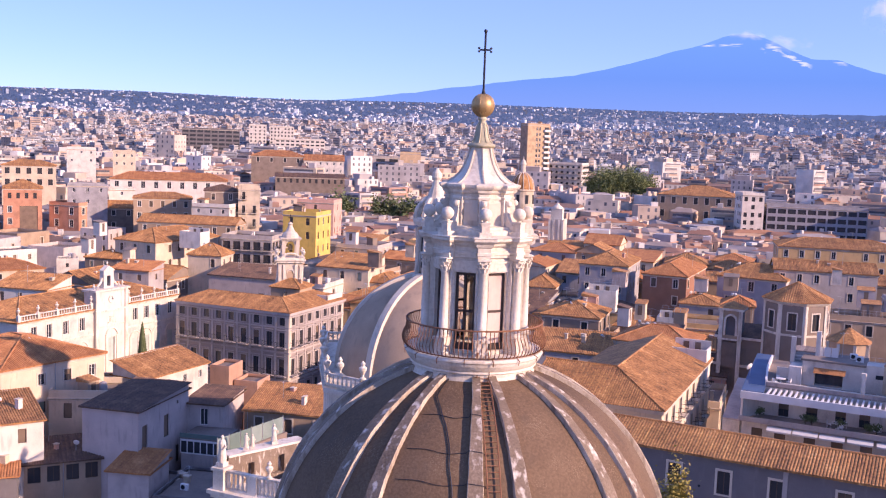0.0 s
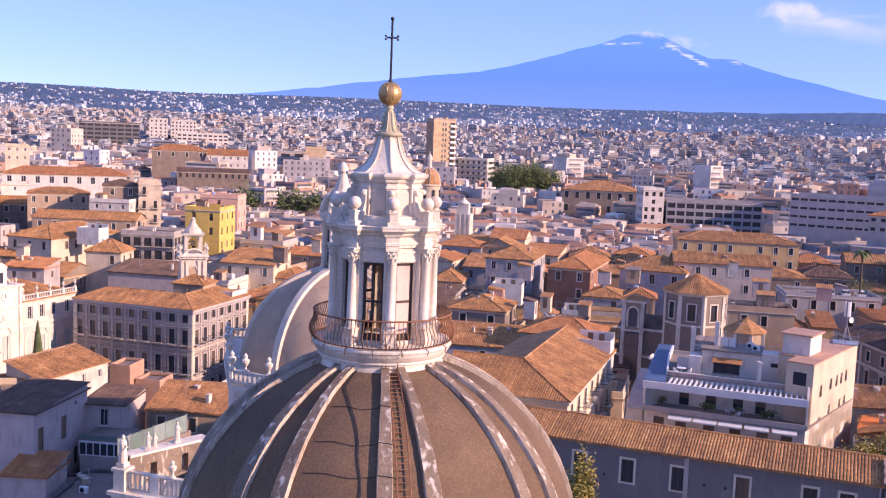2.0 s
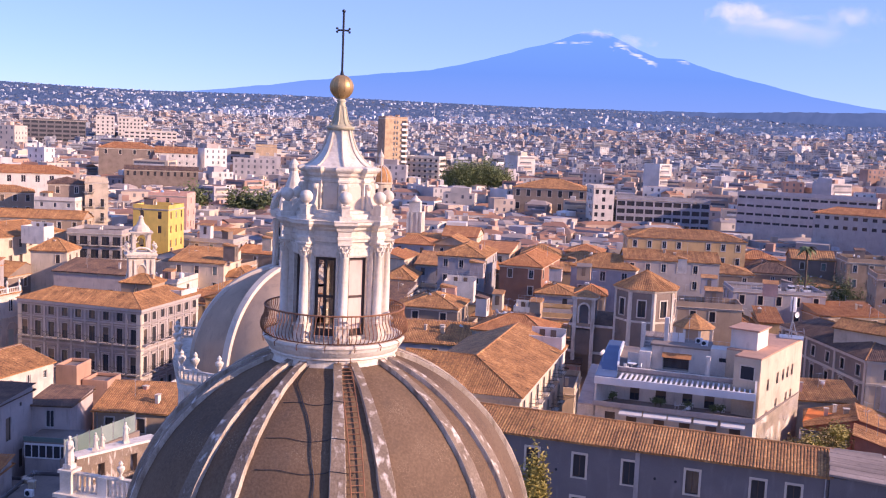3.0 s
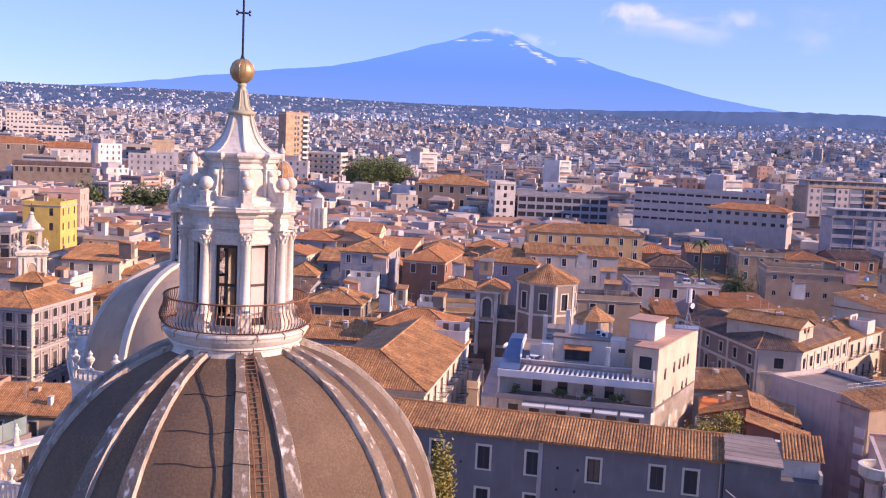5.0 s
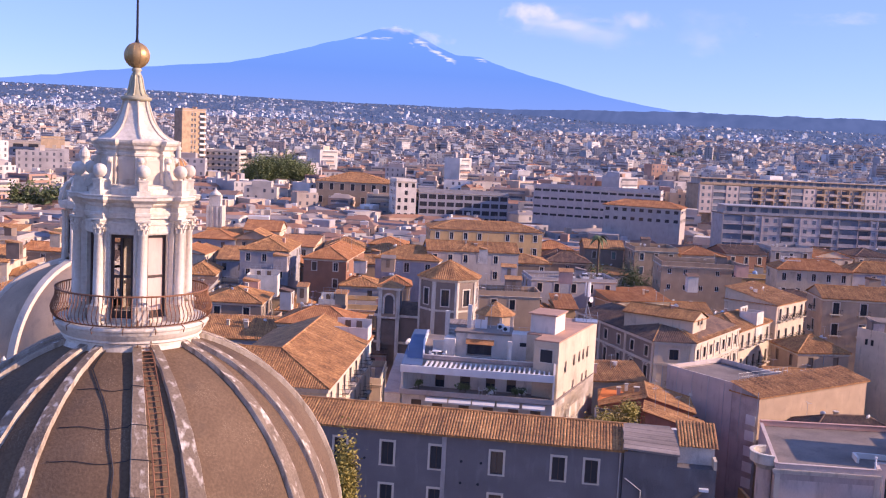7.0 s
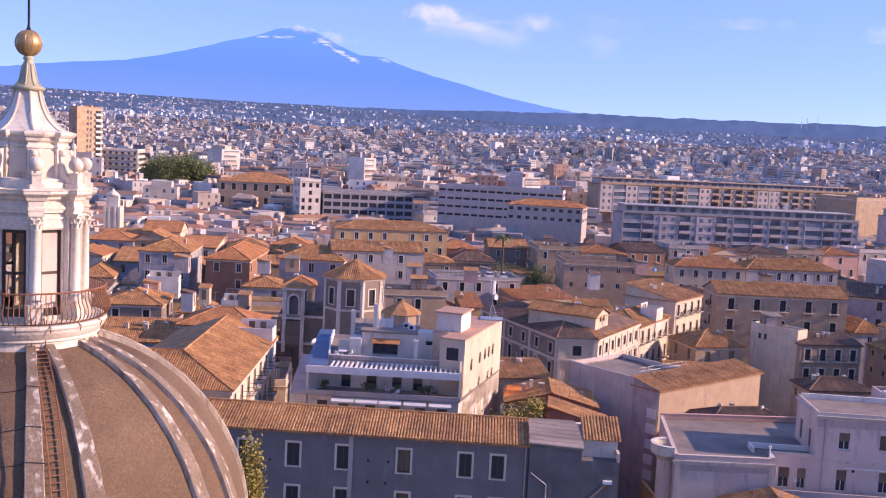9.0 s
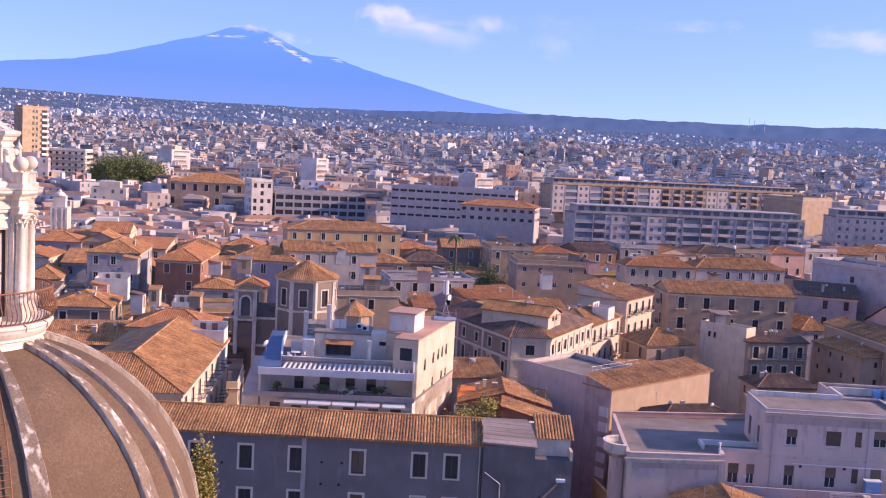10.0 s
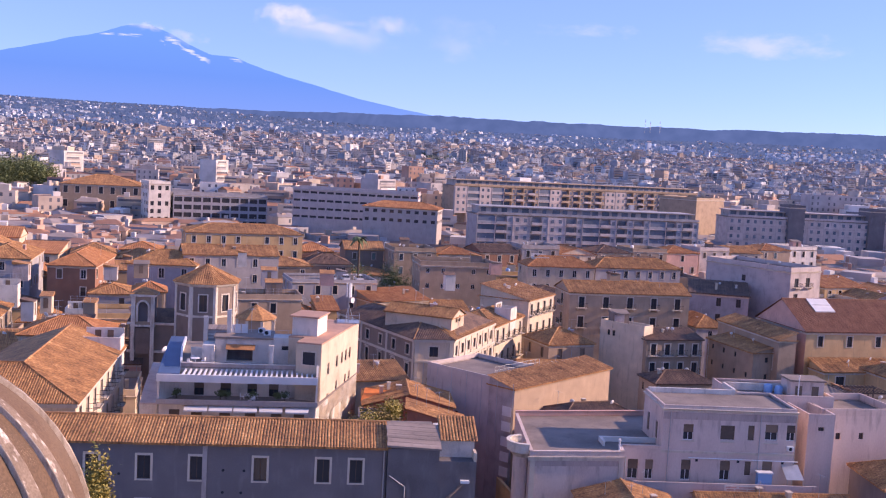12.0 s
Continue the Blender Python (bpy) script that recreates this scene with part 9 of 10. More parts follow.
def bell_gable():
    """Slender baroque bell tower behind the square."""
    t = thing("bell_tower", "carved cream stone baroque bell tower with open arches", "bell tower", pose(-30.2, 208, 1.6, 0, 0, 14))
    part("shaft", Mesh().box(-2.5, 2.5, 0, 3.4, -2.6, 26.2), TRIM, t)
    for x in (-2.2, -1.2, 1.2, 2.2):
        part("pilaster", Mesh().box(x - 0.28, x + 0.28, -0.3, 0.0, 17.5, 25.4).box(x - 0.36, x + 0.36, -0.38, 0.0, 25.0, 25.4).box(x - 0.36, x + 0.36, -0.38, 0.0, 17.2, 17.9), STONE, t)
    for y in (0.6, 2.8):
        part("side_pilaster", Mesh().box(2.5, 2.75, y - 0.28, y + 0.28, 17.5, 25.4), STONE, t)
    part("niche", Mesh().box(-0.7, 0.7, -0.06, 0.1, 19.2, 24.0), WALLS["tan"], t)
    part("niche_arch", Mesh().tube([(0.75 * math.cos(a), -0.12, 23.6 + 0.75 * math.sin(a)) for a in np.linspace(0, math.pi, 9)], 0.14, 5), STONE, t)
    part("side_niche", Mesh().box(2.49, 2.56, 1.1, 2.3, 19.4, 23.6), WALLS["tan"], t)
    part("base_moulding", Mesh().box(-2.8, 2.8, -0.45, 3.6, 16.6, 17.2), STONE, t)
    part("cornice", Mesh().box(-2.9, 2.9, -0.5, 3.6, 25.8, 26.2).box(-3.15, 3.15, -0.75, 3.8, 26.2, 26.5).box(-2.8, 2.8, -0.4, 3.6, 26.5, 26.9), STONE, t)
    part("broken_pediment", Mesh().tube([(1.9 * math.cos(a), -0.35, 26.6 + 1.2 * math.sin(a)) for a in np.linspace(0.25, math.pi - 0.25, 9)], 0.22, 6), STONE, t)
    for s in (-1, 1):
        pts = [(2.5 + 2.6 * (1 - k) ** 2.2, 17.0 + 7.6 * k) for k in np.linspace(0, 1, 10)]
        vs = [(s * x, y, z) for x, z in pts for y in (0.5, 2.4)] + [(s * 2.4, y, z) for _, z in pts for y in (0.5, 2.4)]
        n = len(pts)
        fs = [(2 * i, 2 * i + 1, 2 * i + 3, 2 * i + 2) for i in range(n - 1)] + [(2 * i + q, 2 * i + 2 + q, 2 * n + 2 * i + 2 + q, 2 * n + 2 * i + q) for i in range(n - 1) for q in (0, 1)]
        part("scroll", Mesh().add(vs, fs), STONE, t)
        part("scroll_foot", Mesh().tube([(s * 4.9, 0.4, 17.1), (s * 4.9, 2.5, 17.1)], 0.5, 10), STONE, t)
        for y in (0.0, 3.2):
            part("finial", urn_mesh(1.2), STONE, t, m=pose(s * 2.7, y, 26.9))
        part("finial", urn_mesh(1.0), STONE, t, m=pose(s * 4.9, 1.4, 17.6))
    # open belfry: four piers, arches and a small cupola
    for x in (-1.45, 1.45):
        for y in (0.3, 2.9):
            part("pier", Mesh().box(x - 0.36, x + 0.36, y - 0.36, y + 0.36, 26.9, 30.6).box(x - 0.44, x + 0.44, y - 0.44, y + 0.44, 29.2, 29.45), TRIM, t)
    for y in (0.3, 2.9):
        arch = Mesh().tube([(1.15 * math.cos(a), y, 29.4 + 1.05 * math.sin(a)) for a in np.linspace(0, math.pi, 9)], 0.22, 6)
        part("arch", arch, TRIM, t)
    part("belfry_cornice", Mesh().box(-2.0, 2.0, -0.3, 3.5, 30.5, 30.75).box(-2.2, 2.2, -0.5, 3.7, 30.75, 31.0), TRIM, t)
    part("cupola", Mesh().lathe([(1.8, 31.0), (1.75, 31.4), (1.45, 31.9), (0.95, 32.3), (0.6, 33.0), (0.4, 33.6), (0.55, 33.8), (0.2, 34.2)], 12, cy=1.6), TRIM, t)
    part("cross", Mesh().tube([(0, 1.6, 34.0), (0, 1.6, 35.8)], 0.07, 5).tube([(-0.45, 1.6, 35.2), (0.45, 1.6, 35.2)], 0.06, 5), DARK_IRON, t)
    part("bell", Mesh().lathe([(0.1, 29.6), (0.3, 29.4), (0.38, 28.8), (0.55, 28.3)], 12, cy=1.6), COPPER, t)
    TAKEN.append((-29.2, 215, 5, 4, 0))


bell_gable()


def small_dome():
    t = thing("small_church_dome", "small ochre tiled church dome on a cream drum with a lantern", "dome", pose(30.8, 364.7, 0))
    part("drum", Mesh().lathe([(4.2, 10), (4.2, 36.6), (4.6, 36.8), (4.6, 37.3), (4.2, 37.4)], 24), WALLS["cream"], t)
    for k in range(8):
        part("window", Mesh().box(-0.55, 0.55, -4.32, -4.1, 32.2, 35.4), GLASS, t, m=pose(0, 0, 0, 0, 0, 45 * k + 20))
    part("cupola", Mesh().lathe([(4.25 * math.cos(radians(a)), 37.4 + 6.0 * math.sin(radians(a))) for a in np.linspace(0, 80, 12)], 24), TILE, t, smooth=True)
    for k in range(12):
        part("rib", Mesh().tube([turned(30 * k, 4.3 * math.cos(radians(a)), 37.4 + 6.05 * math.sin(radians(a))) for a in np.linspace(0, 80, 10)], 0.16, 5), TRIM, t)
    part("lantern", Mesh().lathe([(1.0, 43.2), (0.9, 43.5), (0.85, 46.0), (1.15, 46.2), (1.1, 46.6), (0.7, 47.6), (0.25, 48.2), (0.1, 49.4)], 12), TRIM, t)
    f = thing("church_gable_front", "narrow carved cream stone church front", "church", pose(36.8, 328, 0, 0, 0, -18))
    part("wall", Mesh().box(0, 5, 0, 6, 0, 29.5), TRIM, f)
    part("gable", Mesh().prism([(0.6, 0), (4.4, 0), (4.4, 3), (0.6, 3)], 29.5, 33).lathe([(1.9, 33), (1.6, 33.6), (0.7, 34.2), (0.2, 35)], 12, cx=2.5, cy=1.5), STONE, f)
    for x in (0.3, 1.6, 3.4, 4.7):
        part("pilaster", Mesh().box(x - 0.3, x + 0.3, -0.25, 0, 14, 29.3), STONE, f)
    TAKEN.extend([(30.8, 364.7, 6, 6, 0), (39, 330, 4, 4, 0)])


small_dome()


def hexa(cx, cy, r, n=8, start=22.5):
    return [(cx + r * math.cos(radians(start + 360 * i / n)), cy + r * math.sin(radians(start + 360 * i / n))) for i in range(n)]


def belvedere():
    """Brown and cream church with an octagonal drum, a small bell arch and an apse."""
    t = thing("belvedere_church", "brown and cream plastered church with an octagonal tiled drum", "church", pose(60.6, 165.0, 0, 0, 0, -27))
    W = 4.9
    half = W * math.tan(math.pi / 8)
    for k in range(8):
        m = pose(0, 0, 0, 0, 0, 45 * k)
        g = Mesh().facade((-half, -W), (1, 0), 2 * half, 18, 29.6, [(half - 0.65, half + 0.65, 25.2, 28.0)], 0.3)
        # Sunlight put into the colour: two faces turned to the sun are paler.
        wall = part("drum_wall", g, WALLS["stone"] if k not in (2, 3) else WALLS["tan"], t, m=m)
        fine_window(1.3, 2.8, "s", STONE, t, m @ pose(0, -W, 25.2))
        part("corner_pilaster", Mesh().box(half - 0.38, half + 0.1, -W - 0.12, -W + 0.02, 18, 29.4).box(-half - 0.1, -half + 0.38, -W - 0.12, -W + 0.02, 18, 29.4), STONE, t, m=m)
        part("string_course", Mesh().box(-half - 0.05, half + 0.05, -W - 0.1, -W + 0.02, 24.2, 24.55), STONE, t, m=m)
    part("cornice", Mesh().lathe([(W / 0.924, 29.3), (W / 0.924 + 0.35, 29.55), (W / 0.924 + 0.5, 29.8), (1, 29.9)], 8, start=radians(22.5)), STONE, t)
    roof = part("roof", Mesh().lathe([(W / 0.924 + 0.55, 29.82), (0.15, 32.6)], 8, start=radians(22.5)), TILE, t)
    rows = Mesh()
    ring_pts = hexa(0, 0, W / 0.924 + 0.55)
    for i in range(8):
        p, q = ring_pts[i], ring_pts[(i + 1) % 8]
        tile_rows(rows, (*p, 29.84), (*q, 29.84), (0, 0, 32.62), (0, 0, 32.62), 0.34, 70 + i)
    tagged(part("roof_tiles", rows, TILE, roof), kind="stuff")
    part("ridge", Mesh().tube([(*ring_pts[0], 29.9), (0, 0, 32.7), (*ring_pts[4], 29.9)], 0.14, 5), TILE, roof)
    # nave with low roof between drum and bell arch
    part("nave_wall", Mesh().box(-12.5, 4.8, -1.5, 9, 0, 22.6), WALLS["stone"], t)
    part("nave_roof", Mesh().add([(-12.8, -1.8, 22.6), (5, -1.8, 22.6), (5, 4, 24.2), (-12.8, 4, 24.2)], [(0, 1, 2, 3)]), TILE_DARK, t)
    part("nave_cornice", Mesh().box(-12.8, 5, -2.0, -1.5, 22.2, 22.6).box(-12.8, 5, -1.9, -1.5, 17.4, 17.8), STONE, t)
    # bell arch
    b0 = Matrix.Translation((-10.2, -0.2, 0))
    part("bell_arch_wall", Mesh().facade((-1.75, -1.9), (1, 0), 3.5, 22.0, 27.0, [(0.95, 2.55, 22.7, 26.0)], 0.5), WALLS["tan"], t, m=b0)
    part("bell_arch_back", Mesh().box(-1.75, 1.75, -1.35, 1.2, 22.0, 27.0), WALLS["dark"], t, m=b0)
    for x in (-1.6, 1.6):
        part("pier", Mesh().box(x - 0.32, x + 0.32, -2.15, -1.88, 14, 27.0), STONE, t, m=b0)
    part("arch", Mesh().tube([(0.95 * math.cos(a), -1.95, 25.3 + 0.95 * math.sin(a)) for a in np.linspace(0, math.pi, 9)], 0.2, 6).box(-1.15, -0.8, -2.0, -1.85, 22.7, 25.3).box(0.8, 1.15, -2.0, -1.85, 22.7, 25.3), STONE, t, m=b0)
    part("bell_arch_cornice", Mesh().box(-2.15, 2.15, -2.4, 1.4, 27.0, 27.4).box(-2.0, 2.0, -2.2, 1.3, 21.9, 22.2), STONE, t, m=b0)
    part("bell_arch_roof", Mesh().add([(-2.2, -2.45, 27.4), (2.2, -2.45, 27.4), (2.2, 1.5, 27.4), (-2.2, 1.5, 27.4), (0, -0.4, 28.5)], [(0, 1, 4), (1, 2, 4), (2, 3, 4), (3, 0, 4)]), TILE, t, m=b0)
    part("lower_panel", Mesh().box(-1.2, 1.2, -1.96, -1.7, 17.2, 21.6), WALLS["stone"], t, m=b0)
    # apse
    a0 = Matrix.Translation((9.0, -8.4, 0))
    part("apse_wall", Mesh().prism(hexa(0, 0, 3.1), 10, 25.2), WALLS["tan"], t, m=a0)
    for p in hexa(0, 0, 3.12):
        part("corner_pilaster", Mesh().box(p[0] - 0.22, p[0] + 0.22, p[1] - 0.22, p[1] + 0.22, 12, 25.0), STONE, t, m=a0)
    part("apse_roof", Mesh().lathe([(3.6, 25.2), (0.1, 27.3)], 8, start=radians(22.5)), TILE, t, m=a0)
    TAKEN.extend([(60, 165, 7, 7, 0), (51, 169, 4, 4, 0), (65, 154, 4, 4, 0)])


belvedere()


def pergola_house():
    """White apartment building with a pergola terrace, roof terraces and a lit side front."""
    HD = -26.4
    m0 = pose(38.4, 120.2, 0, 0, 0, HD)
    h = thing("apartment_building", "white penthouse apartment building with a slatted pergola terrace", "apartment building", m0)
    inv = m0.inverted()
    loc = lambda x, y: tuple((inv @ Vector((x, y, 0)))[:2])
    Wd = 19.1
    C, D = loc(69.1, 126.3), loc(47.8, 138.5)
    wm = WALLS["white"]
    # storeys under the terrace
    g = Mesh().facade((0, 0), (1, 0), Wd, -1, 21.2, [(u, u + 1.3, 18.2, 20.4) for u in (1.2, 3.9, 7.3, 10.4, 13.6, 16.4)], 0.3)
    g.add([(Wd, 0, -1), (C[0], C[1], -1), (C[0], C[1], 21.2), (Wd, 0, 21.2)], [(0, 1, 2, 3)])
    g.add([(C[0], C[1], -1), (D[0], D[1], -1), (D[0], D[1], 21.2), (C[0], C[1], 21.2)], [(0, 1, 2, 3)])
    g.add([(D[0], D[1], -1), (0, 0, -1), (0, 0, 21.2), (D[0], D[1], 21.2)], [(0, 1, 2, 3)])
    part("wall", g, wm, h)
    for u in (1.2, 3.9, 7.3, 10.4, 13.6, 16.4):
        fine_window(1.3, 2.2, "r", TRIM, h, pose(u + 0.65, 0, 18.2))
    part("terrace_floor", Mesh().prism([(-0.3, -0.5), (Wd + 0.2, -0.5), (C[0], C[1]), (D[0], D[1])], 21.2, 21.4), ROOF_FLAT, h)
    part("terrace_edge", Mesh().box(-0.3, Wd + 0.2, -0.62, -0.45, 21.15, 21.8), WALLS["grey"], h, "grey parapet band")
    for u in (4.5, 7.5, 10.5, 13.6, 16.8):
        part("awning", Mesh().add([(u - 1.42, -0.02, 21.1), (u + 1.42, -0.02, 21.1), (u + 1.42, -1.15, 20.6), (u - 1.42, -1.15, 20.6), (u + 1.42, -1.15, 20.4), (u - 1.42, -1.15, 20.4)], [(0, 3, 2, 1), (3, 5, 4, 2)]), AWNING, h, "pale fabric awning")
    # set-back flat with doors, under the pergola
    y1 = 3.2
    doors = [(4.2, 1.2), (7.5, 1.3), (10.8, 1.2), (13.5, 1.2), (17.2, 1.3)]
    part("flat_wall", Mesh().facade((0.2, y1), (1, 0), Wd - 0.4, 21.4, 25.0, [(u - w / 2, u + w / 2, 21.45, 23.3) for u, w in doors], 0.25), wm, h)
    for u, w in doors:
        fine_window(w, 1.85, "r", TRIM, h, pose(u + 0.2, y1, 21.45))
    part("end_wall", Mesh().add([(Wd - 0.1, -0.5, 21.4), (Wd + 0.15, -0.5, 21.4), (Wd + 0.15, y1 + 1, 21.4), (Wd - 0.1, y1 + 1, 21.4), (Wd - 0.1, -0.3, 25.0), (Wd + 0.15, -0.3, 25.0), (Wd + 0.15, y1 + 1, 27.5), (Wd - 0.1, y1 + 1, 27.5)],
         [(0, 1, 5, 4), (1, 2, 6, 5), (3, 0, 4, 7), (4, 5, 6, 7)]), wm, h)
    part("end_wall", Mesh().box(-0.2, 0.05, -0.4, y1, 21.4, 24.6), wm, h)
    part("fascia", Mesh().box(-0.3, Wd + 0.1, -0.55, -0.25, 23.95, 24.85), WHITE_PAINT, h, "white pergola beam")
    part("side_canopy", Mesh().prism([(-0.25, -0.25), (2.4, -0.25), (2.1, 3.2), (0.9, 12), (0.2, 24), (-2.1, 24), (-1.2, 11)], 24.8, 24.95), BLUE_SHEET, h, "blue sheeted side roof")
    slat = Mesh().box(-0.11, 0.11, -0.25, y1, 24.55, 24.82).data("slat", WHITE_PAINT)
    for i in range(26):
        part("slat", slat, None, h, m=pose(2.75 + i * 0.63, 0, 0))
    # roof terrace above with parapet
    part("roof", Mesh().prism([(2.1, y1), (Wd - 0.2, y1), (C[0] - 0.3, C[1]), (0.6, 20.2), (0.95, 12)], 24.9, 25.05), ROOF_FLAT, h)
    part("parapet", Mesh().box(2.1, 16.4, y1 + 0.02, y1 + 0.27, 24.95, 25.5), STREAKS, h, "rain-streaked roof parapet")
    part("coping", Mesh().box(2.0, 16.4, y1 - 0.05, y1 + 0.35, 25.5, 25.6), wm, h)
    part("parapet", Mesh().prism([(1.95, y1 + 0.3), (2.2, y1 + 0.3), (1.15, 12), (0.6, 20), (0.35, 20), (0.9, 12)], 24.95, 25.75), WHITE_PAINT, h, "white side parapet")
    part("side_roof", Mesh().prism([(-2.4, 0.4), (-0.3, 0.4), (-1.35, 11), (-2.2, 24), (-4.6, 24), (-3.4, 10)], 20.8, 21.0), WALLS["lilac"], h, "pale sheeted lower side roof")
    part("side_wall", Mesh().prism([(-2.4, 0.4), (-0.3, 0.4), (-1.35, 11), (-2.2, 24), (-4.6, 24), (-3.4, 10)], -1, 20.8), wm, h)
    part("side_flat", Mesh().prism([(-0.2, 0.0), (1.9, 3.2), (0.7, 12), (0.1, 23.9), (-2.0, 23.9), (-1.1, 11)], -1, 24.8), wm, h)
    # penthouse
    part("penthouse_wall", Mesh().facade((5.9, 6.4), (1, 0), 7.4, 25.05, 28.2, [(1.5, 4.8, 25.2, 27.2)], 1.2), wm, h)
    part("penthouse_wall", Mesh().box(5.9, 13.3, 7.9, 11.4, 25.05, 28.2), WALLS["dark"], h)
    part("penthouse_roof", Mesh().box(5.7, 13.28, 6.2, 11.6, 28.2, 28.45), ROOF_FLAT, h)
    part("lean_to_roof", Mesh().add([(7.3, 5.6, 26.9), (11.0, 5.6, 26.9), (11.0, 6.6, 27.6), (7.3, 6.6, 27.6)], [(0, 1, 2, 3)]), TILE_ORANGE, h)
    part("wall_pier", Mesh().box(4.4, 5.9, 5.6, 8.5, 25.05, 27.4), wm, h)
    # raised side block along the lit front
    n = Vector((C[0] - Wd, C[1], 0)).normalized()
    p = lambda a, b: (Wd + n.x * a - n.y * b, n.y * a + n.x * b)
    blk = [p(1.5, 0), p(20, 0), p(20, 5.5), p(5, 5.5), p(5, 3.3), p(1.5, 3.3)]
    g = Mesh()
    o = p(1.5, 0)
    ln = 18.5
    holes = [(a, a + 0.9, z, z + 1.5) for a, z in ((7, 24.4), (9.5, 24.4), (11.5, 24.4), (13.6, 24.4), (7, 21.0), (11.5, 21.0), (13.6, 21.0), (3.0, 24.2), (3.0, 20.2), (9.5, 17.5), (13.6, 17.5), (6.5, 17.5))]
    g.facade((o[0], o[1]), (n.x, n.y), ln, -1, 28.6, holes, 0.25)
    for a, b in zip(blk[1:], blk[2:] + blk[:1]):
        g.add([(a[0], a[1], 20), (b[0], b[1], 20), (b[0], b[1], 28.6), (a[0], a[1], 28.6)], [(0, 1, 2, 3)])
    part("side_block", g, WALLS["cream"], h, "sunlit cream side front")
    hd = math.degrees(math.atan2(n.y, n.x))
    for a, b, z, z2 in holes:
        fine_window(0.9, 1.5, "r", TRIM, h, pose(o[0] + n.x * (a + b) / 2, o[1] + n.y * (a + b) / 2, z, 0, 0, hd))
    part("block_roof", Mesh().prism(blk, 28.6, 28.8), WALLS["terracotta"], h, "pinkish tiled roof terrace")
    c = p(4, 3.6)
    fm = pose(*p(1.5, 3.3), 0, 0, 0, hd - 90)
    part("front_window", Mesh().box(0.9, 2.5, -0.04, 0.02, 26.0, 27.6), GLASS, h, m=fm)
    part("window_frame", Mesh().box(0.75, 2.65, -0.07, 0.0, 25.85, 26.0).box(0.75, 2.65, -0.07, 0.0, 27.6, 27.75).box(0.75, 0.9, -0.07, 0.0, 26.0, 27.6).box(2.5, 2.65, -0.07, 0.0, 26.0, 27.6), TRIM, h, m=fm)
    part("middle_block", Mesh().box(13.3, 16.4, 6.4, 9.0, 25.05, 28.5), wm, h)
    part("vent_window", Mesh().box(14.4, 15.5, 6.36, 6.4, 26.9, 27.4), DARK_IRON, h)
    # stair head
    s = [p(6, 2.0), p(10.5, 2.0), p(10.5, 5.4), p(6, 5.4)]
    part("stair_head", Mesh().prism(s, 28.8, 31.2), wm, h)
    part("stair_head_roof", Mesh().prism([p(5.7, 1.7), p(10.8, 1.7), p(10.8, 5.7), p(5.7, 5.7)], 31.2, 31.4), WALLS["terracotta"], h)
    # chimneys and screens at the back
    part("screen", Mesh().box(4.2, 7.6, 9.5, 9.7, 25.05, 28.6), METAL, h, "slatted metal roof screen")
    part("roof_canopy", Mesh().box(4.0, 8.6, 9.4, 13.0, 28.6, 28.75), WALLS["lilac"], h)
    for x, y, z in ((4.4, 9.0, 30.6), (7.4, 9.0, 31.6), (13.2, 3.6, 28.0)):
        part("flue", Mesh().box(x - 0.28, x + 0.28, y - 0.28, y + 0.28, 25.05, z), wm, h)
    TAKEN.append((54, 125, 14, 14, radians(HD)))
    # phone masts on the stair head
    for w in (Vector((67.4, 126.4, 28.8)),):
        mast = thing("phone_mast", "pale lattice phone mast with panel antennas on a roof", "mast", pose(w.x, w.y, w.z), "phone masts")
        for dx, dy in ((-0.7, -0.4), (0.7, -0.4), (0, 0.8)):
            part("leg", Mesh().tube([(dx, dy, 0), (0, 0, 2.6)], 0.05, 5), METAL, mast)
        part("pole", Mesh().tube([(0, 0, 0), (0, 0, 5.6)], 0.06, 6), METAL, mast)
        part("platform", Mesh().box(-1.6, 1.6, -1.4, 1.4, 0.0, 0.15), METAL, mast, m=pose(0, 0, 0, 0, 0, HD))
        for sx in (-1.55, 0, 1.55):
            part("rail_post", Mesh().tube([(sx, -1.35, 0.15), (sx, -1.35, 1.2)], 0.03, 5), METAL, mast, m=pose(0, 0, 0, 0, 0, HD))
        part("rail", Mesh().tube([(-1.55, 1.3, 1.2), (-1.55, -1.35, 1.2), (1.55, -1.35, 1.2), (1.55, 1.3, 1.2)], 0.03, 5), METAL, mast, m=pose(0, 0, 0, 0, 0, HD))
        part("dish", Mesh().lathe([(0.02, 0.0), (0.3, 0.06), (0.42, 0.2), (0.02, 0.1)], 12), WHITE_PAINT, mast, m=pose(0.4, -0.1, 3.2, 90, 0, 20))
        for k in range(3):
            part("panel_antenna", Mesh().box(0.25, 0.42, -0.14, 0.14, 3.6, 5.6), WHITE_PAINT, mast, m=pose(0, 0, 0, 0, 0, 120 * k + 20))
    # louvres, laundry, furniture and boxes on the roofs
    for k in range(7):
        part("louvre", Mesh().box(4.2, 7.6, 9.36, 9.5, 25.4 + 0.44 * k, 25.56 + 0.44 * k), WHITE_PAINT, h)
    for k in range(9):
        part("deck_board", Mesh().box(4.0 + 0.52 * k, 4.44 + 0.52 * k, 9.3, 13.1, 28.75, 28.82), WOOD_GREY, h)
    part("terrace_wall", Mesh().box(2.6, 4.3, 8.6, 8.8, 25.05, 26.5), wm, h)
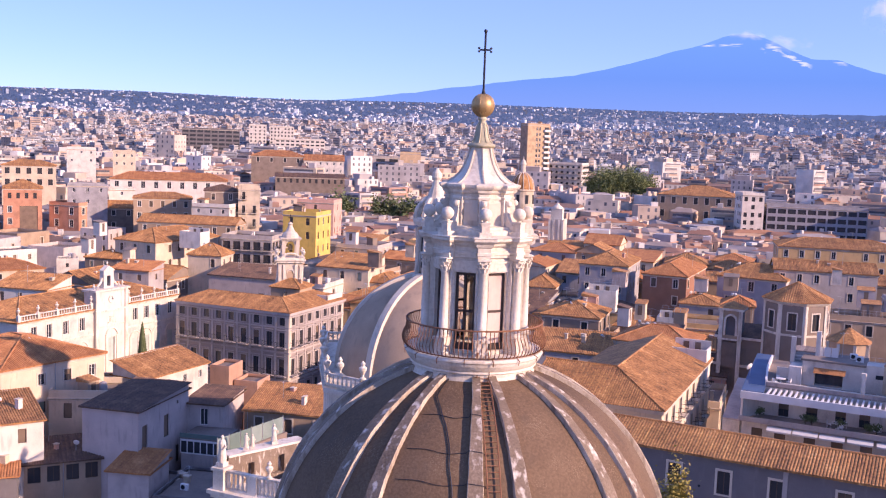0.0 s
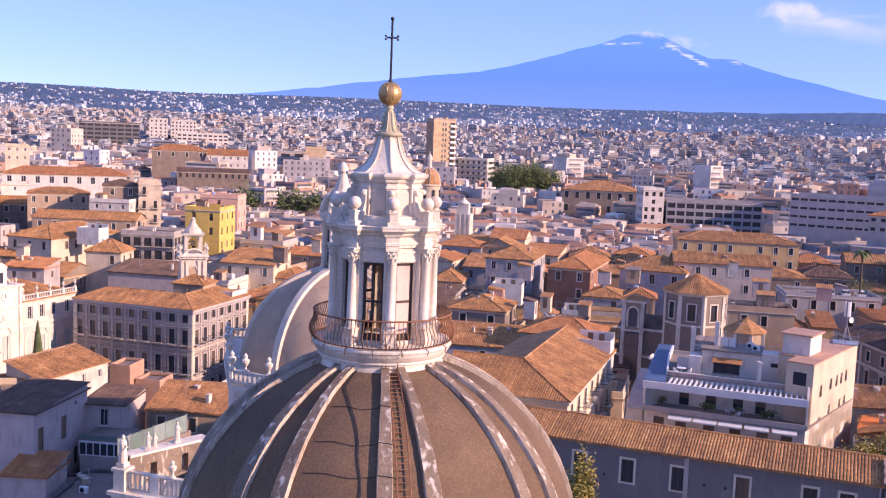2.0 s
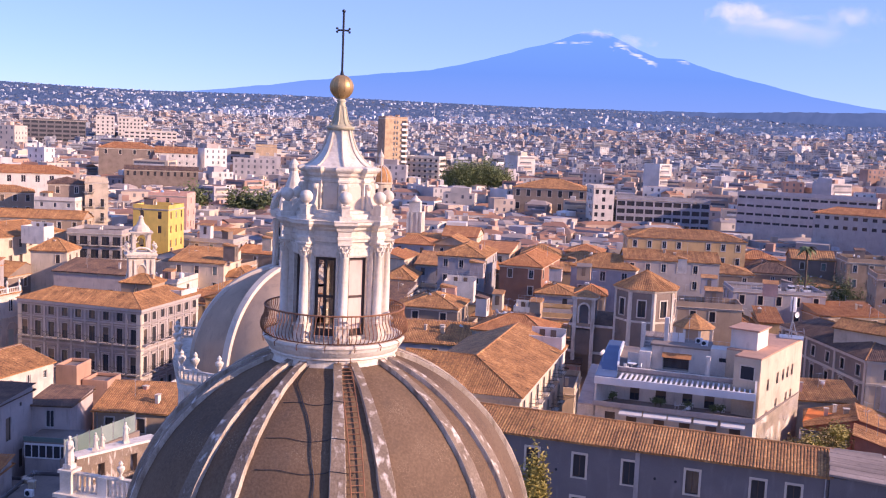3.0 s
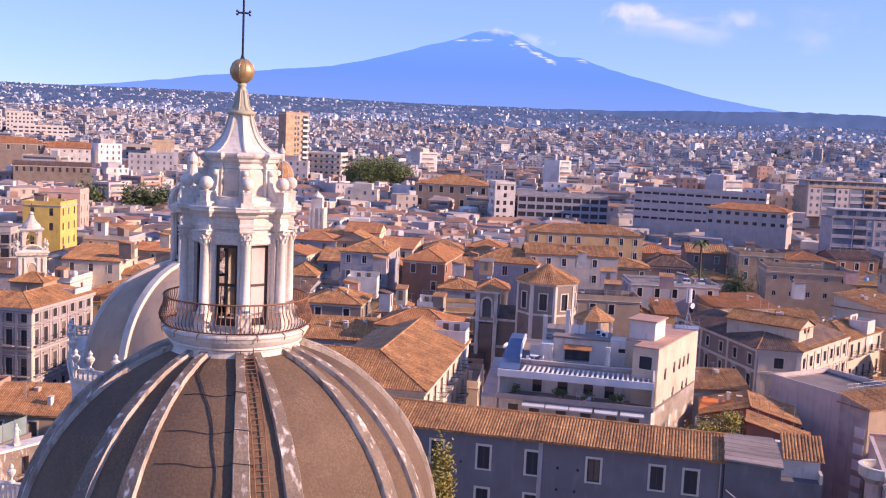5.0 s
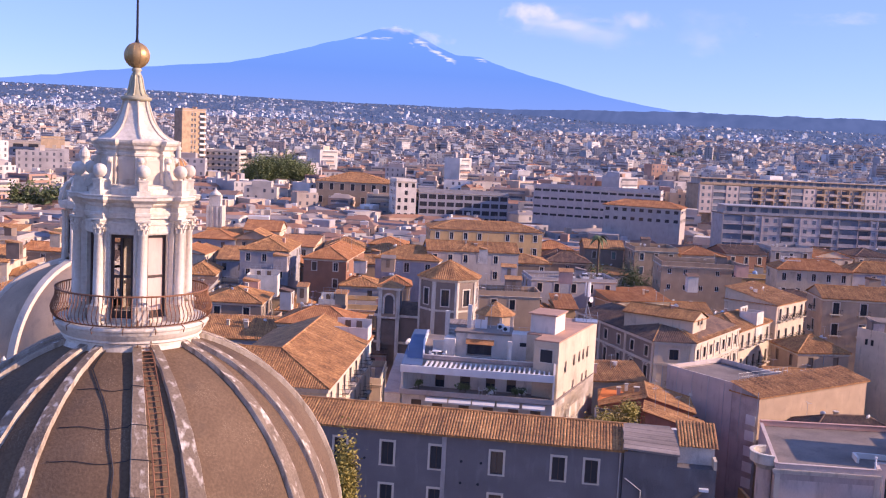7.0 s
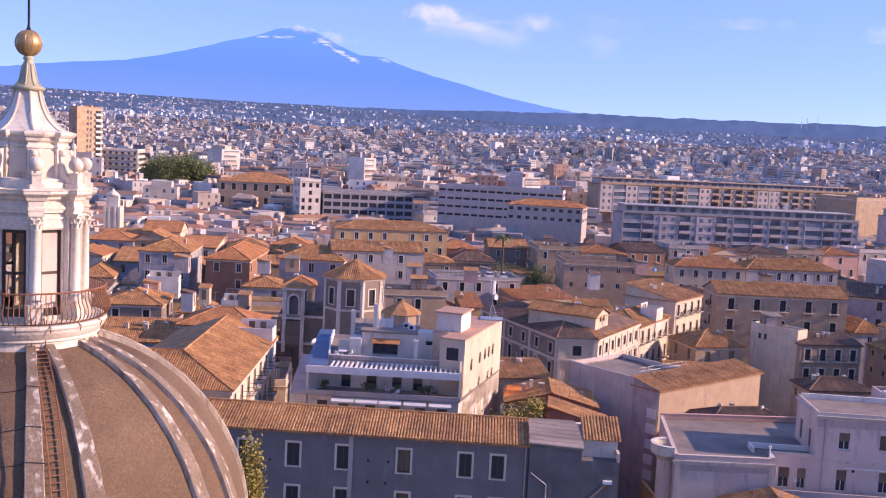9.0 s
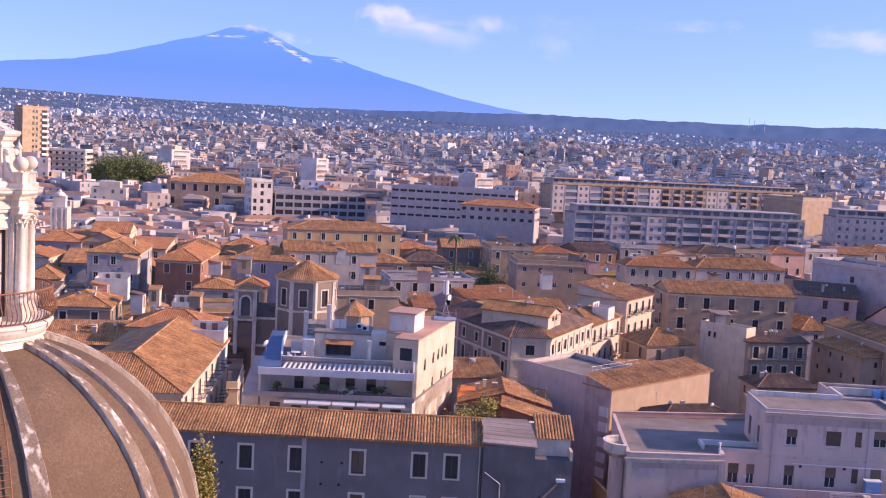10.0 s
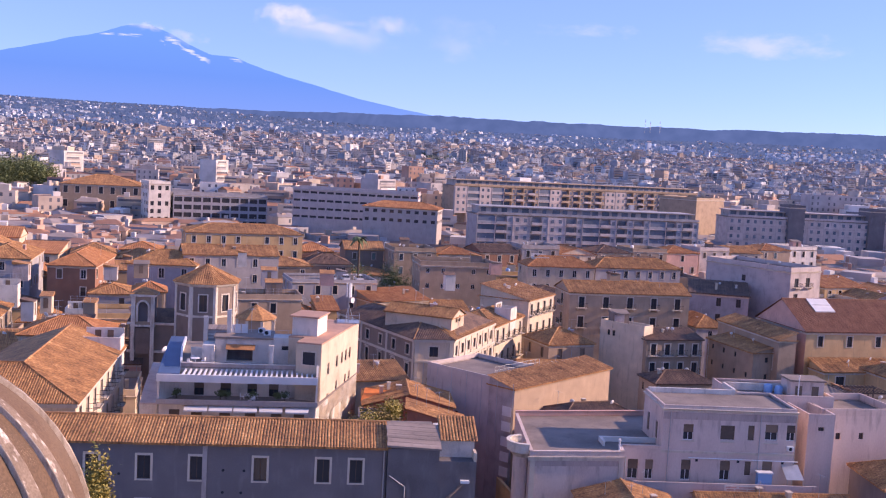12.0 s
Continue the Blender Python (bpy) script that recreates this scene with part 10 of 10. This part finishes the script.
    for x0 in (7.2, 8.1, 9.0):
        q = m0 @ Vector((x0, 8.9, 28.45))
        sheet = thing("laundry", "pale bed sheet hung out on a roof line", "laundry", pose(q.x, q.y, q.z, 0, 0, HD), "laundry")
        part("cloth", Mesh().box(0, 0.8, -0.02, 0.02, 0.05, 1.15 + 0.1 * (x0 > 8)), AWNING, sheet)
        part("line_post", Mesh().tube([(0.82, 0, 0), (0.82, 0, 1.35)], 0.025, 5), METAL, sheet)
    for x0, y0, z0, w0, g0 in ((3.6, 5.2, 25.05, 0.6, "roof terraces"), (10.9, 1.3, 21.4, 0.7, "roof terraces")):
        q = m0 @ Vector((x0, y0, z0))
        tb = thing("garden_table", "white round garden table on a roof terrace", "table", pose(q.x, q.y, q.z), "garden tables")
        part("top", Mesh().lathe([(0.01, 0.7), (w0, 0.7), (w0, 0.75), (0.01, 0.76)], 16), WHITE_PAINT, tb)
        part("leg", Mesh().tube([(0, 0, 0.02), (0, 0, 0.7)], 0.05, 6), WHITE_PAINT, tb)
        part("foot", Mesh().lathe([(0.01, 0.0), (0.3, 0.0), (0.3, 0.03), (0.01, 0.05)], 12), WHITE_PAINT, tb)
        for k in range(3):
            a = 2.1 * k + x0
            q2 = q + Vector((math.cos(a), math.sin(a), 0))
            ch = thing("garden_chair", "white plastic garden chair on a roof terrace", "chair", pose(q2.x, q2.y, q2.z, 0, 0, math.degrees(a) + 90), "garden chairs")
            part("seat", Mesh().box(-0.24, 0.24, -0.24, 0.24, 0.40, 0.45), WHITE_PAINT, ch)
            part("backrest", Mesh().box(-0.24, 0.24, -0.26, -0.22, 0.45, 0.85), WHITE_PAINT, ch)
            for dx in (-0.21, 0.18):
                for dy in (-0.21, 0.18):
                    part("leg", Mesh().box(dx, dx + 0.03, dy, dy + 0.03, 0.0, 0.40), WHITE_PAINT, ch)
    for x0, y0, z0 in ((11.6, 9.6, 28.45), (12.4, 8.2, 28.45), (15.2, 2.6, 21.4), (5.4, 12.0, 25.05), (3.2, 10.2, 25.05)):
        q = m0 @ Vector((x0, y0, z0))
        ac = thing("air_conditioner", "white air conditioner standing on a roof", "air conditioner", pose(q.x, q.y, q.z, 0, 0, HD), "air conditioners")
        part("case", Mesh().box(-0.45, 0.45, -0.18, 0.2, 0, 0.68), WHITE_PAINT, ac)
        part("fan_grille", Mesh().lathe([(0.01, 0), (0.24, 0.0), (0.26, 0.02)], 14), DARK_IRON, ac, m=pose(-0.1, -0.19, 0.34, 90, 0, 0))
    q = m0 @ Vector((-0.6, 8.0, 24.95))
    dish(q.x, q.y, q.z + 0.3, 0.5, 215)
    q = m0 @ Vector((10.2, 10.0, 28.45))
    aerial(q.x, q.y, q.z, 3.2, 20)
    # pot plants on the terrace
    rnd = random.Random(4)
    for u in (2.0, 7.3, 8.0, 11.2, 14.4, 15.2):
        w = m0 @ Vector((u, 0.6 + rnd.random(), 21.4))
        leafy("potted_shrub", w.x, w.y, w.z, 0.6, 1.2, LEAF, "green potted shrub on a terrace", "shrub", 220, 0.14)


def leafy(name, x, y, z, r, h, mat, label, category, n=300, leaf=0.25, trunk=0.06, seed=1, group="plants", spread=(0.30, 0.16)):
    """A plant with a tapered trunk, limbs and many small leaves in an uneven crown."""
    rnd = random.Random(seed + int(x * 13 + y * 7))
    t = thing(name, label, category, pose(x, y, z), group)
    g = Mesh()
    limbs = [(Vector((0, 0, 0)), Vector((rnd.uniform(-0.1, 0.1) * r, rnd.uniform(-0.1, 0.1) * r, h * 0.55)), trunk)]
    tips = []
    for k in range(6):
        a = 2 * math.pi * k / 6 + rnd.random()
        q = Vector((math.cos(a) * r * rnd.uniform(0.35, 0.7), math.sin(a) * r * rnd.uniform(0.35, 0.7), h * rnd.uniform(0.6, 0.95)))
        limbs.append((limbs[0][1] * rnd.uniform(0.5, 1.0), q, trunk * 0.5))
        tips.append(q)
    for p, q, w in limbs:
        d = (q - p).normalized()
        s = d.orthogonal().normalized()
        u = d.cross(s)
        vs = [p + (s * math.cos(a) + u * math.sin(a)) * w for a in (0, 1.26, 2.51, 3.77, 5.03)] + [q + (s * math.cos(a) + u * math.sin(a)) * w * 0.45 for a in (0, 1.26, 2.51, 3.77, 5.03)]
        g.add(vs, [(i, (i + 1) % 5, 5 + (i + 1) % 5, 5 + i) for i in range(5)])
    part("trunk", g, BARK, t)
    c = Mesh()
    vs, fs = [], []
    for i in range(n):
        tip = rnd.choice(tips)
        q = tip + Vector((rnd.gauss(0, spread[0]) * r, rnd.gauss(0, spread[0]) * r, rnd.gauss(0, spread[1]) * h))
        if q.z < 0.08 * h:
            q.z = 0.1 * h
        a = Vector((rnd.uniform(-1, 1), rnd.uniform(-1, 1), rnd.uniform(-0.6, 0.6))).normalized() * leaf * rnd.uniform(0.6, 1.2)
        b = a.cross(Vector((rnd.uniform(-1, 1), rnd.uniform(-1, 1), rnd.uniform(-1, 1)))).normalized() * leaf * 0.45
        o = len(vs)
        vs += [q - a, q + b, q + a, q - b]
        fs.append((o, o + 1, o + 2, o + 3))
    c.v, c.f, c.m = [tuple(v) for v in vs], fs, [0] * len(fs)
    tagged(part("crown", c, mat, t), kind="stuff")


pergola_house()

# trees and shrubs
leafy("tree", 15.0, 60.4, 18.6, 1.5, 13.8, LEAF_LIGHT, "tree with yellow-green spring leaves beside the dome", "tree", 30000, 0.14, 0.22, group="trees", spread=(0.22, 0.09))
for i, (tx, ty) in enumerate(((57.6, 104.6), (60.2, 106.0), (62.6, 107.4), (64.6, 109.0), (66.5, 111))):
    leafy("shrub", tx, ty, 17.2, 1.4, 3.6, LEAF_LIGHT if i % 2 else LEAF_DRY, "leafy roof garden shrub between old roofs", "shrub", 1500, 0.2, 0.08, seed=i, group="shrubs")
for i in range(9):
    leafy("tree", 127 + 3.4 * i, 234 + 3.0 * math.sin(i * 2.1) - 0.6 * i, land(130, 232), 3.0, 14 - 1.5 * (i % 3), LEAF, "dark green garden tree between houses", "tree", 5500, 0.24, 0.25, seed=i, group="trees")
for i in range(26):
    leafy("tree", 84 + 2.4 * (i % 13) + 0.7 * (i % 3), 540 + 8 * (i // 13) + 2.5 * math.sin(i * 1.7), land(95, 545), 5.5, 22 - 3.0 * abs((i % 13) / 6 - 1) - 3 * (i % 2), LEAF_PARK, "leafy green park tree beside apartment blocks", "tree", 1700, 0.6, 0.4, seed=i, group="trees")
for i, (tx, ty) in enumerate(((-43, 418), (-38, 420), (-24, 419), (-19, 420), (-14, 418), (-9, 421))):
    leafy("tree", tx, ty, land(tx, ty), 4.0, 15, LEAF, "dark green garden tree between houses", "tree", 700, 0.8, 0.35, seed=i, group="trees")


def palm(x, y, z, h):
    t = thing("palm_tree", "tall palm tree in a courtyard garden", "palm", pose(x, y, z))
    part("trunk", Mesh().tube([(0, 0, 0), (0.2, 0, h * 0.5), (0.1, 0, h)], 0.22, 7), BARK, t)
    rnd = random.Random(3)
    for k in range(26):
        a, up = 2 * math.pi * k / 26 + rnd.random() * 0.3, rnd.uniform(-0.3, 1.2)
        f = Mesh()
        prev = None
        for j in range(7):
            s = j / 6
            c = Vector((math.cos(a) * 2.6 * s, math.sin(a) * 2.6 * s, h + up * 1.6 * s - 2.4 * s * s))
            w = 0.5 * math.sin(math.pi * min(1, s + 0.12))
            e = Vector((-math.sin(a), math.cos(a), -0.2)) * w
            if prev:
                f.add([prev[0] - prev[1], prev[0] + prev[1], c + e, c - e], [(0, 1, 2, 3)])
            prev = (c, e)
        part("frond", f, LEAF, t)


palm(112.8, 207.3, land(113, 207), 24.5 + 4)


def hill_masts():
    for i, (x, y, h) in enumerate(((2240, 2286, 38), (2251, 2275, 30), (2272, 2254, 34), (351, 2578, 34))):
        m = thing("radio_mast", "thin distant radio mast on a hill", "mast", pose(x, y, 165 if x > 1000 else land(x, y) - 6), "radio masts")
        part("pole", Mesh().tube([(0, 0, 0), (0, 0, 14 + 0.7 * h)], 0.6, 5), METAL, m)
        part("antenna_ring", Mesh().lathe([(1.2, 8 + 0.7 * h), (1.2, 10 + 0.7 * h), (0.6, 10.2 + 0.7 * h)], 6), METAL, m)


hill_masts()


# ---- small things on the roofs ----
def roof_panels():
    """White skylight panels on the orange church roof."""
    t = thing("skylight_panels", "pale glazed skylight panels on an orange tiled roof", "skylight", pose(161.2, 119, 0, 0, 0, -20))
    P = lambda x, y, k: (x, y, 24.0 + 5.0 * (y + 0.35) / 9.1 + k)
    for y0, y1 in ((4.9, 6.6), (6.75, 8.5)):
        part("panel", Mesh().add([P(x, y, k) for k in (0.1, 0.28) for x, y in ((4.9, y0), (9.2, y0), (9.2, y1), (4.9, y1))],
                                 [(4, 5, 6, 7), (0, 1, 5, 4), (1, 2, 6, 5), (2, 3, 7, 6), (3, 0, 4, 7)]), AWNING, t)


roof_panels()


def car(x, y, z, ang, paint):
    t = thing("car", "small pale car parked on a roof deck", "car", pose(x, y, z, 0, 0, ang), "parked cars")
    part("body", Mesh().prism([(-1.9, -0.75), (-1.7, -0.82), (1.7, -0.82), (1.95, -0.7), (1.95, 0.7), (1.7, 0.82), (-1.7, 0.82), (-1.9, 0.75)], 0.32, 0.85), paint, t)
    part("cabin", Mesh().add([(-1.5, -0.72, 0.85), (1.0, -0.72, 0.85), (1.0, 0.72, 0.85), (-1.5, 0.72, 0.85), (-1.1, -0.6, 1.42), (0.35, -0.6, 1.42), (0.35, 0.6, 1.42), (-1.1, 0.6, 1.42)],
                             [(0, 1, 5, 4), (1, 2, 6, 5), (2, 3, 7, 6), (3, 0, 4, 7)]), GLASS, t)
    part("roof", Mesh().box(-1.12, 0.37, -0.61, 0.61, 1.42, 1.48), paint, t)
    for wx in (-1.2, 1.25):
        for wy in (-0.78, 0.62):
            part("wheel", Mesh().lathe([(0.02, 0), (0.3, 0.0), (0.32, 0.03), (0.32, 0.13), (0.3, 0.16), (0.02, 0.16)], 14), DARK_IRON, t, m=pose(wx, wy + 0.16, 0.32, 90, 0, 0))


for cx, cy in ((107.4, 210.0), (110.6, 209.2), (113.8, 208.4)):
    car(cx, cy, 22.85, 74, WHITE_PAINT)


def roof_pergola(x, y, z, ang, L, W, h):
    t = thing("pergola", "dark brown timber pergola on a roof terrace", "pergola", pose(x, y, z, 0, 0, ang))
    for px_ in (0.1, L / 2, L - 0.1):
        for py in (0.1, W - 0.1):
            part("post", Mesh().box(px_ - 0.07, px_ + 0.07, py - 0.07, py + 0.07, 0, h), WOOD, t)
    for py in (0.1, W - 0.1):
        part("beam", Mesh().box(-0.3, L + 0.3, py - 0.06, py + 0.06, h, h + 0.18), WOOD, t)
    for i in range(int(L / 0.6) + 1):
        part("rafter", Mesh().box(0.6 * i - 0.04, 0.6 * i + 0.04, -0.3, W + 0.3, h + 0.18, h + 0.3), WOOD, t)


house("flat-roofed house with a timber pergola terrace", 128, 89.5, -24, 17, 9, 19.0, "tan", "flat", rows=1, bay=4, win=(1.0, 1.4), style="h", seed=750, parapet=0.6)
roof_pergola(132, 90.0, 18.85, -24, 7.5, 4.5, 2.3)


def orange_awning():
    t = thing("awning", "bright orange fabric awning over a roof garden", "awning", pose(67.7, 122.2, 0, 0, 0, -40))
    part("canopy", Mesh().add([(0, 0, 18.3), (3.4, 0, 18.1), (3.4, 3.2, 19.3), (0, 3.2, 19.5), (0, 0, 18.25), (3.4, 0, 18.05), (3.4, 3.2, 19.25), (0, 3.2, 19.45)], [(0, 1, 2, 3), (7, 6, 5, 4), (0, 4, 5, 1), (1, 5, 6, 2), (2, 6, 7, 3), (3, 7, 4, 0)]), ORANGE, t)
    for x, y, z in ((0.1, 0.1, 18.2), (3.3, 0.1, 18.05), (0.1, 3.1, 19.4), (3.3, 3.1, 19.2)):
        part("post", Mesh().tube([(x, y, 8), (x, y, z)], 0.05, 5), METAL, t)


ORANGE = material("orange_awning", [(0.62, 0.17, 0.03), (0.78, 0.26, 0.06)], 2, 0.8, 0.05)
orange_awning()


# ---- garden of the terrace restaurant ----
def cypress(x, y, z, h, r):
    t = thing("cypress_tree", "slim dark green cypress beside a palace wall", "tree", pose(x, y, z), "trees")
    part("trunk", Mesh().tube([(0, 0, 0), (0, 0, h * 0.9)], 0.12, 6), BARK, t)
    rnd = random.Random(8)
    vs, fs = [], []
    for i in range(1600):
        k = rnd.random()
        rr = r * (1 - k) ** 0.7 * rnd.uniform(0.6, 1.05)
        a = rnd.uniform(0, 2 * math.pi)
        q = Vector((rr * math.cos(a), rr * math.sin(a), h * (0.08 + 0.92 * k)))
        u = Vector((rnd.uniform(-0.3, 0.3), rnd.uniform(-0.3, 0.3), 1)).normalized() * 0.3
        w = Vector((-math.sin(a), math.cos(a), 0)) * 0.1
        o = len(vs)
        vs += [q - u, q + w, q + u, q - w]
        fs.append((o, o + 1, o + 2, o + 3))
    tagged(part("crown", Mesh().add(vs, fs), LEAF, t), kind="stuff")


cypress(-48.3, 164.6, 13.0, 9.0, 1.1)


def garden_lamp(x, y, z):
    t = thing("garden_lamp", "round yellow glass garden lamp on a thin post", "lamp", pose(x, y, z), "garden lamps")
    part("post", Mesh().tube([(0, 0, 0), (0, 0, 1.7)], 0.04, 6), DARK_IRON, t)
    part("globe", Mesh().ball((0, 0, 1.95), 0.28, 14, 10), YELLOW_GLASS, t, "yellow glass globe", smooth=True)


YELLOW_GLASS = material("yellow_lamp_glass", [(0.62, 0.40, 0.05), (0.75, 0.52, 0.10)], 2, 0.25, 0.0)
for gx, gy, gz in ((-51.6, 110.6, 9.2), (-49.4, 111.6, 8.8), (-47.4, 111.0, 8.8), (-45.6, 111.8, 8.6)):
    garden_lamp(gx, gy, gz)
house("low planted restaurant terrace of dark stone", -54.0, 109.6, 8, 11, 3.6, 9.0, "dark", "flat", rows=0, seed=760, cornice=False, parapet=0.25, group="")
for i, (px_, py_) in enumerate(((-52.8, 111.2), (-50.5, 110.8), (-48.3, 111.6), (-46.6, 111.0))):
    leafy("potted_shrub", px_, py_, 8.9, 0.7, 1.5, LEAF, "green potted shrub on a terrace", "shrub", 160, 0.16, seed=i)


# ---- small rooms, walls and terraces between the old roofs ----
rnd_roofs = random.Random(77)
for hx, hy, hz in ((35.3, 182.3, 22.2), (45.0, 180.1, 22.4), (29.9, 189.2, 23.4), (39.3, 187.4, 22.6),
                   (86.9, 199.3, 24.6), (99.5, 196.8, 24.8), (126.8, 189.3, 24.0), (133.1, 180.9, 23.0), (90.0, 222.0, 26.0), (64.0, 214.0, 25.0), (56.0, 208.0, 25.5), (40.0, 214.0, 25.0),
                   (-14.0, 232.0, 25.0), (-6.0, 246.0, 26.0), (-70.0, 228.0, 25.0), (-82.0, 236.0, 25.5), (-88.0, 262.0, 27.0), (-22.0, 262.0, 27.0), (152.0, 206.0, 25.0), (176.0, 188.0, 24.0)):
    roof_hut(hx, hy, hz, rnd_roofs, rnd_roofs.choice([-20, -25, 65, 70]))
house("small house with a bright orange tiled roof by a church", 52.6, 180.5, -17, 5.6, 6, 26.0, "tan", "hip", 1.5, TILE_ORANGE, rows=1, bay=3, style="s", win=(0.9, 1.2), seed=770, cornice=False)
house("tall tan rendered house with a plain party wall", 33.5, 166.5, -24, 7.5, 6, 22.6, "tan", "shed", 1.4, TILE_DARK, rows=0, seed=771, cornice=False)


def terrace_rail(x, y, z, ang, n, step=1.1):
    """A thin metal rail along a roof terrace."""
    t = thing("terrace_rail", "thin pale metal railing along a roof terrace", "railing", pose(x, y, z, 0, 0, ang), "terrace railings")
    for i in range(n + 1):
        part("post", Mesh().tube([(i * step, 0, -0.5), (i * step, 0, 1.0)], 0.03, 5), METAL, t)
    for zz in (0.5, 1.0):
        part("rail", Mesh().tube([(0, 0, zz), (n * step, 0, zz)], 0.022, 5), METAL, t)


for rx_, ry_, rz_, ra_, rn_ in ((97.6, 209.0, 23.5, -14, 16), (41.6, 180.0, 24.6, -20, 4), (31.9, 205.2, 25.6, -18, 6), (73.5, 188.0, 24.0, -17, 12), (55.0, 132.5, 26.3, -26, 6), (87.0, 117.0, 21.8, 15, 10)):
    terrace_rail(rx_, ry_, rz_, ra_, rn_)

# two dishes on the flat block behind the monastery roof
dish(64.0, 109.6, 19.3, 0.6, 215)
dish(64.9, 110.3, 19.3, 0.6, 215)
